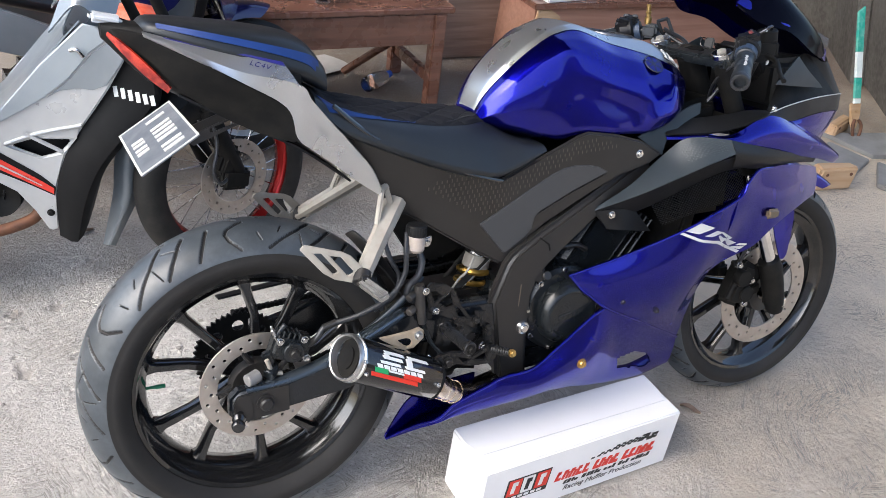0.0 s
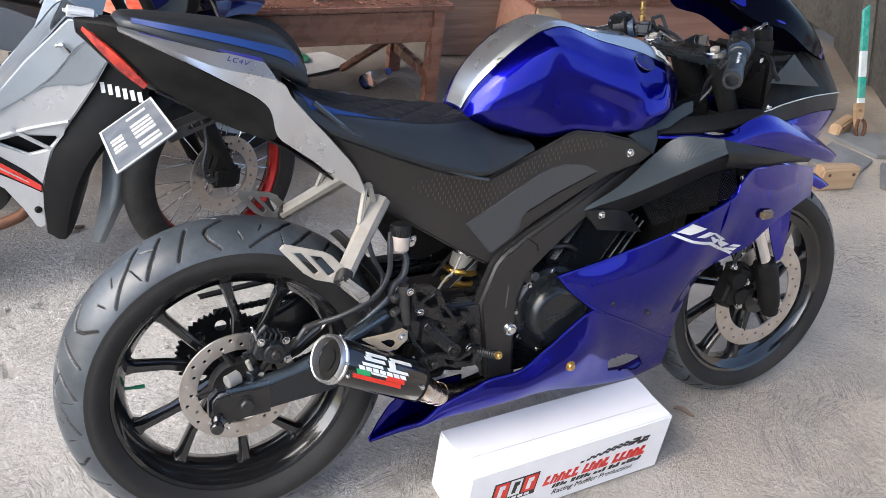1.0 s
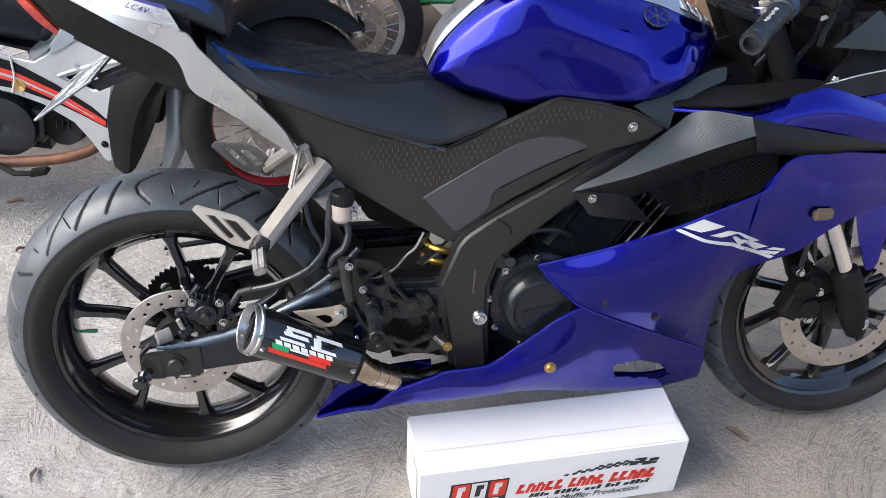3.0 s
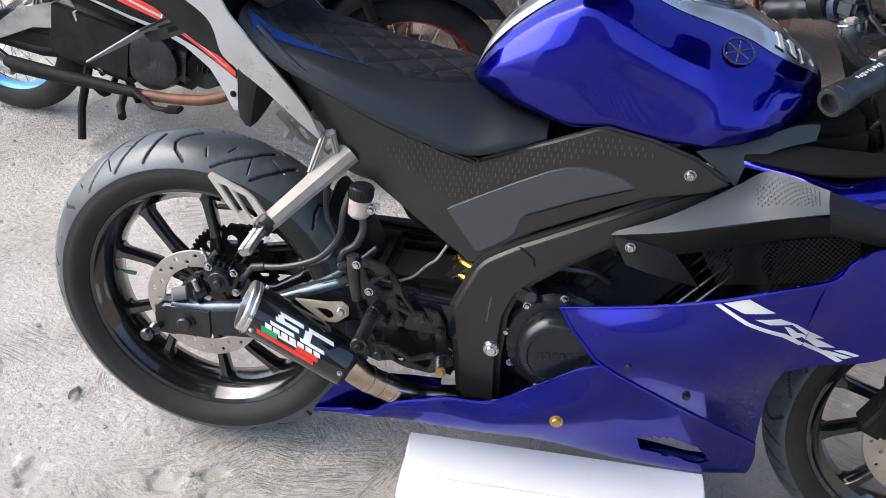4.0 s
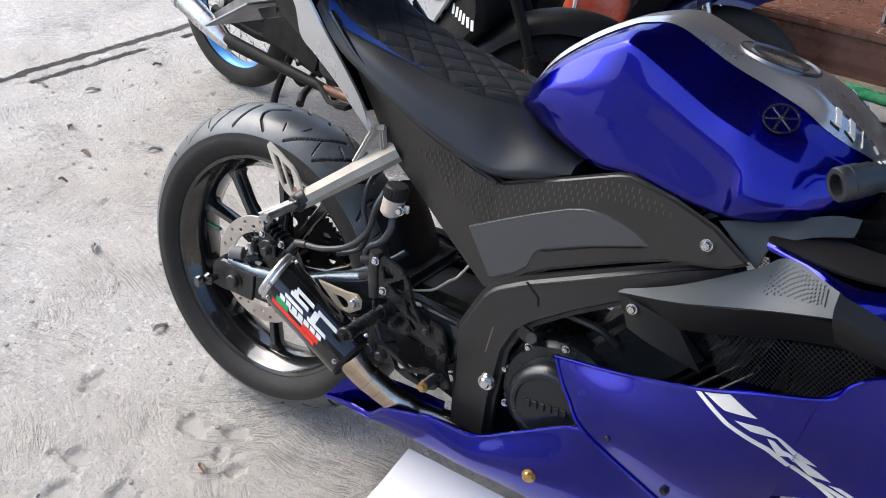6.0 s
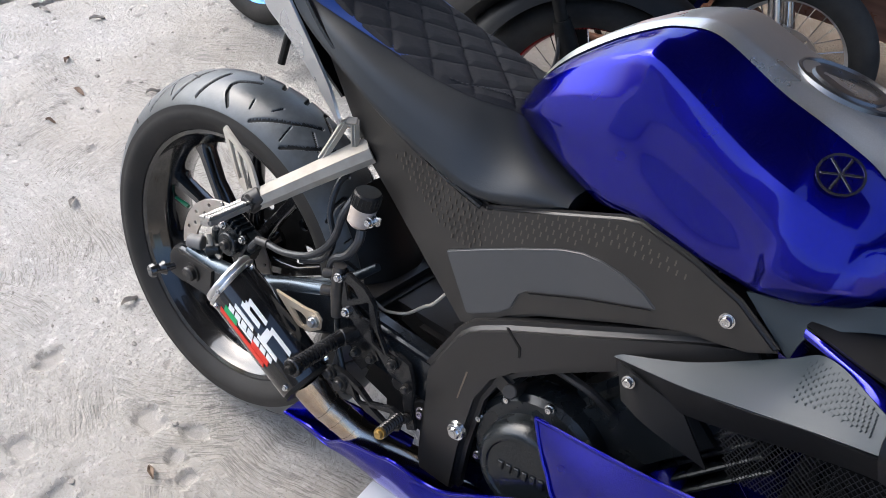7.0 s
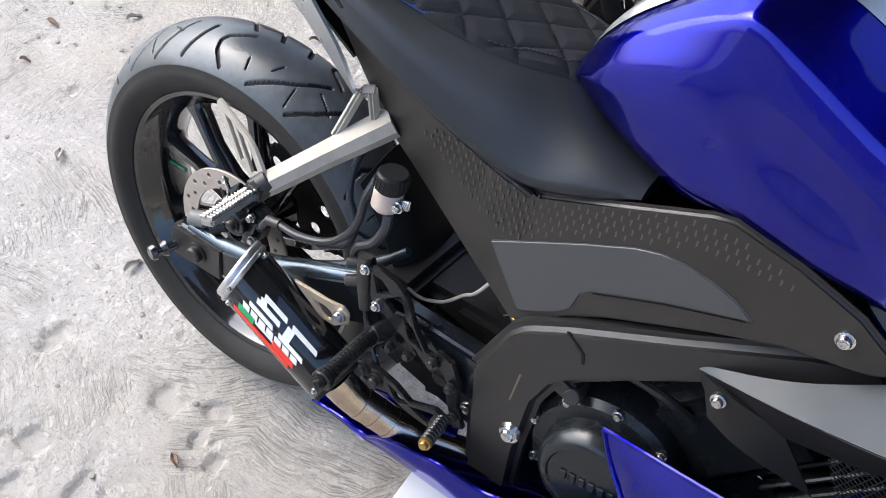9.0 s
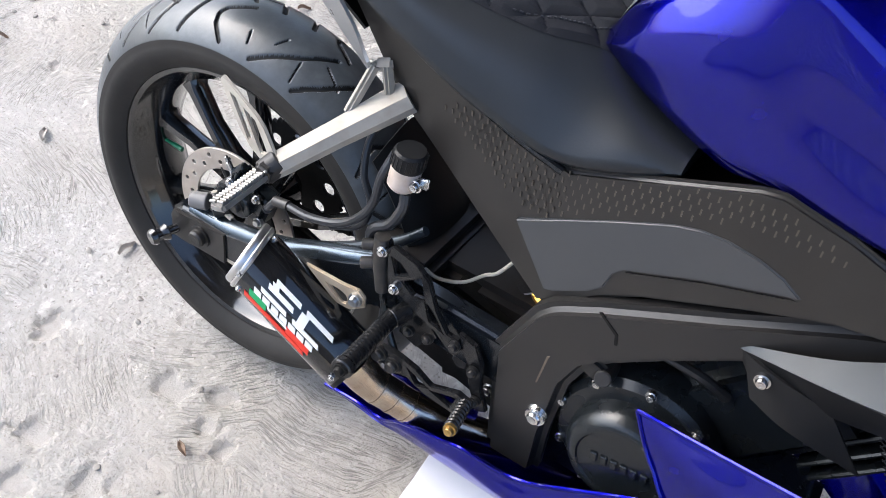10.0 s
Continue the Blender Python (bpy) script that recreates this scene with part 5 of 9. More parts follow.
cap_m = pose(0.796, 0, 0.9385, 0, 8, 0)
tmp = bmesh.new()
lathe(tmp, [(0.001, 0.0), (0.001, 0.028), (0.003, 0.031), (0.003, 0.038), (0.0005, 0.041), (0.0005, 0.050), (0.0035, 0.0525), (0.0025, 0.056), (-0.006, 0.058)], (0, 0, 0), 48, "z", closed=False)
tmp.transform(cap_m)
finish("filler_cap", tmp, material("brushed_cap_alloy", (0.17, 0.17, 0.175), 0.3, 0.9, stain=(40, (0.09, 0.09, 0.095), 0.6)), tank, "flush brushed alloy filler cap")
for k in range(4):
    for s in (-1, 1):
        for name, mat, dx, wide, y0, y1, lift, label in (("louvre_mouth", PLASTIC, -0.006, 0.013, 0.066, 0.085, 0.0008, "black mouth of a louvre"), ("louvre_blade", GREY_DECAL, 0.0, 0.0075, 0.069, 0.082, 0.0028, "pale louvre blade")):
            x = 0.893 + 0.0185 * k + dx
            shrink = 0.0035 * k
            top = []
            for px_, py_ in ((x, y1), (x + wide, y1), (x + wide - 0.007, y0), (x - 0.007, y0)):
                place, normal = on_tank(centre_band, px_, s * (py_ - shrink))
                top.append((place + normal * lift, place - normal * 0.003))
            bm = bmesh.new()
            up = [bm.verts.new(a) for a, b in top]
            dn = [bm.verts.new(b) for a, b in top]
            bm.faces.new(up)
            for q in range(4):
                bm.faces.new((up[q], up[(q + 1) % 4], dn[(q + 1) % 4], dn[q]))
            bmesh.ops.recalc_face_normals(bm, faces=bm.faces[:])
            finish(name, bm, mat, tank, label)
place, normal = on_tank(tank, 0.836, -0.112)
em = Matrix.Translation(place + normal * 0.0012) @ normal.to_track_quat("Z", "X").to_matrix().to_4x4()
bm = bmesh.new()
lathe(bm, [(0, 0.0225), (0.0014, 0.0222), (0.0014, 0.0200), (0, 0.0196)], (0, 0, 0), 36, "z")
bm.transform(em)
badge = finish("round_emblem", bm, DARK_CHROME, tank, "dark chrome round badge")
bm = bmesh.new()
lathe(bm, [(0.0002, 0.0), (0.0008, 0.0), (0.0006, 0.012), (0.0003, 0.0197), (-0.001, 0.0198)], (0, 0, 0), 36, "z", False)
bm.transform(em)
finish("badge_disc", bm, BLUE, badge)
bm = bmesh.new()
for k in range(6):
    tmp = bmesh.new()
    block(tmp, (0, 0.0095, 0.0010), (0.0026, 0.0185, 0.0014), (0, 0, 0), 0.0004, 1)
    tmp.transform(Matrix.Rotation(radians(60 * k + 15), 4, "Z"))
    me = bpy.data.meshes.new("badge_bar")
    tmp.to_mesh(me)
    tmp.free()
    bm.from_mesh(me)
    bpy.data.meshes.remove(me)
bm.transform(em)
finish("badge_bars", bm, DARK_CHROME, badge)

# rider's seat
SEAT_ST = [
    (0.120, [(0, 0.885), (0.060, 0.884), (0.100, 0.876), (0.112, 0.868), (0.108, 0.855), (0, 0.85)]),
    (0.170, [(0, 0.852), (0.070, 0.850), (0.108, 0.842), (0.119, 0.826), (0.112, 0.805), (0, 0.80)]),
    (0.250, [(0, 0.829), (0.080, 0.827), (0.117, 0.814), (0.128, 0.790), (0.119, 0.768), (0, 0.76)]),
    (0.340, [(0, 0.812), (0.082, 0.808), (0.116, 0.790), (0.131, 0.756), (0.123, 0.730), (0, 0.72)]),
    (0.420, [(0, 0.803), (0.072, 0.798), (0.106, 0.776), (0.127, 0.734), (0.122, 0.702), (0, 0.69)]),
    (0.480, [(0, 0.796), (0.050, 0.792), (0.092, 0.768), (0.122, 0.722), (0.120, 0.694), (0, 0.68)]),
    (0.540, [(0, 0.760), (0.050, 0.758), (0.090, 0.755), (0.116, 0.738), (0.116, 0.708), (0, 0.69)]),
    (0.592, [(0, 0.745), (0.050, 0.745), (0.085, 0.745), (0.106, 0.742), (0.106, 0.728), (0, 0.71)]),
]
seat_rings = body(SEAT_ST, 40)
bm = bmesh.new()
loft(bm, seat_rings)
seat = finish("rider_seat", bm, SEAT, bike, "black vinyl rider seat with quilted top and blue flashes", 60)
# quilted top: a cushion of stitched diamonds over the seat
bm = bmesh.new()
nu, nv = 150, 72
cells = []
for i in range(nu + 1):
    u = i / nu
    f = 1 + u * 27.5
    k = int(f)
    a, b, t = seat_rings[k], seat_rings[min(k + 1, 39)], f - k
    row = []
    for j in range(nv + 1):
        v = -1 + 2 * j / nv
        q = abs(v) * 5.6 * (1 - 0.22 * u)
        m0 = min(int(q), 8)
        def at(r, idx):
            return r[idx] if v <= 0 or idx == 0 else r[-idx]
        p = (at(a, m0).lerp(at(a, m0 + 1), q - m0)).lerp(at(b, m0).lerp(at(b, m0 + 1), q - m0), t)
        x, y = p.x / 0.068, p.y / 0.068
        d = min(abs((x + y + 0.5) % 1 - 0.5), abs((x - y + 0.5) % 1 - 0.5))
        rim = min(1, (1 - abs(v)) * 9, (1 - u) * 14, u * 20)
        row.append(bm.verts.new(p + Vector((0, 0, 0.0006 + rim * 0.0042 * min(1, d * 4.2) ** 0.5))))
    cells.append(row)
for a, b in zip(cells, cells[1:]):
    for j in range(nv):
        bm.faces.new((a[j], a[j + 1], b[j + 1], b[j]))
quilted_top = finish("quilted_top", bm, QUILT, seat, "diamond-quilted black fabric seat top", 0)
bpy.context.view_layer.update()
THREAD = material("dark_thread", (0.022, 0.023, 0.027), 0.6)
for s in (-1, 1):
    bm = bmesh.new()
    line = spline([(0.384, s * 0.085, 0), (0.418, s * 0.068, 0), (0.443, s * 0.057, 0), (0.468, s * 0.042, 0), (0.474, s * 0.020, 0)], 47)
    for k in range(0, 46, 2):
        ends = []
        for q in (line[k], line[k].lerp(line[k + 1], 0.55), line[k + 1]):
            hit, place, normal, _ = quilted_top.ray_cast(Vector((q.x, q.y, 1.2)), Vector((0, 0, -1)))
            if hit:
                ends.append(place + Vector((0, 0, 0.0012)))
        if len(ends) == 3:
            tube(bm, ends, 0.0009, 6, 3, False)
    finish("stitched_seam", bm, THREAD, quilted_top, "row of dark stitches along the quilting")


def on_seat(x, y):
    hit, place, normal, _ = seat.ray_cast(Vector((x, y, 1.2)), Vector((0, 0, -1)))
    return place + normal * 0.0014 if hit else Vector((x, y, 0.82))


for s in (-1, 1):
    bm = bmesh.new()
    lines = []
    for k in range(25):
        u = k / 24
        x = 0.132 + 0.215 * u
        mid, half = 0.104 - 0.014 * u, 0.0105 * (1 - u) ** 0.7 + 0.0008
        lines.append([bm.verts.new(on_seat(x + 0.012 * w, s * (mid + half * w))) for w in (-1, -0.5, 0, 0.5, 1)])
    for a, b in zip(lines, lines[1:]):
        for k in range(4):
            bm.faces.new((a[k], a[k + 1], b[k + 1], b[k]))
    finish("blue_flash", bm, SEAT_BLUE, seat, "blue vinyl flash on the seat side")
for s in (-1, 1):
    bm = bmesh.new()
    tube(bm, [(0.150, s * 0.118, 0.858), (0.208, s * 0.122, 0.808), (0.280, s * 0.126, 0.766), (0.354, s * 0.128, 0.735), (0.431, s * 0.127, 0.705), (0.488, s * 0.124, 0.688)], 0.0045, 8)
    finish("seat_piping", bm, GLOSS, seat)

# pillion seat
PIL = [
    (0.150, [(0, 0.925), (0.050, 0.922), (0.078, 0.912), (0.088, 0.895), (0.080, 0.875), (0, 0.87)]),
    (0.115, [(0, 0.964), (0.055, 0.960), (0.085, 0.948), (0.098, 0.925), (0.090, 0.895), (0, 0.89)]),
    (0.040, [(0, 0.982), (0.058, 0.978), (0.090, 0.968), (0.102, 0.948), (0.096, 0.925), (0, 0.92)]),
    (-0.050, [(0, 0.994), (0.050, 0.991), (0.076, 0.984), (0.087, 0.970), (0.080, 0.955), (0, 0.95)]),
    (-0.120, [(0, 1.000), (0.035, 0.998), (0.052, 0.994), (0.060, 0.986), (0.055, 0.975), (0, 0.97)]),
    (-0.140, [(0, 0.990), (0.020, 0.990), (0.032, 0.988), (0.036, 0.984), (0.034, 0.978), (0, 0.975)]),
]
bm = bmesh.new()
pil = body(PIL, 30)
loft(bm, pil)
pillion = finish("pillion_seat", bm, SEAT, bike, "black vinyl pillion seat edged in bright blue", 60)
for s in (-1, 1):
    bm = bmesh.new()
    sheet(bm, [[(0.135, s * 0.089, 0.930), (0.110, s * 0.0985, 0.945), (0.04, s * 0.1015, 0.964), (-0.05, s * 0.0865, 0.984), (-0.118, s * 0.058, 0.996)], [(0.135, s * 0.0935, 0.905), (0.110, s * 0.101, 0.928), (0.04, s * 0.1045, 0.952), (-0.05, s * 0.0895, 0.974), (-0.118, s * 0.062, 0.989)]], 24, 4, 0.002 * -s)
    finish("blue_edge", bm, SEAT_BLUE, pillion, "bright blue vinyl edge")

# tail: silver side covers, black undersides, lamp
for s in (-1, 1):
    bm = bmesh.new()
    sheet(bm, [[(-0.139, s * 0.058, 0.984), (-0.06, s * 0.082, 0.962), (0.01, s * 0.100, 0.947), (0.068, s * 0.112, 0.934)], [(-0.139, s * 0.062, 0.981), (-0.075, s * 0.088, 0.954), (-0.005, s * 0.112, 0.924), (0.089, s * 0.130, 0.899)]], 30, 6, 0.003 * s, across=False)
    sheet(bm, [[(-0.139, s * 0.062, 0.981), (-0.075, s * 0.088, 0.954), (-0.005, s * 0.112, 0.924), (0.087, s * 0.130, 0.900), (0.112, s * 0.128, 0.869), (0.145, s * 0.126, 0.830), (0.183, s * 0.122, 0.786), (0.222, s * 0.117, 0.737), (0.241, s * 0.111, 0.696)],
               [(-0.139, s * 0.064, 0.978), (-0.070, s * 0.095, 0.944), (0.000, s * 0.114, 0.905), (0.070, s * 0.117, 0.860), (0.088, s * 0.111, 0.806), (0.116, s * 0.105, 0.780), (0.157, s * 0.101, 0.748), (0.199, s * 0.101, 0.713), (0.242, s * 0.105, 0.682)]], 60, 5, 0.004 * s)
    cowl = finish("tail_cover", bm, SILVER, bike, "silver painted tail side cover with a dark blue stripe", 28)
    bm = bmesh.new()
    sheet(bm, [[(-0.110, s * 0.069, 0.9755), (-0.05, s * 0.086, 0.961), (0.01, s * 0.1015, 0.9485), (0.066, s * 0.1135, 0.9355)], [(-0.108, s * 0.0703, 0.9743), (-0.05, s * 0.0873, 0.9588), (0.01, s * 0.1028, 0.9452), (0.070, s * 0.1178, 0.9290)]], 20, 3, 0.0015 * s, across=False)
    finish("stripe", bm, NAVY, cowl, "dark blue stripe decal")
    bm = bmesh.new()
    sheet(bm, [[(-0.185, s * 0.020, 0.985), (-0.139, s * 0.060, 0.978), (-0.070, s * 0.091, 0.942), (0.000, s * 0.110, 0.903), (0.070, s * 0.114, 0.858), (0.088, s * 0.107, 0.803)],
               [(-0.185, s * 0.018, 0.975), (-0.135, s * 0.050, 0.940), (-0.090, s * 0.062, 0.890), (-0.031, s * 0.060, 0.845), (0.030, s * 0.078, 0.812), (0.086, s * 0.098, 0.795)]], 40, 6, 0.004 * s)
    finish("tail_underside", bm, GRIME, bike, "matte black plastic tail underside")
    bm = bmesh.new()
    sheet(bm, [[(-0.186, s * 0.022, 0.980), (-0.158, s * 0.048, 0.954), (-0.128, s * 0.060, 0.922), (-0.104, s * 0.062, 0.893)], [(-0.189, s * 0.019, 0.975), (-0.166, s * 0.040, 0.944), (-0.138, s * 0.053, 0.911), (-0.109, s * 0.058, 0.885)]], 16, 5, 0.005 * s)
    finish("tail_lamp", bm, RED_LENS, bike, "glossy red tail lamp lens")
bm = bmesh.new()
loft(bm, body([(0.10, [(0, 0.945), (0.06, 0.94), (0.10, 0.92), (0.10, 0.86), (0.08, 0.80), (0, 0.79)]), (0.0, [(0, 0.965), (0.06, 0.96), (0.095, 0.93), (0.09, 0.88), (0.06, 0.84), (0, 0.83)]), (-0.12, [(0, 0.988), (0.04, 0.986), (0.055, 0.97), (0.05, 0.93), (0.035, 0.90), (0, 0.89)]), (-0.195, [(0, 0.995), (0.012, 0.992), (0.016, 0.985), (0.016, 0.975), (0.012, 0.970), (0, 0.968)])], 20))
tailtop = finish("tail_core", bm, GRIME, bike, "black plastic tail centre")
bm = bmesh.new()
block(bm, (-0.185, 0, 0.998), (0.05, 0.032, 0.016), (0, 12, 0), 0.006, 3)
finish("tail_tip", bm, material("pale_tip", (0.55, 0.56, 0.57), 0.4), tailtop)
def lettering(name, words, size, m, mat, parent):
    """Raised words as a mesh, laid on a surface by m."""
    cu = bpy.data.curves.new(name, "FONT")
    cu.body, cu.size, cu.extrude, cu.shear = words, size, 0.0003, 0.3
    cu.space_character = 1.25
    cu.align_x, cu.align_y = "CENTER", "CENTER"
    tmp = bpy.data.objects.new(name, cu)
    me = bpy.data.meshes.new_from_object(tmp)
    bpy.data.objects.remove(tmp)
    me.transform(m)
    return link(name, me, mat, parent, "", 0)


for s in (-1, 1):
    u = Vector((0.94, s * 0.20, -0.27)).normalized()
    if s > 0:
        u = -u
    o = Vector((0.0, s * 0.80, 0.62)).normalized()
    o = (o - u * o.dot(u)).normalized()
    v = o.cross(u)
    m = Matrix.Translation((0.028, s * 0.1165, 0.9325)) @ Matrix((u, v, o)).transposed().to_4x4()
    lettering("lettering", "LC4V", 0.0125, m, NAVY, bike)
# under-tail and number plate
bm = bmesh.new()
sheet(bm, [[(0.20, -0.06, 0.70), (0.10, -0.07, 0.775), (0.0, -0.055, 0.825), (-0.09, -0.04, 0.875)], [(0.20, 0.06, 0.70), (0.10, 0.07, 0.775), (0.0, 0.055, 0.825), (-0.09, 0.04, 0.875)]], 20, 6, 0.004)
finish("under_tray", bm, PLASTIC, bike)
bm = bmesh.new()
slab(bm, [(-0.085, 0.800), (0.02, 0.838), (0.035, 0.825), (0.0, 0.812), (-0.07, 0.785)], -0.025, 0.004, 0.001, [[(-0.04, 0.813), (0.0, 0.826), (0.0, 0.818), (-0.04, 0.805)]])
slab(bm, [(-0.085, 0.800), (0.02, 0.838), (0.035, 0.825), (0.0, 0.812), (-0.07, 0.785)], 0.025, 0.004, 0.001)
finish("plate_arm", bm, FRAME_BLACK, bike)
plate_m = Matrix.Translation((-0.115, 0.064, 0.785)) @ Euler((0, radians(-32), 0)).to_matrix().to_4x4()
bm = bmesh.new()
block(bm, (0, 0, 0), (0.116, 0.270, 0.003), (0, 0, 0), 0.001, 1)
bm.transform(plate_m)
plate = finish("number_plate", bm, material("plate_black", (0.10, 0.11, 0.13), 0.45, 0.2, stain=(30, (0.2, 0.21, 0.22), 0.6)), bike, "scuffed dark number plate with worn pale characters")
for x, y, sx, sy in ((-0.056, 0, 0.004, 0.27), (0.056, 0, 0.004, 0.27), (0, -0.133, 0.108, 0.004), (0, 0.133, 0.108, 0.004)):
    bm = bmesh.new()
    block(bm, (x, y, 0.002), (sx, sy, 0.002), bevel=0)
    bm.transform(plate_m)
    finish("plate_rim", bm, GREY_DECAL, plate)
for x, y, w, h in ((0.014, 0.070, 0.010, 0.034), (0.014, 0.030, 0.010, 0.034), (0.014, 0.012, 0.010, 0.034), (0.014, -0.006, 0.010, 0.034), (0.014, -0.024, 0.010, 0.034), (0.014, -0.055, 0.010, 0.034), (0.014, -0.073, 0.010, 0.034), (-0.030, 0.024, 0.010, 0.020), (-0.030, 0.008, 0.010, 0.020), (-0.030, -0.012, 0.010, 0.020), (-0.030, -0.028, 0.010, 0.020)):
    bm = bmesh.new()
    block(bm, (x * 1.15, y * 1.35, 0.002), (h * 1.2, w * 1.3, 0.002), (0, 0, 0), 0)
    bm.transform(plate_m)
    finish("plate_mark", bm, GREY_DECAL, plate)
# rear hugger
bm = bmesh.new()
arc = lambda r, y, a0, a1: [(r * math.cos(radians(a0 + (a1 - a0) * k / 8)), y, 0.314 + r * math.sin(radians(a0 + (a1 - a0) * k / 8))) for k in range(9)]
sheet(bm, [arc(0.330, -0.075, 5, 44), arc(0.345, -0.04, 5, 46), arc(0.348, 0, 5, 47), arc(0.345, 0.04, 5, 46), arc(0.330, 0.075, 5, 44)], 24, 12, 0.003)
finish("rear_hugger", bm, PLASTIC, bike, "black plastic inner mudguard")

# main fairing side, belly pan
HOLE = [(0.806, 0.236), (0.865, 0.236), (0.912, 0.214), (0.942, 0.177), (0.922, 0.168), (0.880, 0.182), (0.818, 0.200)]
for s in (-1, 1):
    f = (lambda p: p) if s < 0 else mirrored
    bm = bmesh.new()
    sheet(bm, [f(r) for r in (
        [(0.648, -0.150, 0.471), (0.758, -0.185, 0.511), (0.858, -0.226, 0.561), (0.928, -0.247, 0.600), (1.003, -0.243, 0.628)],
        [(0.655, -0.154, 0.458), (0.748, -0.194, 0.470), (0.855, -0.226, 0.480), (0.925, -0.233, 0.490), (0.992, -0.222, 0.500)],
        [(0.672, -0.162, 0.440), (0.738, -0.190, 0.430), (0.850, -0.200, 0.395), (0.925, -0.185, 0.370), (0.984, -0.170, 0.380)],
        [(0.690, -0.171, 0.424), (0.729, -0.183, 0.393), (0.841, -0.162, 0.330), (0.925, -0.135, 0.280), (1.004, -0.110, 0.234)])], 40, 20, 0.004 * s)
    sheet(bm, [f(r) for r in (
        [(0.996, -0.2436, 0.628), (1.020, -0.240, 0.655), (1.053, -0.230, 0.675), (1.110, -0.214, 0.672), (1.179, -0.190, 0.664), (1.290, -0.150, 0.640), (1.370, -0.115, 0.618)],
        [(0.990, -0.2372, 0.560), (1.030, -0.232, 0.580), (1.070, -0.226, 0.590), (1.120, -0.218, 0.600), (1.190, -0.200, 0.605), (1.290, -0.160, 0.595), (1.375, -0.120, 0.585)],
        [(0.982, -0.1978, 0.440), (1.020, -0.199, 0.460), (1.052, -0.205, 0.474), (1.100, -0.210, 0.492), (1.165, -0.206, 0.532), (1.270, -0.170, 0.550), (1.375, -0.120, 0.550)])], 40, 12, 0.004 * s)
    side = finish("side_fairing", bm, BLUE, bike, "glossy metallic blue side fairing with a grey number graphic", 40)
    for rim in ([(0.648, -0.150, 0.471), (0.758, -0.185, 0.511), (0.858, -0.226, 0.561), (0.928, -0.247, 0.600), (1.003, -0.243, 0.628), (1.020, -0.240, 0.655), (1.053, -0.230, 0.675), (1.110, -0.214, 0.672)], [(0.648, -0.150, 0.471), (0.672, -0.162, 0.440), (0.690, -0.171, 0.424), (0.729, -0.184, 0.393), (0.841, -0.163, 0.330), (0.925, -0.136, 0.280), (1.004, -0.111, 0.234)]):
        bm = bmesh.new()
        tube(bm, f(rim), 0.0030, 8, 60)
        finish("edge_lip", bm, BLUE, side)
    for x, y, z in ((0.764, -0.187, 0.406), (0.86, -0.188, 0.366)):
        bolt(side, (x, s * abs(y), z), (0, s, 0), 0.005, GLOSS)
    bm = bmesh.new()
    block(bm, (1.130, s * 0.219, 0.565), (0.045, 0.012, 0.022), (0, 8, s * -14), 0.005, 3)
    finish("side_reflector", bm, AMBER, side, "brown taped-over indicator mount")
    # number graphic drawn as plain slanted bars
    for a, b, c, d in (((0.8683, 0.5658), (0.8984, 0.5834), (0.9395, 0.5675), (0.9006, 0.5576)), ((0.8579, 0.5600), (0.8640, 0.5638), (0.9108, 0.5440), (0.9064, 0.5395)), ((0.9064, 0.5395), (0.9108, 0.5440), (0.9637, 0.5318), (0.9592, 0.5262)), ((0.9596, 0.5264), (0.9641, 0.5316), (1.0093, 0.5068), (1.0054, 0.5020)), ((1.0054, 0.5020), (1.0093, 0.5068), (1.0588, 0.4845), (1.0525, 0.4797)), ((0.9166, 0.5514), (0.949, 0.5582), (0.9736, 0.5504), (0.9374, 0.5464)), ((0.9624, 0.5533), (0.973, 0.5506), (1.0202, 0.5237), (1.0038, 0.5241)), ((0.958, 0.5447), (0.966, 0.5442), (0.9878, 0.5282), (0.976, 0.524)), ((0.9785, 0.5348), (0.9858, 0.5338), (1.0413, 0.5069), (1.0166, 0.5045)), ((1.0246, 0.4974), (1.031, 0.4994), (1.0683, 0.4935), (1.059, 0.4879)), ((1.0415, 0.5011), (1.0534, 0.5041), (1.0775, 0.4987), (1.0714, 0.4952))):
        bm = bmesh.new()
        up = [Vector((p[0], 0, p[1])) for p in (a, b)]
        dn = [Vector((p[0], 0, p[1])) for p in (d, c)]
        rows = []
        for k in range(9):
            l, r = up[0].lerp(dn[0], k / 8), up[1].lerp(dn[1], k / 8)
            rows.append([l, r])
        DECALS.append((bm, rows, s, side))
    bm = bmesh.new()
    belly_top = [(0.238, -0.138, 0.178), (0.300, -0.150, 0.200), (0.346, -0.156, 0.207), (0.378, -0.166, 0.238), (0.415, -0.172, 0.257), (0.450, -0.177, 0.271), (0.480, -0.180, 0.283), (0.556, -0.180, 0.289), (0.620, -0.180, 0.329), (0.690, -0.180, 0.378), (0.725, -0.181, 0.394), (0.785, -0.172, 0.361), (0.841, -0.160, 0.328), (0.925, -0.133, 0.279), (1.007, -0.108, 0.232)]
    belly_side = [(0.240, -0.140, 0.176), (0.300, -0.150, 0.193), (0.346, -0.157, 0.200), (0.378, -0.166, 0.222), (0.415, -0.174, 0.236), (0.450, -0.179, 0.243), (0.480, -0.182, 0.248), (0.556, -0.188, 0.248), (0.620, -0.192, 0.266), (0.690, -0.190, 0.284), (0.740, -0.178, 0.294), (0.790, -0.155, 0.270), (0.850, -0.138, 0.250), (0.925, -0.115, 0.215), (1.015, -0.095, 0.19)]
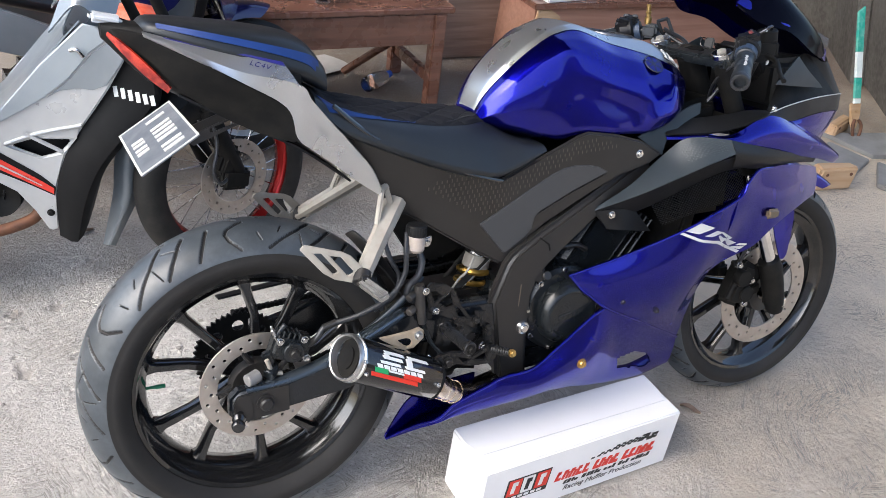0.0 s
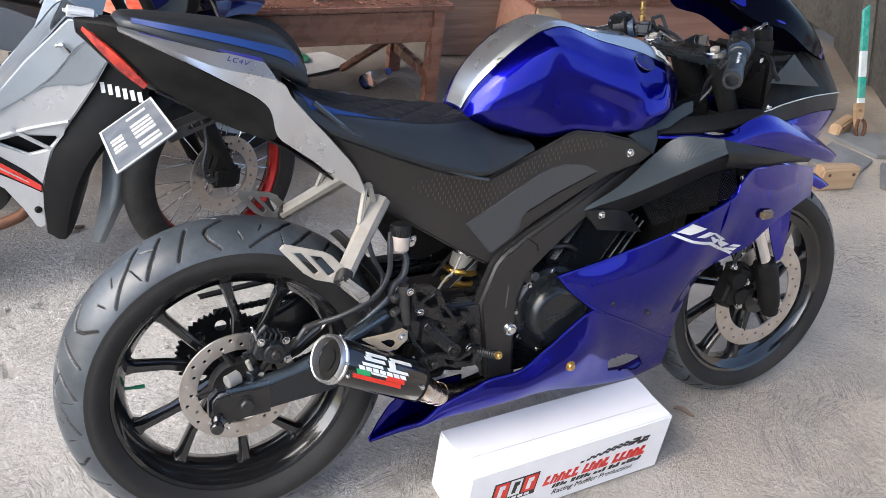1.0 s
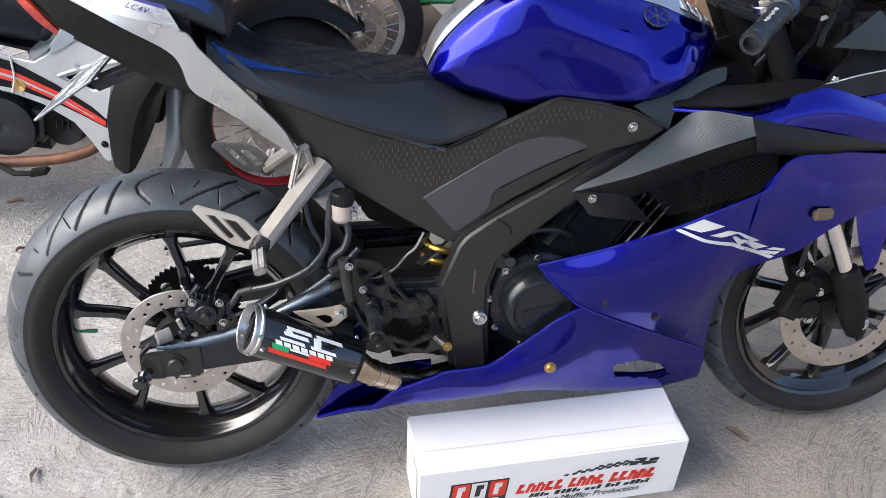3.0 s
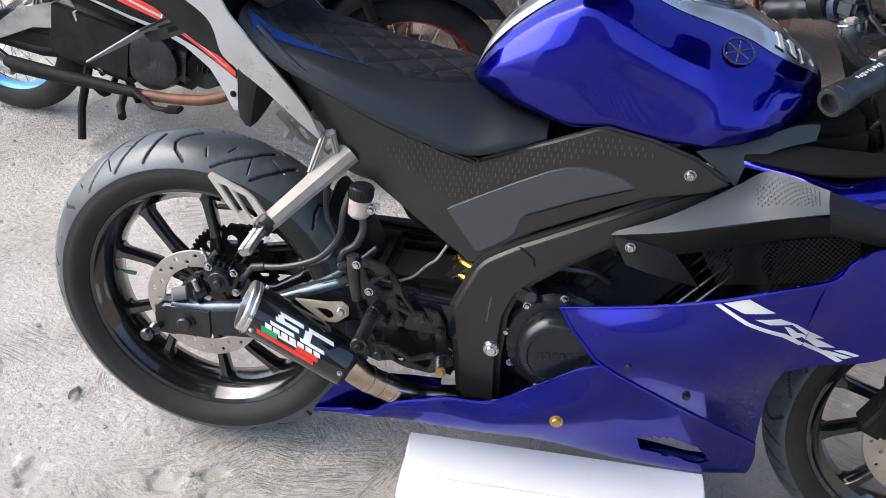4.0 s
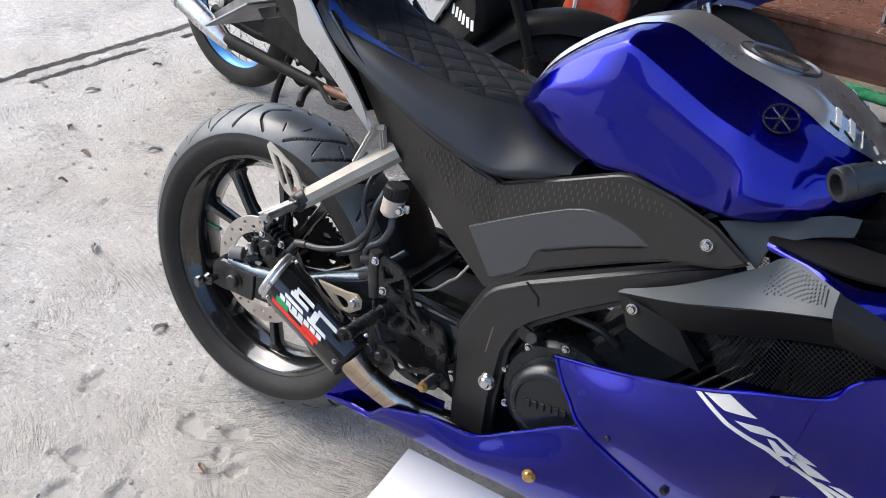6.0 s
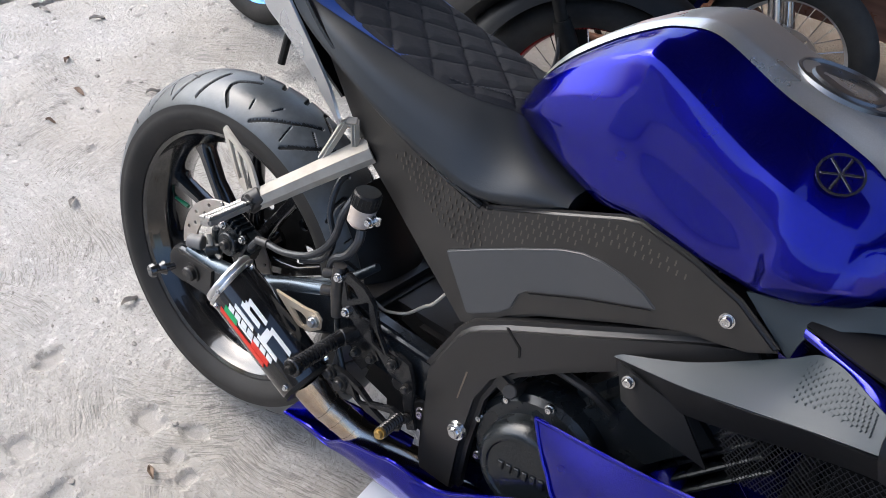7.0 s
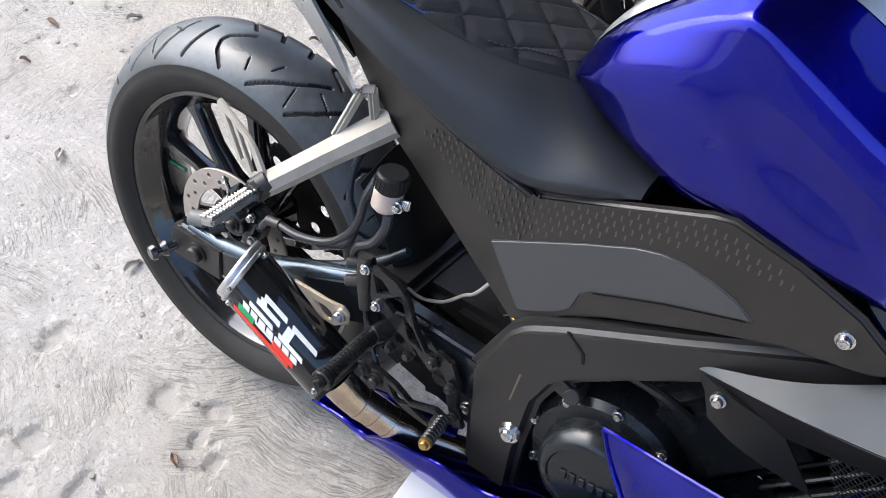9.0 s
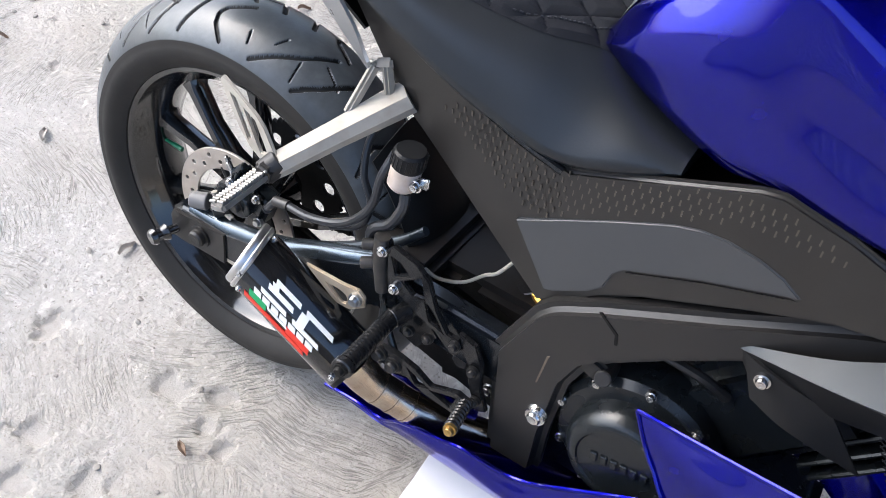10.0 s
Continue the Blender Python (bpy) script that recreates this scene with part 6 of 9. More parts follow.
    belly_low = [(0.243, -0.136, 0.173), (0.302, -0.145, 0.187), (0.348, -0.150, 0.194), (0.380, -0.152, 0.198), (0.415, -0.153, 0.200), (0.450, -0.154, 0.200), (0.480, -0.154, 0.200), (0.556, -0.150, 0.199), (0.620, -0.143, 0.196), (0.690, -0.134, 0.185), (0.750, -0.125, 0.172), (0.800, -0.115, 0.160), (0.860, -0.102, 0.147), (0.935, -0.088, 0.136), (1.012, -0.078, 0.142)]
    belly_under = [(0.245, -0.130, 0.172), (0.302, -0.10, 0.172), (0.348, -0.08, 0.175), (0.380, -0.075, 0.178), (0.415, -0.07, 0.18), (0.450, -0.065, 0.18), (0.480, -0.06, 0.18), (0.556, -0.055, 0.18), (0.620, -0.05, 0.178), (0.690, -0.05, 0.170), (0.750, -0.045, 0.158), (0.800, -0.04, 0.150), (0.860, -0.035, 0.14), (0.935, -0.03, 0.13), (1.012, -0.02, 0.138)]
    sheet(bm, [f(r) for r in (belly_top, belly_side, belly_low, belly_under)], 300, 70, 0.004 * s, holes=[HOLE])
    belly = finish("belly_pan", bm, BLUE, bike, "glossy blue belly pan with pointed tail and air cut-out", 40)
    bm = bmesh.new()
    sheet(bm, [f(r) for r in ([(0.238, -0.136, 0.180), (0.262, -0.134, 0.218), (0.292, -0.130, 0.250), (0.335, -0.122, 0.262), (0.400, -0.110, 0.262), (0.46, -0.10, 0.258)], [(0.242, -0.134, 0.177), (0.266, -0.132, 0.190), (0.300, -0.126, 0.200), (0.340, -0.118, 0.205), (0.400, -0.106, 0.205), (0.46, -0.098, 0.205)], [(0.246, -0.130, 0.173), (0.270, -0.122, 0.174), (0.300, -0.105, 0.175), (0.340, -0.09, 0.178), (0.400, -0.08, 0.182), (0.46, -0.075, 0.184)])], 30, 10, 0.004 * s)
    finish("inner_wall", bm, BLUE, belly, "blue inner wall of the exhaust scoop", 40)
    bm = bmesh.new()
    tube(bm, f([(0.238, -0.138, 0.178), (0.300, -0.150, 0.200), (0.346, -0.156, 0.207), (0.378, -0.166, 0.238), (0.415, -0.172, 0.257), (0.450, -0.177, 0.271), (0.480, -0.180, 0.283), (0.556, -0.180, 0.289), (0.620, -0.180, 0.329), (0.690, -0.180, 0.378), (0.725, -0.181, 0.394)]), 0.0032, 8, 70)
    finish("edge_lip", bm, BLUE, belly)
    bolt(belly, (0.667, s * 0.193, 0.281), (0, s, 0.1), 0.0085, BRASS, "gold_bolt", "gold dished bolt")

    # grey upper wing, black duct and mesh
    bm = bmesh.new()
    sheet(bm, [f(r) for r in ([(0.702, -0.132, 0.602), (0.786, -0.141, 0.648), (0.868, -0.140, 0.706), (0.905, -0.168, 0.745), (0.970, -0.222, 0.748)], [(0.703, -0.133, 0.599), (0.790, -0.168, 0.634), (0.860, -0.200, 0.671), (0.920, -0.222, 0.700), (0.973, -0.238, 0.722)])], 30, 6, 0.004 * s)
    upper = finish("upper_wing", bm, WING_GREY, bike, "satin blue-grey plastic wing panel with dashed texture")
    bm = bmesh.new()
    ups = spline(f([(0.786, -0.141, 0.648), (0.868, -0.140, 0.706), (0.905, -0.168, 0.745), (0.965, -0.220, 0.748)]), 40)
    dns = spline(f([(0.790, -0.168, 0.634), (0.860, -0.200, 0.671), (0.920, -0.222, 0.700), (0.968, -0.236, 0.724)]), 40)
    for i in range(20, 38):
        for q in range(1, 7):
            p = ups[i].lerp(dns[i], (q + 0.5 * (i % 2)) / 9.5)
            way = (ups[i + 1] - ups[i - 1]).normalized()
            nrm = way.cross(dns[i] - ups[i]).normalized() * (1 if s < 0 else -1)
            if nrm.y * s < 0:
                nrm = -nrm
            cross = nrm.cross(way)
            c = [bm.verts.new(p + way * a * 0.0020 + cross * b * 0.0013 + nrm * h) for h in (-0.001, 0.0003) for a, b in ((-1, -1), (1, -1), (1, 1), (-1, 1))]
            for v in ((4, 5, 6, 7), (0, 1, 5, 4), (1, 2, 6, 5), (2, 3, 7, 6), (3, 0, 4, 7)):
                bm.faces.new([c[w] for w in v])
    finish("dash_texture", bm, WING_GREY, upper, "fine raised dashes moulded in the plastic", 0)["kind"] = "stuff"
    bm = bmesh.new()
    sheet(bm, [f(r) for r in ([(0.970, -0.222, 0.747), (1.10, -0.216, 0.714), (1.22, -0.185, 0.683), (1.33, -0.142, 0.655)], [(0.973, -0.238, 0.722), (1.10, -0.222, 0.690), (1.22, -0.188, 0.672), (1.33, -0.140, 0.648)], [(0.985, -0.225, 0.690), (1.06, -0.215, 0.675), (1.20, -0.18, 0.662), (1.33, -0.135, 0.64)])], 24, 8, 0.004 * s)
    finish("wing_strip", bm, PLASTIC, upper)
    bm = bmesh.new()
    sheet(bm, [f(r) for r in ([(0.704, -0.132, 0.598), (0.79, -0.167, 0.632), (0.86, -0.199, 0.668), (0.92, -0.220, 0.697), (1.0, -0.232, 0.715), (1.08, -0.216, 0.69)], [(0.725, -0.136, 0.575), (0.80, -0.150, 0.590), (0.86, -0.165, 0.615), (0.92, -0.182, 0.645), (0.99, -0.198, 0.672), (1.06, -0.21, 0.678)])], 26, 6, 0.004 * s)
    sheet(bm, [f(r) for r in ([(0.712, -0.134, 0.598), (0.745, -0.152, 0.604), (0.80, -0.150, 0.595)], [(0.735, -0.146, 0.560), (0.775, -0.158, 0.556), (0.85, -0.150, 0.540)]) ], 10, 5, 0.004 * s)
    duct = finish("air_duct", bm, PLASTIC, bike, "matte black plastic air duct with wire mesh")
    bolt(duct, (0.737, s * 0.153, 0.594), (0, s, 0), 0.006, STEEL)
    bm = bmesh.new()
    c00, c10, c01, c11 = (Vector(q) for q in f([(0.835, -0.150, 0.608), (1.03, -0.204, 0.682), (0.872, -0.158, 0.552), (1.05, -0.205, 0.615)]))
    bil = lambda u, v: (c00.lerp(c10, u)).lerp(c01.lerp(c11, u), v)
    for k in range(-9, 30):
        for sgn in (1, -1):
            u0, u1 = k / 29, k / 29 + 0.32
            pts = [(u0, 0), (u1, 1)] if sgn > 0 else [(u1, 0), (u0, 1)]
            (a, va), (b, vb) = pts
            ts = [0.0, 1.0]
            if a != b:
                e0, e1 = (0 - a) / (b - a), (1 - a) / (b - a)
                ts = [max(0, min(e0, e1)), min(1, max(e0, e1))]
            if ts[1] - ts[0] < 0.05:
                continue
            ends = [bil(a + (b - a) * t, va + (vb - va) * t) for t in ts]
            tube(bm, ends, 0.0006, 4, 2, False)
    finish("wire_mesh", bm, material("mesh_wire_" + ("r" if s < 0 else "l"), (0.035, 0.035, 0.036), 0.4, 0.6), duct, "fine black diamond wire mesh")

    bm = bmesh.new()
    sheet(bm, [f(r) for r in ([(0.806, -0.126, 0.746), (0.872, -0.128, 0.772), (0.930, -0.130, 0.800), (0.962, -0.128, 0.806)], [(0.835, -0.130, 0.726), (0.874, -0.131, 0.752), (0.920, -0.132, 0.782), (0.962, -0.130, 0.796)], [(0.870, -0.133, 0.702), (0.878, -0.135, 0.738), (0.915, -0.135, 0.766), (0.961, -0.132, 0.784)])], 20, 8, 0.004 * s)
    finish("tank_filler_panel", bm, WING_GREY, bike, "blue-grey plastic panel under the tank")
    # upper blue cowl, its black cockpit trim and the nose side
    bm = bmesh.new()
    sheet(bm, [f(r) for r in ([(0.872, -0.136, 0.744), (0.935, -0.168, 0.748), (0.997, -0.199, 0.752), (1.089, -0.195, 0.782), (1.193, -0.176, 0.754), (1.311, -0.146, 0.708), (1.422, -0.106, 0.658), (1.485, -0.070, 0.632)], [(0.8725, -0.138, 0.740), (0.935, -0.176, 0.747), (0.993, -0.213, 0.748), (1.108, -0.214, 0.748), (1.212, -0.198, 0.719), (1.322, -0.168, 0.684), (1.430, -0.124, 0.643), (1.490, -0.074, 0.620)], [(0.873, -0.138, 0.736), (0.935, -0.180, 0.742), (0.985, -0.221, 0.738), (1.123, -0.206, 0.700), (1.225, -0.185, 0.678), (1.325, -0.152, 0.652), (1.430, -0.112, 0.621), (1.490, -0.070, 0.606)])], 60, 8, 0.004 * s)
    upper_cowl = finish("upper_cowl", bm, BLUE, bike, "glossy blue nose cowl side", 40)
    bm = bmesh.new()
    sheet(bm, [f(r) for r in ([(0.872, -0.134, 0.745), (0.96, -0.178, 0.751), (1.03, -0.196, 0.765), (1.089, -0.197, 0.781), (1.113, -0.178, 0.781)], [(0.885, -0.105, 0.765), (0.96, -0.125, 0.770), (1.03, -0.140, 0.775), (1.08, -0.150, 0.782), (1.113, -0.165, 0.783)])], 24, 6, 0.004 * s)
    finish("inner_cowl", bm, PLASTIC, upper_cowl, "black plastic cockpit trim")
    bm = bmesh.new()
    sheet(bm, [f(r) for r in ([(1.100, -0.178, 0.781), (1.184, -0.166, 0.791), (1.283, -0.146, 0.796), (1.410, -0.101, 0.787), (1.480, -0.055, 0.773), (1.520, -0.004, 0.757)], [(1.100, -0.190, 0.772), (1.193, -0.170, 0.757), (1.293, -0.149, 0.762), (1.406, -0.108, 0.752), (1.478, -0.058, 0.736), (1.524, -0.004, 0.720)])], 40, 4, 0.004 * s)
    finish("nose_rim", bm, PLASTIC, upper_cowl, "black rim strip of the nose")
    bm = bmesh.new()
    sheet(bm, [f(r) for r in ([(1.105, -0.188, 0.770), (1.193, -0.169, 0.755), (1.293, -0.148, 0.760), (1.406, -0.107, 0.750), (1.478, -0.057, 0.734), (1.524, -0.003, 0.718)], [(1.110, -0.190, 0.766), (1.200, -0.172, 0.744), (1.302, -0.145, 0.715), (1.385, -0.106, 0.700), (1.450, -0.055, 0.688), (1.490, -0.003, 0.678)], [(1.300, -0.135, 0.670), (1.325, -0.120, 0.660), (1.360, -0.100, 0.650), (1.392, -0.075, 0.642), (1.420, -0.040, 0.636), (1.440, -0.003, 0.632)])], 40, 10, 0.004 * s)
    finish("nose_side", bm, BLUE, upper_cowl, "blue nose side", 40)
    bm = bmesh.new()
    sheet(bm, [f(r) for r in ([(1.190, -0.115, 0.822), (1.267, -0.092, 0.878), (1.300, -0.090, 0.885), (1.360, -0.085, 0.848), (1.420, -0.072, 0.800)], [(1.110, -0.172, 0.782), (1.184, -0.160, 0.790), (1.283, -0.140, 0.795), (1.390, -0.102, 0.788), (1.450, -0.070, 0.780)])], 24, 6, 0.004 * s)
    finish("cockpit_panel", bm, GRIME, upper_cowl, "matte black panel inside the nose")
    bm = bmesh.new()
    sheet(bm, [f(r) for r in ([(1.113, -0.182, 0.8445), (1.157, -0.168, 0.870), (1.2007, -0.153, 0.895)], [(1.212, -0.160, 0.830), (1.232, -0.154, 0.846), (1.246, -0.148, 0.860)], [(1.312, -0.1375, 0.816), (1.302, -0.139, 0.824), (1.294, -0.140, 0.830)])], 12, 8, 0.003 * s)
    finish("inner_panel", bm, WING_GREY, upper_cowl, "blue-grey triangular panel inside the nose")
    bm = bmesh.new()
    tube(bm, f([(1.087, -0.178, 0.7790), (1.130, -0.176, 0.7850), (1.184, -0.167, 0.7925), (1.283, -0.147, 0.7975), (1.410, -0.102, 0.7885), (1.480, -0.056, 0.7745), (1.520, -0.005, 0.7585)]), 0.0013, 6, 50)
    finish("rim_edge", bm, GREY_DECAL, upper_cowl, "thin pale edge of the rim")
    bolt(upper_cowl, (1.135, s * 0.168, 0.787), (0, s * 0.3, 1), 0.006, STEEL)

# decals that lie on the curved fairing: dropped onto its skin
def skin_y(ob, x, z, s):
    hit, place, normal, _ = ob.ray_cast(Vector((x, s * 0.6, z)), Vector((0, -s, 0)))
    return (place.y, hit) if hit else (s * 0.23, False)


bpy.context.view_layer.update()
for bm, rows, s, side in DECALS:
    vs = []
    for l, r in rows:
        line = []
        for k in range(7):
            p = l.lerp(r, k / 6)
            y, _ = skin_y(side, p.x, p.z, s)
            line.append((bm.verts.new((p.x, y + s * 0.0010, p.z)), bm.verts.new((p.x, y - s * 0.0008, p.z))))
        vs.append(line)
    for a, b in zip(vs, vs[1:]):
        for k in range(6):
            bm.faces.new((a[k][0], a[k + 1][0], b[k + 1][0], b[k][0]))
            bm.faces.new((a[k][1], b[k][1], b[k + 1][1], a[k + 1][1]))
    for a in (vs[0], vs[-1]):
        for k in range(6):
            bm.faces.new((a[k][0], a[k][1], a[k + 1][1], a[k + 1][0]))
    for k in (0, 6):
        for a, b in zip(vs, vs[1:]):
            bm.faces.new((a[k][0], b[k][0], b[k][1], a[k][1]))
    finish("graphic_bar", bm, GREY_DECAL, side)

# windscreen
bm = bmesh.new()
edge = [(1.360, -0.092, 0.864), (1.275, -0.122, 0.895), (1.187, -0.129, 0.943), (1.100, -0.125, 0.965), (1.050, -0.105, 1.000)]
mid = [(1.406, -0.058, 0.862), (1.343, -0.082, 0.918), (1.261, -0.092, 0.975), (1.175, -0.090, 1.022), (1.075, -0.070, 1.048)]
ridge = [(1.437, 0, 0.858), (1.371, 0, 0.925), (1.298, 0, 0.986), (1.207, 0, 1.042), (1.100, 0, 1.075)]
sheet(bm, [edge, mid, ridge, mirrored(mid), mirrored(edge)], 30, 20, -0.004)
screen = finish("windscreen", bm, material("dark_blue_screen", (0.002, 0.002, 0.006), 0.10, 0.0, 0.0, ior=1.09), bike, "dark smoked windscreen with blue edges", 50)
for s in (-1, 1):
    bm = bmesh.new()
    inner = [(x, s * (abs(y) - 0.001), z + 0.001) for x, y, z in edge]
    outer = [(x + 0.012, s * (abs(y) - 0.014), z + 0.026) for x, y, z in edge]
    sheet(bm, [inner, outer], 30, 4, 0.006 * s)
    finish("screen_edge", bm, BLUE, screen, "blue painted screen edge", 50)
    bm = bmesh.new()
    sheet(bm, [[(1.437, s * 0.004, 0.858), (1.406, s * 0.058, 0.862), (1.360, s * 0.092, 0.864), (1.300, s * 0.090, 0.886)], [(1.520, s * 0.004, 0.757), (1.480, s * 0.055, 0.773), (1.438, s * 0.080, 0.782), (1.390, s * 0.098, 0.788)]], 16, 6, -0.004 * s)
    finish("nose_top", bm, PLASTIC, screen, "black nose panel under the screen")
bm = bmesh.new()
block(bm, (1.195, 0, 0.862), (0.06, 0.15, 0.07), (0, -35, 0), 0.015, 3)
block(bm, (1.24, 0, 0.82), (0.10, 0.22, 0.12), (0, 0, 0), 0.02, 3)
dash = finish("dashboard", bm, PLASTIC, bike, "black instrument cluster housing")
bm = bmesh.new()
block(bm, (1.169, 0, 0.876), (0.004, 0.12, 0.050), (0, -35, 0), 0.002, 1)
finish("display", bm, GLOSS, dash)

# forks, clamps, bars
bm = bmesh.new()
slab(bm, [(0.985, -0.125), (1.035, -0.130), (1.065, -0.06), (1.075, 0), (1.065, 0.06), (1.035, 0.130), (0.985, 0.125), (0.97, 0.05), (0.97, -0.05)], 0, 0.022, 0.006, [disc_points(1.02, 0, 0.012, 16)])
bm.transform(Matrix.Translation((0.03, 0, 0.872)) @ Matrix.Rotation(radians(90), 4, "X"))
clamp = finish("top_clamp", bm, ENGINE, bike, "black cast upper fork clamp")
bm = bmesh.new()
lathe(bm, [(0.0, 0.0), (0.012, 0.0), (0.014, 0.012), (0.010, 0.018), (0.0, 0.019)], (1.045, 0, 0.876), 28, "z", False)
finish("stem_nut", bm, CHROME, clamp, "chrome steering stem nut")
bm = bmesh.new()
lathe(bm, [(0.0, 0.0), (0.016, 0.0), (0.018, 0.016), (0.0, 0.018)], (1.085, 0.0, 0.876), 24, "z", False)
lock = finish("ignition_lock", bm, GRIME, clamp, "black ignition lock")
bm = bmesh.new()
block(bm, (1.085, 0.0, 0.905), (0.005, 0.022, 0.026), (0, 20, 25), 0.003, 2)
rod(bm, (1.085, 0, 0.893), (1.085, 0, 0.899), 0.006)
finish("key", bm, PLASTIC, lock, "black key left in the ignition")
bm = bmesh.new()
tube(bm, [(1.088, 0.004, 0.914), (1.074, 0.012, 0.916), (1.066, 0.006, 0.902), (1.076, -0.002, 0.897)], 0.0010, 6, 16)
finish("key_ring", bm, DARK_CHROME, lock, "thin steel key ring")
for s in (-1, 1):
    top_p, low_p = Vector((1.034, s * 0.100, 0.890)), Vector((1.283, s * 0.112, 0.366))
    bm = bmesh.new()
    rod(bm, top_p, low_p, 0.0165, n=28)
    leg = finish("fork_tube", bm, CHROME, bike, "chrome front fork tube")
    bm = bmesh.new()
    rod(bm, top_p - Vector((0.0, 0, 0.004)), top_p + Vector((-0.006, 0, 0.014)), 0.0225, n=24)
    cap_ = finish("fork_cap", bm, STEEL, leg, "bright fork cap")
    bm = bmesh.new()
    rod(bm, top_p + Vector((-0.006, 0, 0.013)), top_p + Vector((-0.008, 0, 0.019)), 0.0105, n=6)
    finish("adjuster", bm, ALUMINIUM, cap_)
    bm = bmesh.new()
    rod(bm, top_p - Vector((0, 0, 0.006)), top_p.lerp(low_p, 0.50), 0.0212, n=24)
    finish("fork_shroud", bm, GRIME, leg, "black upper fork sleeve")
    bm = bmesh.new()
    tube(bm, [(1.272, s * 0.110, 0.388), (1.283, s * 0.112, 0.366), (1.318, s * 0.110, 0.268), (1.328, s * 0.108, 0.242)], [0.026, 0.0285, 0.026, 0.020], 24, 4, False)
    block(bm, (1.325, s * 0.100, 0.272), (0.05, 0.045, 0.05), (0, 0, 0), 0.012, 3)
    slider = finish("fork_slider", bm, GRIME, leg, "black lower fork slider")
    bolt(slider, (1.324, s * 0.122, 0.272), (0, s, 0), 0.013, STEEL, "axle_bolt")
    g0, g1 = Vector((1.020, s * 0.176, 0.911)), Vector((0.920, s * 0.268 if s < 0 else 0.290, 0.871))
    bm = bmesh.new()
    tube(bm, [Vector((1.027, s * 0.085, 0.872)), Vector((1.045, s * 0.13, 0.900)), Vector((1.030, s * 0.165, 0.913)), g0.lerp(g1, 0.65)], [0.014, 0.013, 0.0115, 0.0115], 14, 30)
    bar = finish("clip_on_bar", bm, ENGINE, bike, "black clip-on handlebar")
    bm = bmesh.new()
    gw = (g1 - g0).normalized()
    prof = [0.0, 0.004, 0.018, 0.020, 0.03, 0.032, 0.05, 0.052, 0.07, 0.072, 0.09, 0.092, 0.104, 0.106, 0.118, 0.119]
    rad = [0.019, 0.021, 0.021, 0.0178, 0.0178, 0.0166, 0.0166, 0.0178, 0.0178, 0.0166, 0.0166, 0.0178, 0.0178, 0.019, 0.019, 0.0175]
    tube(bm, [g0 + gw * q for q in prof], rad, 24, len(prof), False)
    finish("grip", bm, material("grip_rubber_" + ("r" if s < 0 else "l"), (0.018, 0.022, 0.026), 0.45), bar, "dark ribbed rubber grip")
    bm = bmesh.new()
    for k, (a, b) in enumerate(((0.042, 0.0450), (0.0475, 0.0490), (0.052, 0.0560), (0.0585, 0.0610), (0.0635, 0.0650), (0.068, 0.0715), (0.074, 0.0765), (0.079, 0.0820), (0.0845, 0.0865))):
        patch_on_tube(bm, g0, gw, (-0.3, s * 0.5, 1), 0.0180, a, b, -14 + 3 * (k % 3), 7 - 4 * (k % 2), 0.0004)
    finish("grip_marks", bm, GREY_DECAL, bar)
    bm = bmesh.new()
    tube(bm, [g0 - gw * 0.010, g0 + gw * 0.012], [0.0225, 0.0215], 24, 2, False)
    finish("throttle_collar", bm, material("blue_grey_rubber_" + ("r" if s < 0 else "l"), (0.035, 0.055, 0.095), 0.5), bar, "blue-grey collar of the grip")
    bm = bmesh.new()
    lathe(bm, [(0.0, 0.0122), (0.0, 0.0175), (0.002, 0.0190), (0.011, 0.0190), (0.0135, 0.0175), (0.0135, 0.0122)], (0, 0, 0), 32, "z")
    bm.transform(Matrix.Translation(g0 + gw * 0.117) @ gw.to_track_quat("Z", "X").to_matrix().to_4x4())
    finish("bar_end", bm, HOSE, bar, "hollow rubber end of the grip")
    # switch housing: a clamped drum round the bar with a raised key pad
    sw = Vector((1.036, -0.162, 0.920)) if s < 0 else Vector((1.003, 0.190, 0.912))
    bm = bmesh.new()
    rod(bm, sw - gw * 0.017, sw + gw * 0.017, 0.0265, n=24, edge=0.004)
    block(bm, sw + Vector((0.006, 0, 0.022)), (0.032, 0.038, 0.020), (10, -15, s * 42), 0.005, 2)
    block(bm, sw + Vector((-0.016, 0, 0.012)), (0.024, 0.034, 0.034), (10, -15, s * 42), 0.006, 2)
    switch = finish("switch_housing", bm, PLASTIC, bar, "black handlebar switch housing")
    for dx, dy, dz, mat in ((-0.004, 0.006, 0.034, material("dull_red_plastic", (0.16, 0.02, 0.02), 0.5) if s < 0 else PLASTIC_GREY), (0.012, -0.008, 0.034, PLASTIC_GREY), (-0.028, 0.004, 0.016, PLASTIC_GREY)):
        bm = bmesh.new()
        block(bm, sw + Vector((dx, s * dy, dz)), (0.010, 0.013, 0.006), (0, 0, s * 42), 0.002, 2)
        finish("switch_button", bm, mat, switch)
    bm = bmesh.new()
    tube(bm, [(1.095, s * 0.150, 0.905), (1.098, s * 0.185, 0.895), (1.055, s * 0.240, 0.882), (1.030, s * 0.275, 0.874)], [0.006, 0.0055, 0.0045, 0.005], 10)
    block(bm, (1.088, s * 0.145, 0.900), (0.036, 0.030, 0.024), (0, 0, s * 40), 0.006)
    finish("lever", bm, GRIME, bar, "black hand lever")
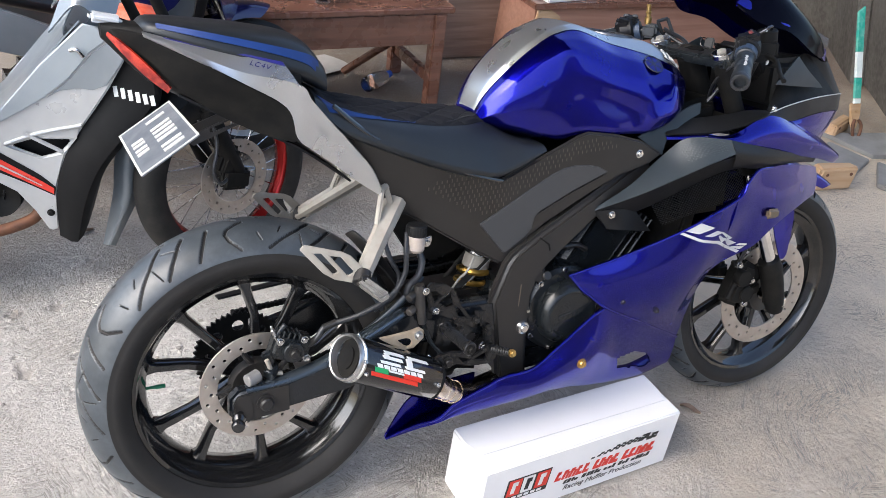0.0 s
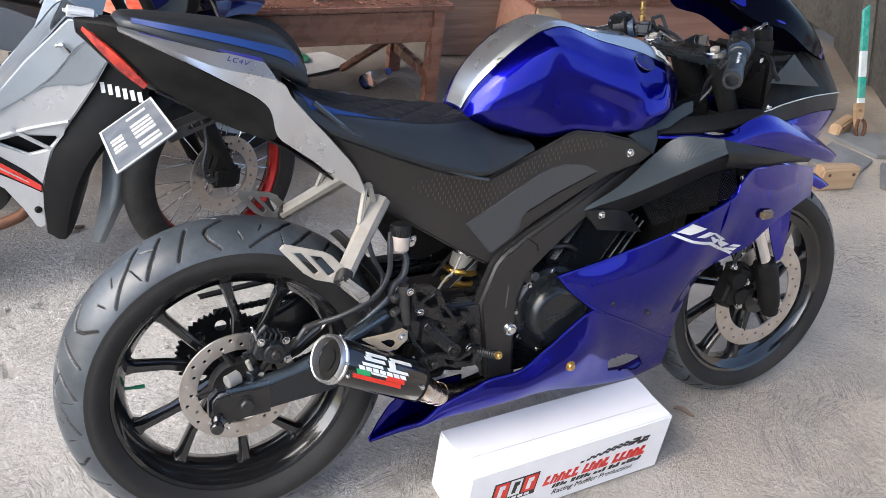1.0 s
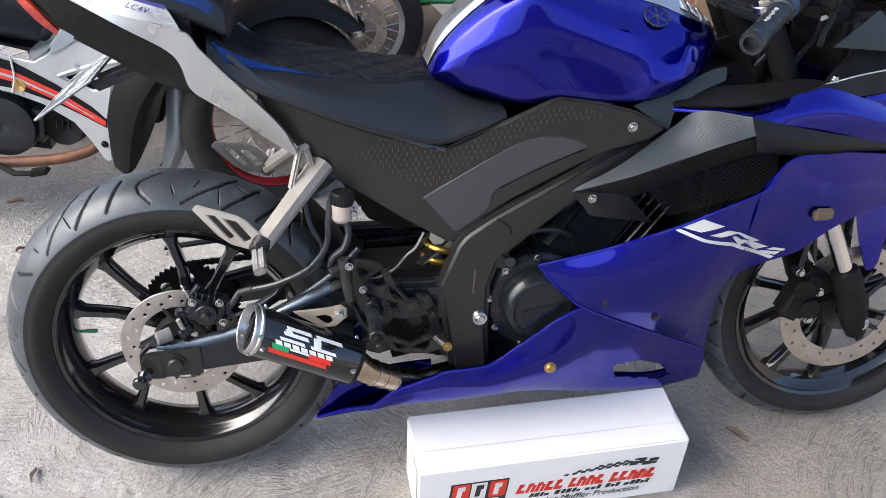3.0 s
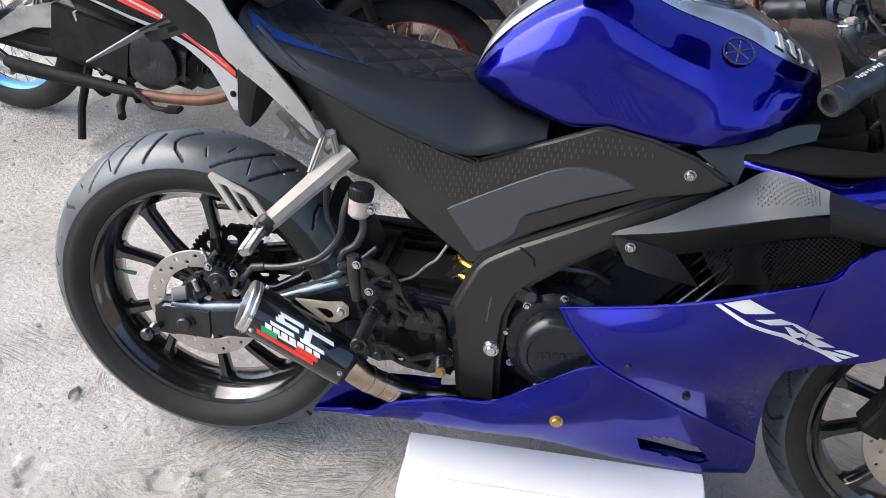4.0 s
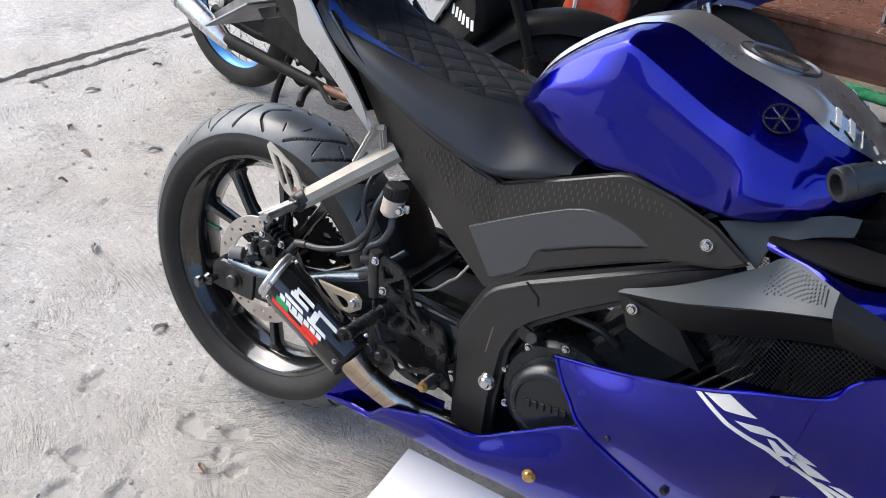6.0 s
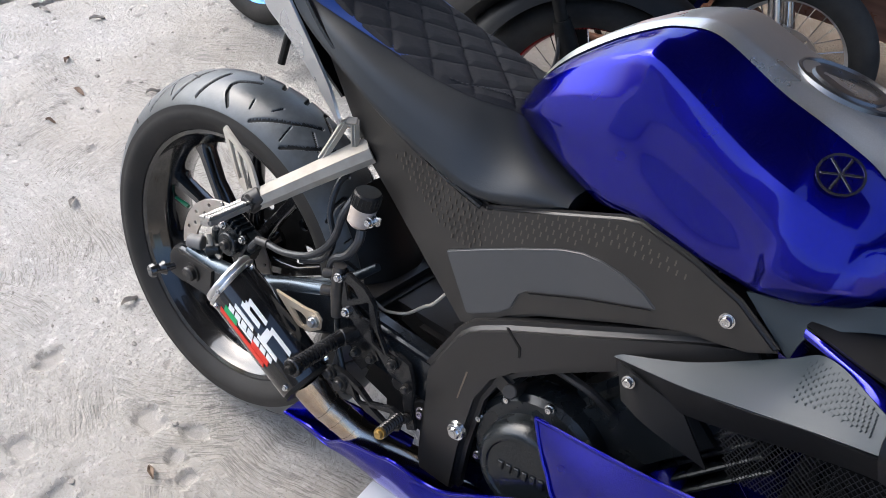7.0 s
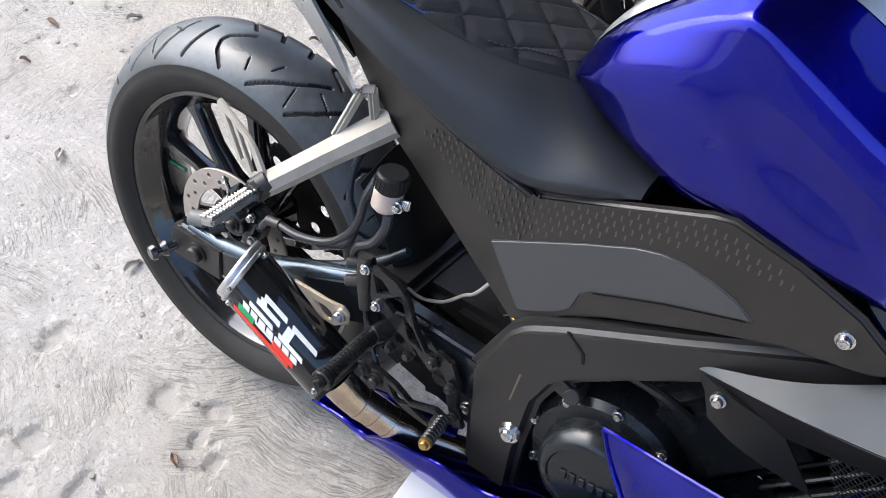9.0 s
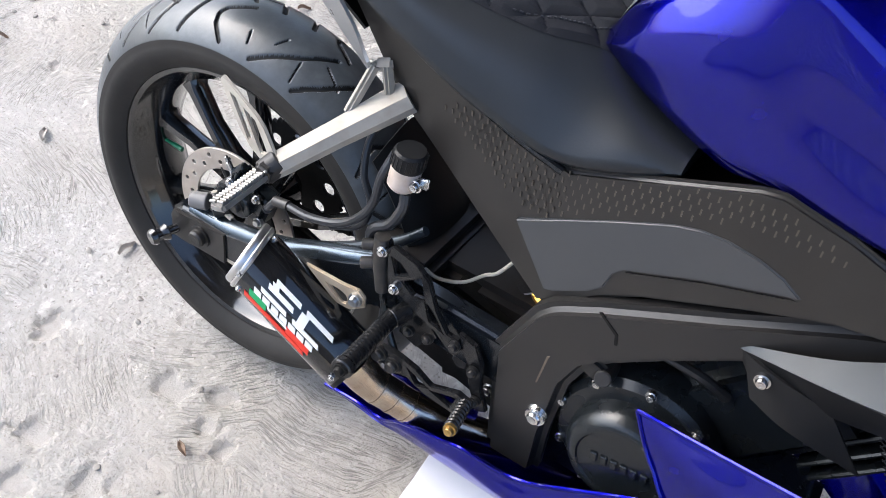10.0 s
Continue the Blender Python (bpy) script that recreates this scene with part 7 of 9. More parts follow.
# front brake master cylinder with its pot, on the right bar
bm = bmesh.new()
block(bm, (1.105, -0.145, 0.915), (0.050, 0.034, 0.036), (0, 0, -38), 0.006, 3)
rod(bm, (1.112, -0.140, 0.925), (1.108, -0.140, 0.953), 0.0215, n=28, edge=0.003)
rod(bm, (1.090, -0.155, 0.905), (1.120, -0.125, 0.895), 0.012)
pot = finish("brake_master", bm, GRIME, bike, "black front brake master cylinder and pot")
for dx, dy in ((0.013, 0.009), (-0.013, -0.009)):
    bolt(pot, (1.108 + dx, -0.140 + dy, 0.953), (0, 0, 1), 0.003, STEEL)
bm = bmesh.new()
tube(bm, [(1.108, -0.150, 0.953), (1.100, -0.158, 0.962), (1.085, -0.160, 0.958), (1.075, -0.150, 0.948)], 0.003, 8, 16)
finish("banjo_pipe", bm, DARK_CHROME, pot)
for k in range(4):
    bm = bmesh.new()
    block(bm, (1.093 + 0.006 * k, -0.1665 + 0.0047 * k, 0.888), (0.004, 0.0012, 0.007), (0, 0, -38), 0.0003, 1)
    finish("printed_bar", bm, GREY_DECAL, pot)
# clutch perch: cast block and an open triangular bracket
bm = bmesh.new()
block(bm, (1.040, 0.150, 0.915), (0.044, 0.034, 0.030), (0, 0, 40), 0.006, 3)
for a, b in (((1.050, 0.142, 0.937), (1.076, 0.138, 0.943)), ((1.076, 0.138, 0.943), (1.094, 0.124, 0.897)), ((1.094, 0.124, 0.897), (1.073, 0.138, 0.897)), ((1.052, 0.142, 0.936), (1.073, 0.138, 0.897))):
    tube(bm, [a, b], 0.0042, 8, 2, False)
finish("clutch_perch", bm, material("grey_cast_alloy", (0.075, 0.08, 0.085), 0.4, 0.6, stain=(40, (0.03, 0.03, 0.03), 0.6)), bike, "grey cast clutch lever perch")
bm = bmesh.new()
rod(bm, (1.044, 0.168, 0.928), (1.044, 0.168, 0.944), 0.0085)
rod(bm, (1.044, 0.168, 0.944), (1.042, 0.169, 0.974), 0.0055)
rod(bm, (1.0435, 0.168, 0.953), (1.043, 0.168, 0.958), 0.0078, n=6)
finish("brass_fitting", bm, BRASS, bike, "brass fitting on the left bar")
for s, pts in ((-1, [(1.07, -0.14, 0.92), (1.12, -0.12, 0.90), (1.14, -0.08, 0.84), (1.12, -0.06, 0.76), (1.18, -0.09, 0.60), (1.21, -0.10, 0.42)]), (1, [(1.07, 0.14, 0.92), (1.11, 0.10, 0.89), (1.09, 0.05, 0.84), (1.0, 0.04, 0.80)]), (-1, [(1.05, -0.15, 0.91), (1.03, -0.10, 0.85), (1.06, -0.05, 0.80), (1.08, -0.03, 0.74)]), (1, [(1.06, 0.12, 0.91), (1.10, 0.0, 0.86), (1.08, -0.06, 0.83), (1.05, -0.05, 0.78)])):
    bm = bmesh.new()
    tube(bm, pts, 0.0045, 8)
    finish("control_cable", bm, HOSE, bike)
# lower clamp and headstock
bm = bmesh.new()
rod(bm, (1.105, 0, 0.72), (1.03, 0, 0.89), 0.030)
finish("headstock", bm, GRIME, bike, "black steering head")
bm = bmesh.new()
block(bm, (1.095, 0, 0.74), (0.07, 0.26, 0.03), (0, 24, 0), 0.008)
finish("lower_clamp", bm, GRIME, bike)
bm = bmesh.new()
block(bm, (0.96, 0, 0.74), (0.22, 0.16, 0.09), (0, -12, 0), 0.02)
finish("inner_frame", bm, GRIME, bike)
bm = bmesh.new()
block(bm, (1.02, 0.0, 0.62), (0.16, 0.24, 0.16), (0, 0, 0), 0.02)
finish("fan_shroud", bm, GRIME, bike)
bm = bmesh.new()
block(bm, (0.965, 0, 0.50), (0.035, 0.26, 0.20), (0, 12, 0), 0.006)
rad = finish("radiator", bm, GRIME, bike, "black radiator behind the front wheel")
bm = bmesh.new()
for k in range(24):
    block(bm, (0.987 - 0.0017 * k, 0, 0.41 + 0.0078 * k), (0.004, 0.23, 0.0022), (0, 12, 0), 0)
finish("radiator_fins", bm, ENGINE, rad)
# front calliper
bm = bmesh.new()
block(bm, (1.205, -0.082, 0.330), (0.058, 0.050, 0.115), (0, 24, 0), 0.012, 3)
rod(bm, (1.196, -0.096, 0.352), (1.196, -0.116, 0.352), 0.021)
rod(bm, (1.216, -0.096, 0.306), (1.216, -0.114, 0.306), 0.021)
block(bm, (1.240, -0.086, 0.355), (0.075, 0.018, 0.040), (0, 30, 0), 0.006)
block(bm, (1.252, -0.084, 0.300), (0.060, 0.018, 0.030), (0, -10, 0), 0.006)
rod(bm, (1.178, -0.086, 0.384), (1.196, -0.090, 0.386), 0.009)
front_caliper = finish("front_caliper", bm, GRIME, bike, "grimy black front brake calliper")
for x, z in ((1.1878, 0.384), (1.2366, 0.336), (1.225, 0.275)):
    bolt(front_caliper, (x, -0.098, z), (0, -1, 0), 0.007, STEEL)
bm = bmesh.new()
tube(bm, [(1.190, -0.095, 0.39), (1.175, -0.12, 0.43), (1.178, -0.125, 0.49), (1.185, -0.11, 0.56)], 0.0048, 8)
finish("brake_hose", bm, HOSE, front_caliper)
# front mudguard
bm = bmesh.new()
farc = lambda r, y, a0, a1: [(1.325 + r * math.cos(radians(a0 + (a1 - a0) * k / 10)), y, 0.276 + r * math.sin(radians(a0 + (a1 - a0) * k / 10))) for k in range(11)]
sheet(bm, [farc(0.296, -0.068, 62, 150), farc(0.318, -0.060, 56, 158), farc(0.328, -0.03, 50, 162), farc(0.331, 0, 46, 164), farc(0.328, 0.03, 50, 162), farc(0.318, 0.060, 56, 158), farc(0.296, 0.068, 62, 150)], 40, 16, 0.003)
for s in (-1, 1):
    sheet(bm, [[(1.36, s * 0.066, 0.585), (1.33, s * 0.069, 0.583), (1.28, s * 0.069, 0.578)], [(1.365, s * 0.080, 0.48), (1.335, s * 0.083, 0.47), (1.30, s * 0.082, 0.46)], [(1.355, s * 0.088, 0.39), (1.345, s * 0.09, 0.375), (1.33, s * 0.09, 0.375)]], 8, 12, 0.003 * s)
finish("front_mudguard", bm, BLUE, bike, "glossy blue front mudguard", 40)
# side stand on the far side
bm = bmesh.new()
tube(bm, [(0.56, 0.10, 0.24), (0.54, 0.17, 0.10), (0.53, 0.225, 0.062)], [0.012, 0.011, 0.011], 12, 3, False)
block(bm, (0.535, 0.235, 0.058), (0.06, 0.04, 0.010), (-11, 0, 0), 0.003)
finish("side_stand", bm, GRIME, bike, "black side stand")

# ---- white exhaust box under the bike ----
box = thing("cardboard_box", "long white cardboard box with red and black printing", "box", pose(0.676, -0.151, -0.0105, 0, 0.9, 2.2))
bm = bmesh.new()
block(bm, (0, 0, 0.080), (0.533, 0.139, 0.160), (0, 0, 0), 0.0035, 3)
for v in bm.verts:
    v.co.y += 0.0016 * math.sin(v.co.x * 9) * (1 if v.co.y < 0 else -1)
finish("carton", bm, CARD, box)
bm = bmesh.new()
sheet(bm, [[(-0.264, 0.068, 0.1606), (0.0, 0.068, 0.1610), (0.264, 0.068, 0.1606)], [(-0.262, 0.020, 0.1616), (0.0, 0.022, 0.1622), (0.262, 0.020, 0.1614)], [(-0.250, -0.022, 0.1622), (0.0, -0.024, 0.1632), (0.255, -0.024, 0.1618)]], 24, 8, 0.0014)
finish("lid_flap", bm, CARD, box, "folded lid flap")
bm = bmesh.new()
sheet(bm, [[(-0.2675, 0.010, 0.150), (-0.2680, 0.010, 0.100), (-0.2676, 0.012, 0.030)], [(-0.2680, -0.030, 0.152), (-0.2690, -0.030, 0.100), (-0.2680, -0.028, 0.030)], [(-0.2676, -0.064, 0.156), (-0.2682, -0.064, 0.100), (-0.2676, -0.064, 0.030)]], 10, 8, -0.0012)
finish("end_flap", bm, CARD, box, "tucked end flap")


def face_bar(name, x, z, w, h, mat, skew=0.0, parent=None, deep=0.0):
    """A printed bar on the front of the box."""
    bm = bmesh.new()
    y = -0.0705 - deep
    slab(bm, [(x, z), (x + w, z), (x + w + skew * h, z + h), (x + skew * h, z + h)], y, 0.0012, 0)
    return finish(name, bm, mat, parent or box)


face_bar("logo_panel", -0.208, 0.052, 0.113, 0.064, BLACK_DECAL, 0.08)
for k, (w, mat) in enumerate(((0.033, RED_DECAL), (0.030, WHITE_DECAL), (0.033, RED_DECAL))):
    face_bar("logo_field", -0.202 + 0.036 * k, 0.066, w, 0.046, mat, 0.08, None, 0.0004)
    face_bar("logo_bar", -0.193 + 0.036 * k, 0.073, 0.010, 0.033, WHITE_DECAL if k != 1 else BLACK_DECAL, 0.12, None, 0.0008)
    face_bar("logo_bar", -0.185 + 0.036 * k, 0.094, 0.009, 0.012, WHITE_DECAL if k != 1 else BLACK_DECAL, 0.12, None, 0.0008)
for k in range(6):
    face_bar("small_print", -0.204 + 0.0165 * k, 0.055, 0.012, 0.007, WHITE_DECAL, 0.2, None, 0.0004)
# the shop's name as slanted red bars
x = -0.075
for w in (0.021, 0.021, 0.021, 0.021, 0.021, -0.012, 0.018, 0.021, 0.021, 0.021, -0.012, 0.021, 0.021, 0.021, 0.021, 0.021):
    if w > 0:
        face_bar("title_bar", x, 0.0625, w * 0.34, 0.027, RED_DECAL, 0.28)
        face_bar("title_bar", x + w * 0.30, 0.0805, w * 0.42, 0.009, RED_DECAL, 0.28)
        if int(x * 1000) % 3:
            face_bar("title_bar", x + w * 0.50, 0.0625, w * 0.30, 0.020, RED_DECAL, 0.28)
        else:
            face_bar("title_bar", x + w * 0.28, 0.0625, w * 0.50, 0.008, RED_DECAL, 0.28)
    x += abs(w) * 0.90


def script(text, x, z, size, parent, skew=0.3):
    c = bpy.data.curves.new("slogan", "FONT")
    c.body, c.size, c.shear, c.extrude = text, size, skew, 0.0002
    made = bpy.data.objects.new("slogan", c)
    scene.collection.objects.link(made)
    bpy.context.view_layer.update()
    me = bpy.data.meshes.new_from_object(made.evaluated_get(bpy.context.evaluated_depsgraph_get()))
    bpy.data.objects.remove(made)
    me.transform(Matrix.Translation((x, -0.0708, z)) @ Matrix.Rotation(radians(90), 4, "X"))
    return link("slogan", me, BLACK_DECAL, parent, "", 0)


script("Racing Muffler Production", -0.045, 0.0265, 0.0215, box)
x = -0.047
for w in (0.010, 0.012, 0.008, 0.013, -0.008, 0.014, 0.010, 0.012, 0.010, 0.009, -0.008, 0.013, 0.011, 0.010, -0.008, 0.012, 0.009, 0.010, -0.008, 0.013, 0.010, 0.012, 0.009, 0.010):
    if w > 0:
        face_bar("small_print", x, 0.0465, w * 0.7, 0.006 if int(w * 1000) % 2 else 0.011, BLACK_DECAL, 0.4)
    x += abs(w)
for k in range(16):
    for r in range(3):
        if (k + r) % 2 == 0 and r * 5 < k + 4:
            face_bar("chequer", 0.018 + 0.0085 * k, 0.099 + 0.0045 * r + 0.0007 * k, 0.0085, 0.0045, BLACK_DECAL, 0.5)
for q in ((0.150, 0.106, 0.016, 0.010), (0.168, 0.110, 0.012, 0.014), (0.176, 0.103, 0.018, 0.009), (0.190, 0.113, 0.018, 0.007), (0.160, 0.120, 0.020, 0.004), (0.196, 0.104, 0.010, 0.006)):
    face_bar("small_mark", *q, BLACK_DECAL, 0.3)

# ---- the other machines behind ----
WHITE_PAINT = material("white_paint", (0.44, 0.45, 0.455), 0.32, 0.35, 0.5, stain=(9, (0.35, 0.355, 0.36), 0.6))
NECK_PAINT = material("silver_blue_paint", (0.33, 0.37, 0.40), 0.34, 0.5, 0.4, stain=(7, (0.26, 0.30, 0.33), 0.5))
GREY_PAINT = material("grey_paint", (0.22, 0.245, 0.265), 0.34, 0.3, 0.4, stain=(9, (0.16, 0.18, 0.20), 0.5))
BLACK_PAINT = material("black_paint", (0.006, 0.006, 0.0065), 0.42, stain=(15, (0.011, 0.011, 0.011), 0.5), ior=1.25)
RED_PAINT = material("red_paint", (0.60, 0.035, 0.02), 0.3, 0.2, 0.5)
RED_RIM = material("red_anodised_rim", (0.34, 0.015, 0.014), 0.22, 0.6)
BLUE_RIM = material("blue_anodised_rim", (0.07, 0.26, 0.62), 0.35, 0.4)
NAVY_PAINT = material("navy_paint", (0.012, 0.014, 0.085), 0.2, 0.2, 0.8)
ORANGE = material("orange_red_plastic", (0.75, 0.09, 0.03), 0.35, 0.0, 0.3, stain=(18, (0.85, 0.5, 0.4), 0.5))
RUST = material("rusty_pipe", (0.17, 0.075, 0.04), 0.6, 0.4, stain=(30, (0.07, 0.04, 0.03), 0.8))


TYRE_DUST = material("dusty_moped_rubber", (0.018, 0.0175, 0.017), 0.7, stain=(7, (0.060, 0.055, 0.048), 0.7), bump=(150, 0.3, 0.002), ior=1.3)


def spoked_wheel(owner, inv, c, axis_y, radius, rim_mat, disc_r, disc_mat, label, tread=None, spokes=28):
    """A wire-spoked wheel round c, with its axle along y."""
    lip = radius - 0.070
    bm = bmesh.new()
    prof = []
    for k in range(19):
        a = radians(-125 + 250 * k / 18)
        prof.append((0.040 * math.sin(a), radius - 0.045 + 0.045 * math.cos(a)))
    lathe(bm, prof, c, 96)
    bm.transform(inv)
    for f in bm.faces:
        f.material_index = 0
    tyre_ob = finish("moped_tyre", bm, TYRE_DUST if tread is None else tread, None, "", 50)
    tyre_ob.name = "tyre"
    bm = bmesh.new()
    lathe(bm, [(-0.022, lip + 0.006), (-0.024, lip - 0.002), (-0.018, lip - 0.009), (0, lip - 0.016), (0.018, lip - 0.009), (0.024, lip - 0.002), (0.022, lip + 0.006), (0, lip - 0.008)], c, 96)
    bm.transform(inv)
    root = finish("wheel", bm, rim_mat, owner, label)
    tyre_ob.parent = root
    bm = bmesh.new()
    lathe(bm, [(-0.05, 0.008), (-0.05, 0.026), (-0.03, 0.034), (0.03, 0.034), (0.05, 0.026), (0.05, 0.008)], c, 28)
    bm.transform(inv)
    finish("hub", bm, GRIME, root)
    for k in range(spokes):
        a = 2 * math.pi * k / spokes
        s = 1 if k % 2 else -1
        b = a + (0.55 if (k // 2) % 2 else -0.55)
        bm = bmesh.new()
        tube(bm, [(c[0] + 0.030 * math.cos(b), c[1] + s * 0.026, c[2] + 0.030 * math.sin(b)), (c[0] + (lip - 0.014) * math.cos(a), c[1], c[2] + (lip - 0.014) * math.sin(a))], 0.0016, 5, 2, False)
        bm.transform(inv)
        finish("spoke", bm, STEEL, root, "", 0)
    if disc_r:
        bm = bmesh.new()
        holes = []
        for k in range(24):
            a = 2 * math.pi * k / 24
            rr = disc_r * (0.80 if k % 2 else 0.90)
            holes.append(disc_points(c[0] + rr * math.cos(a), c[2] + rr * math.sin(a), 0.0042, 8))
        slab(bm, disc_points(c[0], c[2], disc_r, 64), c[1] - 0.05, 0.004, 0, [disc_points(c[0], c[2], disc_r * 0.66, 40)] + holes)
        bm.transform(inv)
        finish("brake_disc", bm, disc_mat, root, "drilled brake disc")
    return root


# white step-through moped, leaning away, its right side to us
mm = pose(-1.118, 1.06, 0.0, -6, 0, -5.5)
moped = thing("moped", "white and black moped with red stripes, red and blue rims", "moped", mm)
I = Matrix.Translation((1.10, -1.0, 0))  # built round y = 1.0, then set down on its wheels


def mp(name, bm, mat, parent=None, label="", smooth=40):
    bm.transform(I)
    return finish(name, bm, mat, parent or moped, label, smooth)


STEER = I @ Matrix.Translation((0.125, 0.935, 0)) @ Matrix.Rotation(radians(28), 4, "Z") @ Matrix.Translation((-0.06, -1.0, 0))


def mf(name, bm, mat, parent=None, label=""):
    bm.transform(STEER)
    return finish(name, bm, mat, parent or moped, label, 40)


spoked_wheel(moped, STEER, (0.14, 1.0, 0.278), 1, 0.278, RED_RIM, 0.110, DISC, "red anodised spoked front wheel", None)
spoked_wheel(moped, I, (-1.10, 1.0, 0.278), 1, 0.278, BLUE_RIM, 0, None, "blue anodised spoked rear wheel", None)
for s in (-1, 1):
    bm = bmesh.new()
    tube(bm, [(-0.09, 1 + s * 0.075, 0.80), (0.05, 1 + s * 0.075, 0.48), (0.10, 1 + s * 0.075, 0.38)], [0.014, 0.014, 0.014], 14, 3, False)
    tube(bm, [(0.04, 1 + s * 0.075, 0.50), (0.06, 1 + s * 0.075, 0.46), (0.135, 1 + s * 0.075, 0.29), (0.145, 1 + s * 0.075, 0.262)], [0.020, 0.024, 0.024, 0.017], 16, 4, False)
    mf("fork_leg", bm, GRIME)
bm = bmesh.new()
block(bm, (0.10, 0.93, 0.345), (0.05, 0.05, 0.09), (0, 25, 0), 0.012, 3)
block(bm, (0.115, 0.915, 0.29), (0.09, 0.03, 0.06), (0, 10, 0), 0.01, 3)
mf("brake_caliper", bm, GRIME)
bm = bmesh.new()
tube(bm, [(0.09, 0.91, 0.30), (0.05, 0.89, 0.30), (0.03, 0.89, 0.34), (0.05, 0.90, 0.42), (0.03, 0.93, 0.55)], 0.005, 8)
mf("brake_hose", bm, HOSE)
ark = lambda r, y, a0, a1: [(0.14 + r * math.cos(radians(a0 + (a1 - a0) * k / 10)), y, 0.278 + r * math.sin(radians(a0 + (a1 - a0) * k / 10))) for k in range(11)]
bm = bmesh.new()
sheet(bm, [ark(0.285, 0.935, 50, 150), ark(0.315, 0.955, 42, 152), ark(0.330, 1.0, 36, 153), ark(0.315, 1.045, 42, 152), ark(0.285, 1.065, 50, 150)], 30, 12, 0.003)
guard = mf("front_mudguard", bm, BLACK_PAINT, None, "glossy black front mudguard with a grey tail flap")
bm = bmesh.new()
sheet(bm, [[(-0.075, 0.90, 0.46), (-0.094, 0.90, 0.345), (-0.103, 0.90, 0.27), (-0.128, 0.90, 0.17), (-0.142, 0.90, 0.118)], [(-0.045, 0.875, 0.45), (-0.060, 0.872, 0.335), (-0.070, 0.872, 0.26), (-0.100, 0.876, 0.18), (-0.126, 0.882, 0.122)], [(-0.005, 0.905, 0.44), (-0.020, 0.905, 0.335), (-0.040, 0.905, 0.25), (-0.080, 0.90, 0.17), (-0.111, 0.896, 0.112)]], 24, 8, 0.003)
mp("tail_flap", bm, GREY_PAINT, guard)
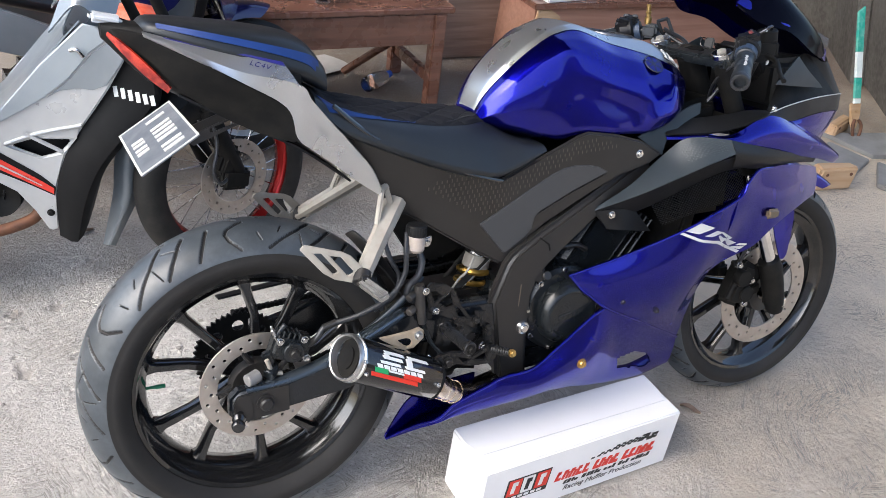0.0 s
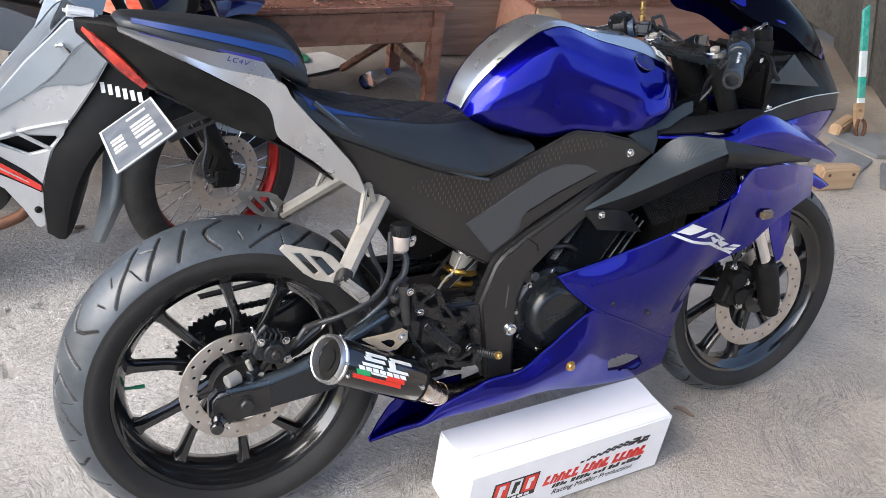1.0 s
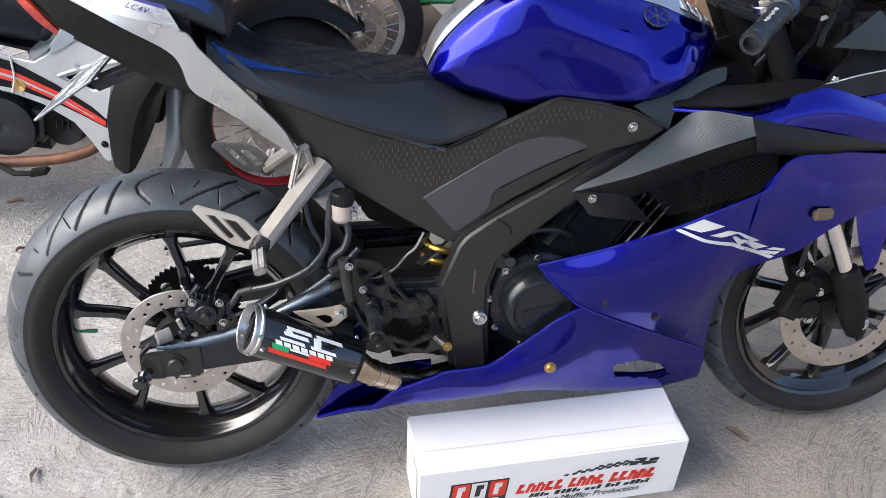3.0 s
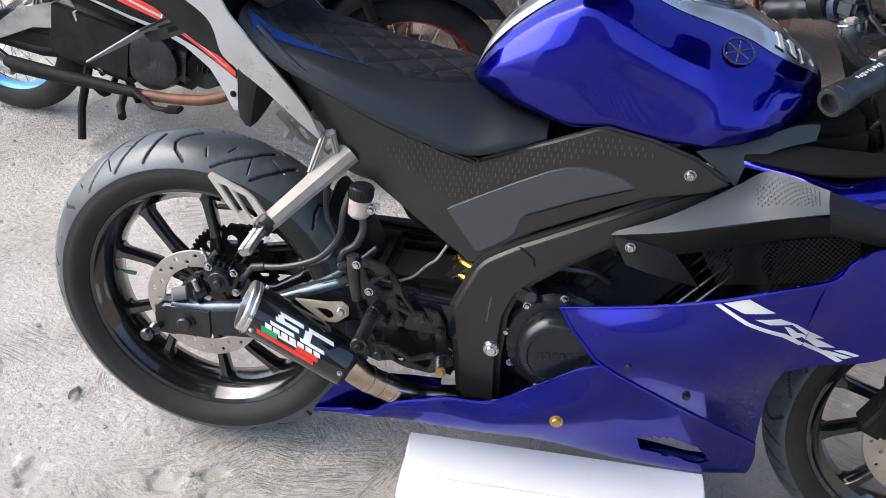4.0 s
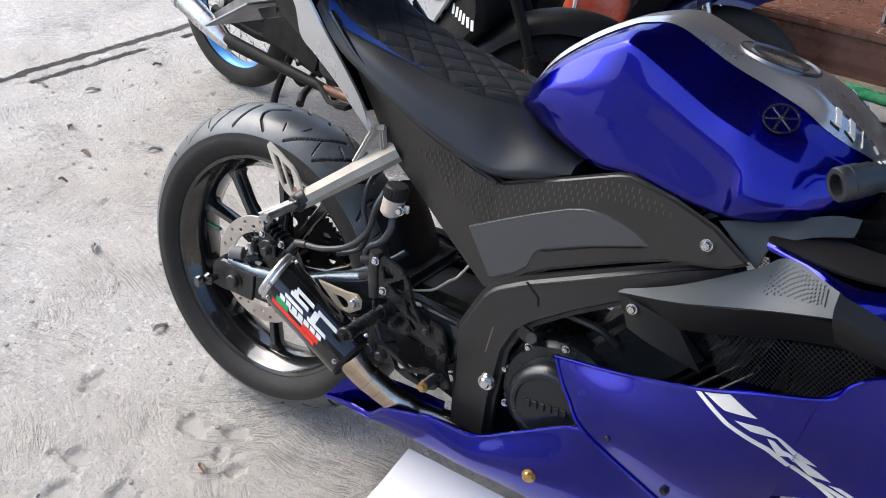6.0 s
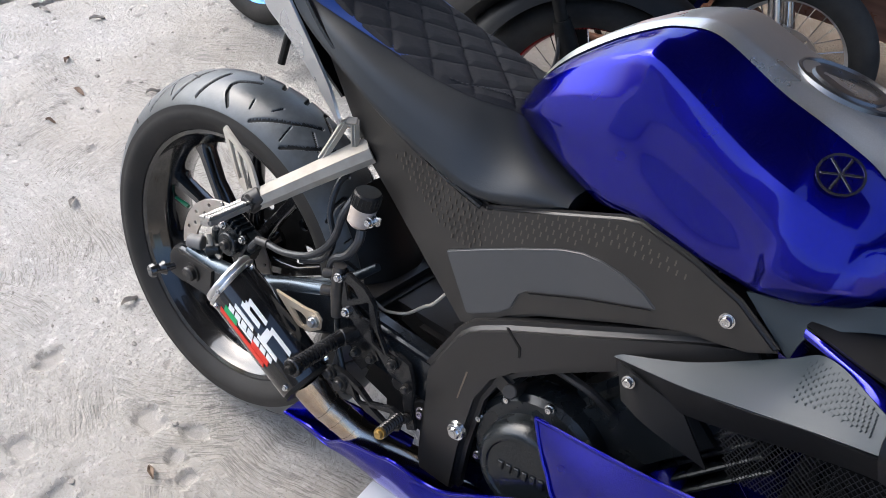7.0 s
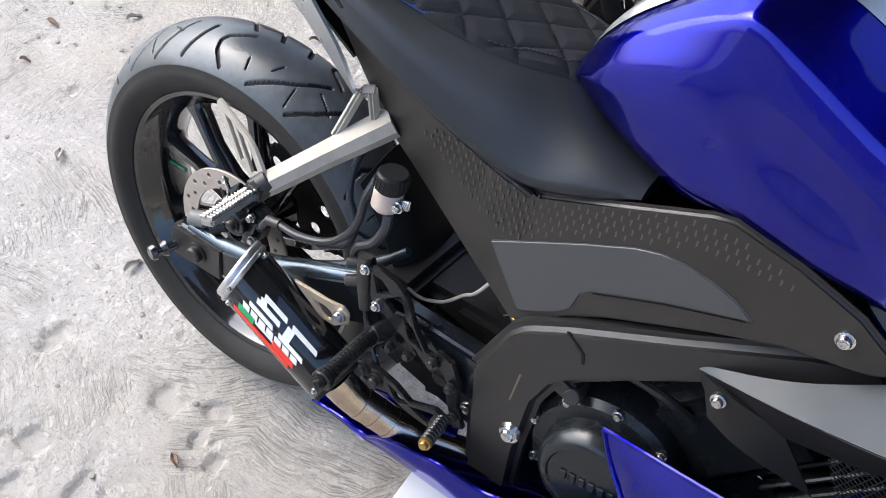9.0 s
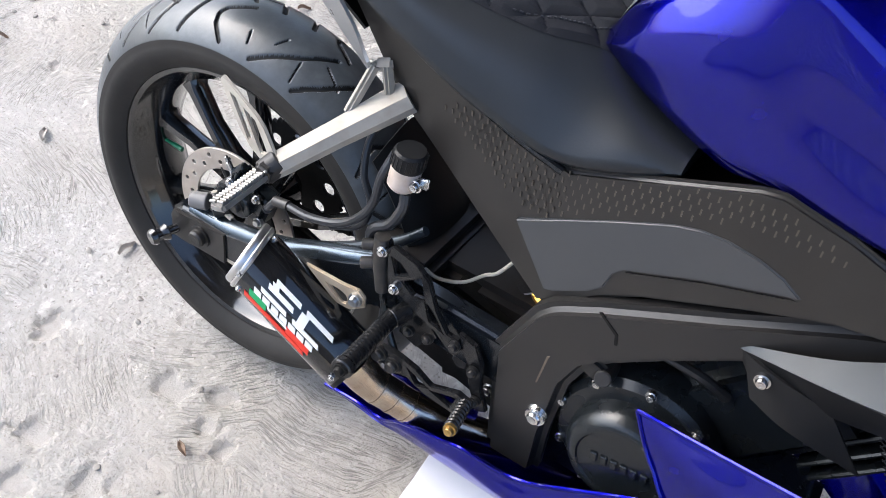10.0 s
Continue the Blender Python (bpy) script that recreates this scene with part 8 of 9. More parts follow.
# leg shield and body sides
for s in (-1, 1):
    Y = lambda x, z: 1 + s * (0.150 + 0.03 * (x + 0.3) + 0.25 * max(0.0, x + 0.25))
    lay = lambda off: (lambda x, z: Y(x, z) + s * off) if s < 0 else (lambda x, z: Y(x, z) + s * off - 0.004)
    bm = bmesh.new()
    slab(bm, [(-0.102, 0.722), (-0.047, 0.648), (-0.091, 0.572), (-0.129, 0.516), (-0.164, 0.466), (-0.204, 0.402), (-0.232, 0.316), (-0.240, 0.200), (-0.262, 0.192), (-0.290, 0.250), (-0.325, 0.305), (-0.395, 0.355), (-0.467, 0.385), (-0.552, 0.405), (-0.75, 0.460), (-0.96, 0.560), (-1.000, 0.640), (-0.960, 0.680), (-0.760, 0.580), (-0.560, 0.512), (-0.444, 0.482), (-0.392, 0.470), (-0.339, 0.500), (-0.238, 0.622), (-0.133, 0.728)], Y, 0.014, 0.005, [[(-0.326, 0.428), (-0.275, 0.442), (-0.184, 0.443), (-0.214, 0.409), (-0.259, 0.395)]], 3)
    shield = mp("body_side", bm, WHITE_PAINT, None, "white body side with black and red stripes")
    bm = bmesh.new()
    slab(bm, [(-0.337, 0.518), (-0.238, 0.628), (-0.133, 0.731), (-0.102, 0.725), (-0.083, 0.694), (-0.122, 0.664), (-0.148, 0.632), (-0.175, 0.599), (-0.234, 0.549), (-0.290, 0.515), (-0.345, 0.486)], lay(0.006), 0.006, 0.0025, (), 3)
    mp("neck_cover", bm, NECK_PAINT, shield, "silver blue neck cover")
    # the recess is a thin plate; its shade comes from the darker grey
    bm = bmesh.new()
    slab(bm, [(-0.232, 0.546), (-0.175, 0.595), (-0.120, 0.660), (-0.080, 0.690), (-0.047, 0.652), (-0.093, 0.585), (-0.125, 0.572), (-0.159, 0.575), (-0.200, 0.566)], lay(0.003), 0.004, 0.0015, (), 2)
    mp("neck_recess", bm, GREY_PAINT, shield, "blue-grey plate whose colour gives the shade of a recess")
    bm = bmesh.new()
    tube(bm, [(x, Y(x, z) + s * 0.006, z) for x, z in ((-0.336, 0.435), (-0.259, 0.459), (-0.158, 0.484))], 0.0045, 8)
    mp("lip", bm, WHITE_PAINT, shield)
    bm = bmesh.new()
    tube(bm, [(-0.165, Y(-0.165, 0) + s * 0.012, 0.668), (-0.150, Y(-0.15, 0) + s * 0.020, 0.672), (-0.138, Y(-0.14, 0) + s * 0.012, 0.655)], 0.005, 8)
    mp("bag_hook", bm, STEEL, shield, "small bright bag hook")
    # black band with red and white stripes
    bm = bmesh.new()
    slab(bm, [(-0.98, 0.668), (-0.76, 0.560), (-0.540, 0.498), (-0.440, 0.468), (-0.350, 0.412), (-0.262, 0.345), (-0.236, 0.316), (-0.240, 0.292), (-0.300, 0.328), (-0.360, 0.362), (-0.450, 0.398), (-0.552, 0.418), (-0.75, 0.470), (-0.94, 0.570)], lay(0.0024), 0.003, 0.0008)
    mp("black_band", bm, BLACK_PAINT, shield)
    for pts, mat, nm, off in (([(-0.96, 0.640), (-0.75, 0.540), (-0.539, 0.476), (-0.440, 0.442), (-0.350, 0.394), (-0.270, 0.336), (-0.240, 0.313), (-0.242, 0.298), (-0.354, 0.368), (-0.445, 0.416), (-0.545, 0.444), (-0.75, 0.505), (-0.95, 0.600)], RED_PAINT, "red_stripe", 0.0042), ([(-0.90, 0.590), (-0.74, 0.529), (-0.539, 0.463), (-0.440, 0.430), (-0.350, 0.381), (-0.268, 0.324), (-0.266, 0.320), (-0.350, 0.376), (-0.442, 0.424), (-0.541, 0.457), (-0.74, 0.522), (-0.90, 0.583)], WHITE_PAINT, "white_line", 0.0056)):
        bm = bmesh.new()
        slab(bm, pts, lay(off), 0.002, 0)
        mp(nm, bm, mat, shield)
    bm = bmesh.new()
    tube(bm, [(-0.444, Y(-0.44, 0) + s * 0.004, 0.486), (-0.446, Y(-0.44, 0) + s * 0.006, 0.43), (-0.462, Y(-0.46, 0) + s * 0.004, 0.388)], 0.0028, 6)
    mp("panel_joint", bm, GREY_DECAL, shield)
    bm = bmesh.new()
    lathe(bm, [(0.0, 0.0), (s * 0.004, 0.012), (s * 0.005, 0.017), (0.0, 0.018)], (-0.440, Y(-0.44, 0) + s * 0.002, 0.408), 24, closed=False)
    mp("round_badge", bm, BRASS, shield, "small round brass badge")
    bm = bmesh.new()
    slab(bm, [(-0.345, 0.45), (-0.20, 0.46), (-0.165, 0.445), (-0.21, 0.39), (-0.28, 0.38)], 1 + s * 0.125, 0.004, 0)
    mp("vent_back", bm, BLACK_PAINT, shield)
    bm = bmesh.new()
    beam(bm, (-0.292, 1 + s * 0.156, 0.462), (-0.208, 1 + s * 0.160, 0.408), 0.010, 0.006, (0, s, 0), 0.002)
    mp("vent_blade", bm, WHITE_PAINT, shield)
    bolt(shield, (-0.255 + 1.10, Y(-0.255, 0) + s * 0.002 - 1.0, 0.246), (0, s, 0), 0.007, GRIME)
    bm = bmesh.new()
    sheet(bm, [[(-0.060, 1 + s * 0.178, 0.672), (-0.091, 1 + s * 0.172, 0.572), (-0.164, 1 + s * 0.162, 0.466), (-0.212, 1 + s * 0.158, 0.380), (-0.236, 1 + s * 0.154, 0.290), (-0.240, 1 + s * 0.152, 0.180)], [(0.010, 1 + s * 0.205, 0.640), (0.020, 1 + s * 0.205, 0.545), (-0.062, 1 + s * 0.196, 0.448), (-0.125, 1 + s * 0.186, 0.365), (-0.165, 1 + s * 0.178, 0.275), (-0.194, 1 + s * 0.170, 0.172)], [(0.030, 1 + s * 0.06, 0.655), (0.02, 1 + s * 0.06, 0.545), (-0.060, 1 + s * 0.06, 0.44), (-0.105, 1 + s * 0.06, 0.36), (-0.130, 1 + s * 0.06, 0.30), (-0.14, 1 + s * 0.08, 0.27)]], 26, 8, 0.003 * s)
    flap = mp("inner_shield", bm, BLACK_PAINT, None, "flat black inner leg shield with a pale name bar")
    if s < 0:
        for k in range(6):
            bm = bmesh.new()
            x, z = -0.074 + 0.0165 * k + 1.10, 0.566 - 0.0035 * k
            hit, place, normal, _ = flap.ray_cast(Vector((x, -1.0, z)), Vector((0, 1, 0)))
            block(bm, (0, 0, 0), (0.0105, 0.026, 0.002), (0, 0, 8), 0.0005, 1)
            bm.transform(Matrix.Translation(place if hit else Vector((x, -0.2, z))) @ (normal if hit else Vector((0, -1, 0))).to_track_quat("Z", "Y").to_matrix().to_4x4())
            finish("pale_bar", bm, WHITE_DECAL, flap)
bm = bmesh.new()
sheet(bm, [[(-0.21, 0.86, 0.70), (-0.14, 0.85, 0.765), (-0.07, 0.86, 0.70)], [(-0.16, 0.93, 0.80), (-0.09, 0.92, 0.86), (-0.03, 0.93, 0.79)], [(-0.12, 1.0, 0.84), (-0.05, 1.0, 0.90), (0.01, 1.0, 0.83)], [(-0.16, 1.07, 0.80), (-0.09, 1.08, 0.86), (-0.03, 1.07, 0.79)], [(-0.21, 1.14, 0.70), (-0.14, 1.15, 0.765), (-0.07, 1.14, 0.70)]], 14, 16, 0.004)
mp("front_cowl", bm, GREY_PAINT, None, "silver grey front cowl")
bm = bmesh.new()
sheet(bm, [[(-0.138, 0.845, 0.728), (-0.238, 0.848, 0.622), (-0.335, 0.85, 0.512), (-0.405, 0.86, 0.462)], [(-0.17, 0.90, 0.68), (-0.26, 0.92, 0.58), (-0.35, 0.93, 0.495), (-0.43, 0.94, 0.465)], [(-0.18, 1.0, 0.67), (-0.27, 1.0, 0.57), (-0.36, 1.0, 0.49), (-0.44, 1.0, 0.46)], [(-0.17, 1.10, 0.68), (-0.26, 1.08, 0.58), (-0.35, 1.07, 0.495), (-0.43, 1.06, 0.465)], [(-0.138, 1.155, 0.728), (-0.238, 1.152, 0.622), (-0.335, 1.15, 0.512), (-0.405, 1.14, 0.462)]], 20, 14, 0.004)
mp("centre_spine", bm, GREY_PAINT, None, "silver grey centre spine cover")
bm = bmesh.new()
tube(bm, [(-0.16, 0.68, 0.93), (-0.12, 0.80, 0.95), (-0.10, 1.0, 0.93), (-0.12, 1.2, 0.95), (-0.16, 1.32, 0.93)], 0.012, 12)
bars = mp("handlebar", bm, STEEL)
for y0, y1 in ((0.68, 0.79), (1.21, 1.32)):
    bm = bmesh.new()
    rod(bm, (-0.16, y0, 0.93) if y0 < 1 else (-0.125, y0, 0.95), (-0.125, y1, 0.95) if y0 < 1 else (-0.16, y1, 0.93), 0.017)
    mp("grip", bm, HOSE, bars)
bm = bmesh.new()
loft(bm, [[(x, 1 + hw * math.cos(a), z + hz * math.sin(a)) for a in (2 * math.pi * k / 20 for k in range(20))] for x, z, hw, hz in ((-0.40, 0.50, 0.05, 0.02), (-0.45, 0.525, 0.09, 0.035), (-0.60, 0.565, 0.11, 0.045), (-0.80, 0.64, 0.12, 0.045), (-1.0, 0.72, 0.11, 0.04), (-1.16, 0.76, 0.08, 0.03), (-1.2, 0.765, 0.04, 0.01))])
mp("seat", bm, SEAT, None, "long black vinyl moped seat")
bm = bmesh.new()
loft(bm, [[(x, 1 + hw * math.cos(a), z + hz * math.sin(a)) for a in (2 * math.pi * k / 20 for k in range(20))] for x, z, hw, hz in ((-0.60, 0.47, 0.08, 0.05), (-0.80, 0.55, 0.10, 0.06), (-1.0, 0.62, 0.10, 0.06), (-1.25, 0.70, 0.07, 0.04), (-1.42, 0.75, 0.03, 0.02))])
mp("tail", bm, BLACK_PAINT, None, "black moped tail section")
# engine, exhaust, rear end
bm = bmesh.new()
block(bm, (-0.50, 1.0, 0.29), (0.24, 0.22, 0.17), (0, 8, 0), 0.04, 4)
block(bm, (-0.36, 1.0, 0.33), (0.16, 0.15, 0.13), (0, 10, 0), 0.02, 3)
block(bm, (-0.66, 1.0, 0.24), (0.16, 0.16, 0.10), (0, 0, 0), 0.03, 3)
eng = mp("engine", bm, ENGINE, None, "oily black moped engine")
bm = bmesh.new()
lathe(bm, [(-0.12, 0.0), (-0.135, 0.05), (-0.128, 0.082), (-0.10, 0.088)], (-0.52, 1.0, 0.285), 32, closed=False)
mp("crank_cover", bm, ENGINE, eng)
bm = bmesh.new()
lathe(bm, [(-0.08, 0.0), (-0.10, 0.05), (-0.06, 0.058)], (-0.375, 1.0, 0.27), 28, closed=False)
mp("head_cover", bm, GRIME, eng)
for k in range(6):
    bolt(eng, (-0.52 + 0.08 * math.cos(k * 1.05), 0.872, 0.285 + 0.08 * math.sin(k * 1.05)), (0, -1, 0), 0.005, STEEL)
for k in range(7):
    bm = bmesh.new()
    block(bm, (-0.305 - 0.016 * k, 1.0, 0.335), (0.004, 0.18, 0.15), (0, 10, 0), 0.001, 1)
    mp("cooling_fin", bm, ENGINE, eng)
bm = bmesh.new()
tube(bm, [(-0.28, 0.93, 0.28), (-0.29, 0.89, 0.225), (-0.36, 0.87, 0.20), (-0.46, 0.868, 0.188), (-0.56, 0.868, 0.185)], 0.015, 14)
mp("exhaust_pipe", bm, RUST, None, "rusty brown exhaust header")
bm = bmesh.new()
tube(bm, [(-0.55, 0.868, 0.185), (-0.70, 0.865, 0.195), (-0.85, 0.86, 0.205), (-0.98, 0.85, 0.220)], [0.015, 0.018, 0.022, 0.024], 14, 16)
mp("link_pipe", bm, GRIME, None, "sooty black exhaust link pipe")
bm = bmesh.new()
block(bm, (-0.70, 0.965, 0.32), (0.30, 0.20, 0.20), (0, 12, 0), 0.03, 3)
mp("gearbox", bm, GRIME, None, "grimy black gearbox housing")
bm = bmesh.new()
block(bm, (-0.88, 0.935, 0.275), (0.34, 0.07, 0.085), (0, 4, 0), 0.015, 3)
mp("chain_case", bm, GRIME, None, "black chain case")
bm = bmesh.new()
block(bm, (-0.78, 1.0, 0.47), (0.36, 0.20, 0.10), (0, 20, 0), 0.03, 3)
mp("under_seat_tray", bm, BLACK_PAINT)
bm = bmesh.new()
tube(bm, [(-0.96, 0.85, 0.205), (-1.02, 0.848, 0.230), (-1.10, 0.845, 0.262), (-1.46, 0.835, 0.42), (-1.47, 0.834, 0.425)], [0.022, 0.032, 0.036, 0.036, 0.026], 24, 5, False)
silencer = mp("moped_silencer", bm, STEEL, None, "bright steel silencer with a red sticker")
bm = bmesh.new()
patch_on_tube(bm, (-1.10, 0.845, 0.262), (-0.36, -0.01, 0.158), (0, -0.6, 1), 0.036, 0.27, 0.32, -20, 25, 0.0012)
mp("red_sticker", bm, RED_DECAL, silencer)
bm = bmesh.new()
tube(bm, [(-1.19, 0.843, 0.302), (-1.205, 0.8425, 0.309)], 0.040, 24, 2, False)
mp("strap", bm, CHROME, silencer)
for s in (-1, 1):
    bm = bmesh.new()
    tube(bm, [(-0.68, 1 + s * 0.085, 0.27), (-0.90, 1 + s * 0.085, 0.25), (-1.12, 1 + s * 0.085, 0.275)], [0.022, 0.020, 0.018], 10, 3, False)
    mp("swingarm", bm, GRIME)
    bm = bmesh.new()
    a0, a1 = Vector((-1.06, 1 + s * 0.105, 0.30)), Vector((-0.98, 1 + s * 0.105, 0.60))
    rod(bm, a0, a1, 0.012)
    damper = mp("rear_damper", bm, STEEL)
    w_ = (a1 - a0).normalized()
    q1, q2 = Vector((0, 1, 0)), w_.cross(Vector((0, 1, 0)))
    bm = bmesh.new()
    tube(bm, [a0.lerp(a1, 0.15 + 0.75 * k / 80) + 0.026 * (math.cos(k * 0.7) * q1 + math.sin(k * 0.7) * q2) for k in range(81)], 0.0055, 6, 161)
    mp("red_spring", bm, RED_PAINT, damper, "red coil spring")
bm = bmesh.new()
slab(bm, [(-1.12, 0.255), (-0.94, 0.375), (-0.76, 0.425), (-0.72, 0.38), (-0.82, 0.335), (-0.90, 0.325), (-1.08, 0.25)], 0.885, 0.006, 0.002)
mp("footrest_bracket", bm, material("dull_grey_alloy", (0.34, 0.33, 0.32), 0.45, 0.6, stain=(20, (0.15, 0.13, 0.12), 0.7)), None, "grey alloy footrest bracket")
bm = bmesh.new()
for s in (-1, 1):
    tube(bm, [(-0.76, 1 + s * 0.08, 0.22), (-0.78, 1 + s * 0.12, 0.10), (-0.775, 1 + s * 0.15, 0.012)], [0.013, 0.012, 0.012], 8, 3, False)
tube(bm, [(-0.76, 0.90, 0.20), (-0.775, 1.0, 0.10), (-0.76, 1.10, 0.20)], 0.010, 8)
mp("centre_stand", bm, GRIME, None, "black centre stand")
bm = bmesh.new()
tube(bm, [(-0.62, 0.88, 0.18), (-0.60, 0.82, 0.16), (-0.57, 0.78, 0.15)], [0.010, 0.012, 0.012], 10, 3, False)
tube(bm, [(-0.58, 0.86, 0.20), (-0.50, 0.83, 0.17), (-0.44, 0.82, 0.175)], [0.008, 0.008, 0.008], 8, 3, False)
block(bm, (-0.43, 0.82, 0.18), (0.05, 0.035, 0.014), (0, -8, 0), 0.004)
mp("brake_pedal", bm, GRIME, None, "worn moped brake pedal and peg")
bm = bmesh.new()
tube(bm, [(-0.70, 0.90, 0.21), (-0.72, 0.88, 0.30), (-0.735, 0.87, 0.40)], [0.009, 0.008, 0.008], 10, 3, False)
mp("kick_lever", bm, STEEL, None, "kick start lever")

# second moped further back
WHITE_RIM = material("pale_alloy_rim", (0.62, 0.62, 0.60), 0.35, 0.4, stain=(20, (0.4, 0.38, 0.35), 0.6))
m2 = pose(0.415, 1.59, 0.0, -4, 0, 6)
moped_b = thing("moped", "dark blue and grey moped with silver spoked wheels", "moped", m2)
J = Matrix.Identity(4)


def mb(name, bm, mat, parent=None, label="", smooth=40):
    return finish(name, bm, mat, parent or moped_b, label, smooth)


spoked_wheel(moped_b, J, (0, 0, 0.245), 1, 0.245, WHITE_RIM, 0.105, DISC, "silver spoked front wheel with a brown disc")
spoked_wheel(moped_b, J, (-1.22, 0, 0.245), 1, 0.245, WHITE_RIM, 0, None, "silver spoked rear wheel")
for s in (-1, 1):
    bm = bmesh.new()
    tube(bm, [(-0.20, s * 0.08, 0.78), (-0.08, s * 0.08, 0.48), (0.0, s * 0.08, 0.235)], [0.014, 0.016, 0.020], 14, 3, False)
    mb("fork_leg", bm, STEEL)
arc2 = lambda r, y, a0, a1: [(r * math.cos(radians(a0 + (a1 - a0) * k / 10)), y, 0.245 + r * math.sin(radians(a0 + (a1 - a0) * k / 10))) for k in range(11)]
bm = bmesh.new()
sheet(bm, [arc2(0.262, -0.058, 82, 165), arc2(0.292, -0.045, 76, 168), arc2(0.300, 0, 72, 170), arc2(0.292, 0.045, 76, 168), arc2(0.262, 0.058, 82, 165)], 30, 12, 0.003)
mb("front_mudguard", bm, NAVY_PAINT, None, "glossy navy front mudguard")
for s in (-1, 1):
    bm = bmesh.new()
    slab(bm, [(-0.15, 0.70), (-0.25, 0.78), (-0.40, 0.62), (-0.58, 0.52), (-0.80, 0.62), (-1.20, 0.76), (-1.30, 0.72), (-0.90, 0.52), (-0.60, 0.42), (-0.42, 0.36), (-0.36, 0.24), (-0.30, 0.26), (-0.26, 0.45)], lambda x, z: s * 0.14, 0.012, 0.004)
    side2 = mb("body_side", bm, GREY_PAINT, None, "grey and navy moped body side")
    bm = bmesh.new()
    slab(bm, [(-0.17, 0.69), (-0.25, 0.76), (-0.42, 0.59), (-0.60, 0.49), (-0.60, 0.45), (-0.42, 0.50), (-0.28, 0.58)], s * 0.157, 0.003, 0.001)
    mb("navy_panel", bm, NAVY_PAINT, side2)
    bm = bmesh.new()
    block(bm, (-0.90, s * 0.155, 0.55), (0.09, 0.003, 0.022), (0, -3, 0), 0.001)
    mb("red_bar", bm, RED_DECAL, side2)
bm = bmesh.new()
block(bm, (-0.62, 0, 0.30), (0.30, 0.20, 0.18), (0, 8, 0), 0.04, 3)
eng_b = mb("engine", bm, ENGINE, None, "grimy moped engine")
bm = bmesh.new()
block(bm, (-0.42, 0, 0.32), (0.20, 0.14, 0.12), (0, 8, 0), 0.02, 3)
mb("cylinder", bm, GRIME, eng_b)
bm = bmesh.new()
sheet(bm, [[(-0.20, -0.20, 0.72), (-0.24, -0.21, 0.55), (-0.30, -0.19, 0.38), (-0.34, -0.16, 0.26)], [(-0.13, -0.10, 0.70), (-0.17, -0.11, 0.55), (-0.25, -0.10, 0.38), (-0.30, -0.08, 0.26)], [(-0.13, 0.10, 0.70), (-0.17, 0.11, 0.55), (-0.25, 0.10, 0.38), (-0.30, 0.08, 0.26)], [(-0.20, 0.20, 0.72), (-0.24, 0.21, 0.55), (-0.30, 0.19, 0.38), (-0.34, 0.16, 0.26)]], 20, 14, 0.004)
mb("leg_shield", bm, BLACK_PAINT, None, "black leg shield")
bm = bmesh.new()
loft(bm, [[(x, hw * math.cos(a), z + hz * math.sin(a)) for a in (2 * math.pi * k / 20 for k in range(20))] for x, z, hw, hz in ((-0.50, 0.56, 0.05, 0.02), (-0.58, 0.58, 0.10, 0.04), (-0.85, 0.66, 0.12, 0.05), (-1.15, 0.79, 0.10, 0.04), (-1.28, 0.80, 0.04, 0.015))])
mb("seat", bm, SEAT, None, "black moped seat")
bm = bmesh.new()
sheet(bm, [[(-0.27, -0.16, 0.80), (-0.16, -0.15, 0.70), (-0.10, -0.12, 0.50)], [(-0.22, 0, 0.92), (-0.08, 0, 0.80), (-0.02, 0, 0.54)], [(-0.27, 0.16, 0.80), (-0.16, 0.15, 0.70), (-0.10, 0.12, 0.50)]], 12, 12, 0.004)
mb("front_cowl", bm, NAVY_PAINT)
bm = bmesh.new()
tube(bm, [(-0.28, -0.30, 0.96), (-0.22, -0.16, 0.98), (-0.20, 0, 0.96), (-0.22, 0.16, 0.98), (-0.28, 0.30, 0.96)], 0.012, 12)
mb("handlebar", bm, HOSE)
bm = bmesh.new()
tube(bm, [(-1.2, -0.13, 0.25), (-0.9, -0.13, 0.20), (-0.5, -0.12, 0.18), (-0.36, -0.08, 0.26)], [0.036, 0.03, 0.015, 0.015], 14, 20)
mb("exhaust", bm, RUST)
bm = bmesh.new()
tube(bm, [(-0.66, 0.10, 0.22), (-0.62, 0.20, 0.10), (-0.60, 0.26, 0.015)], 0.011, 8, 3, False)
mb("side_stand", bm, GRIME)

# orange-red crash helmet hung on the second moped
helmet = thing("helmet", "orange-red plastic helmet with a pale stripe", "helmet", pose(0.02, 1.42, 0.0))
bm = bmesh.new()
loft(bm, [[(0.13 * r * math.cos(a), 0.11 * r * math.sin(a), z) for a in (2 * math.pi * k / 28 for k in range(28))] for z, r in ((0.40, 0.80), (0.43, 0.95), (0.48, 1.0), (0.53, 0.93), (0.575, 0.75), (0.60, 0.5), (0.612, 0.2))])
finish("shell", bm, ORANGE, helmet, "", 60)
bm = bmesh.new()
tube(bm, [(0.0, -0.116, 0.44), (0.0, -0.112, 0.50), (0.0, -0.085, 0.575), (0.0, -0.02, 0.614)], 0.006, 8)
finish("pale_stripe", bm, WHITE_DECAL, helmet)
bm = bmesh.new()
tube(bm, [(0, -0.08, 0.41), (0.02, -0.04, 0.25), (0.01, 0.0, 0.02), (0, 0.04, 0.25), (0, 0.08, 0.41)], 0.004, 6)
finish("strap", bm, HOSE, helmet)

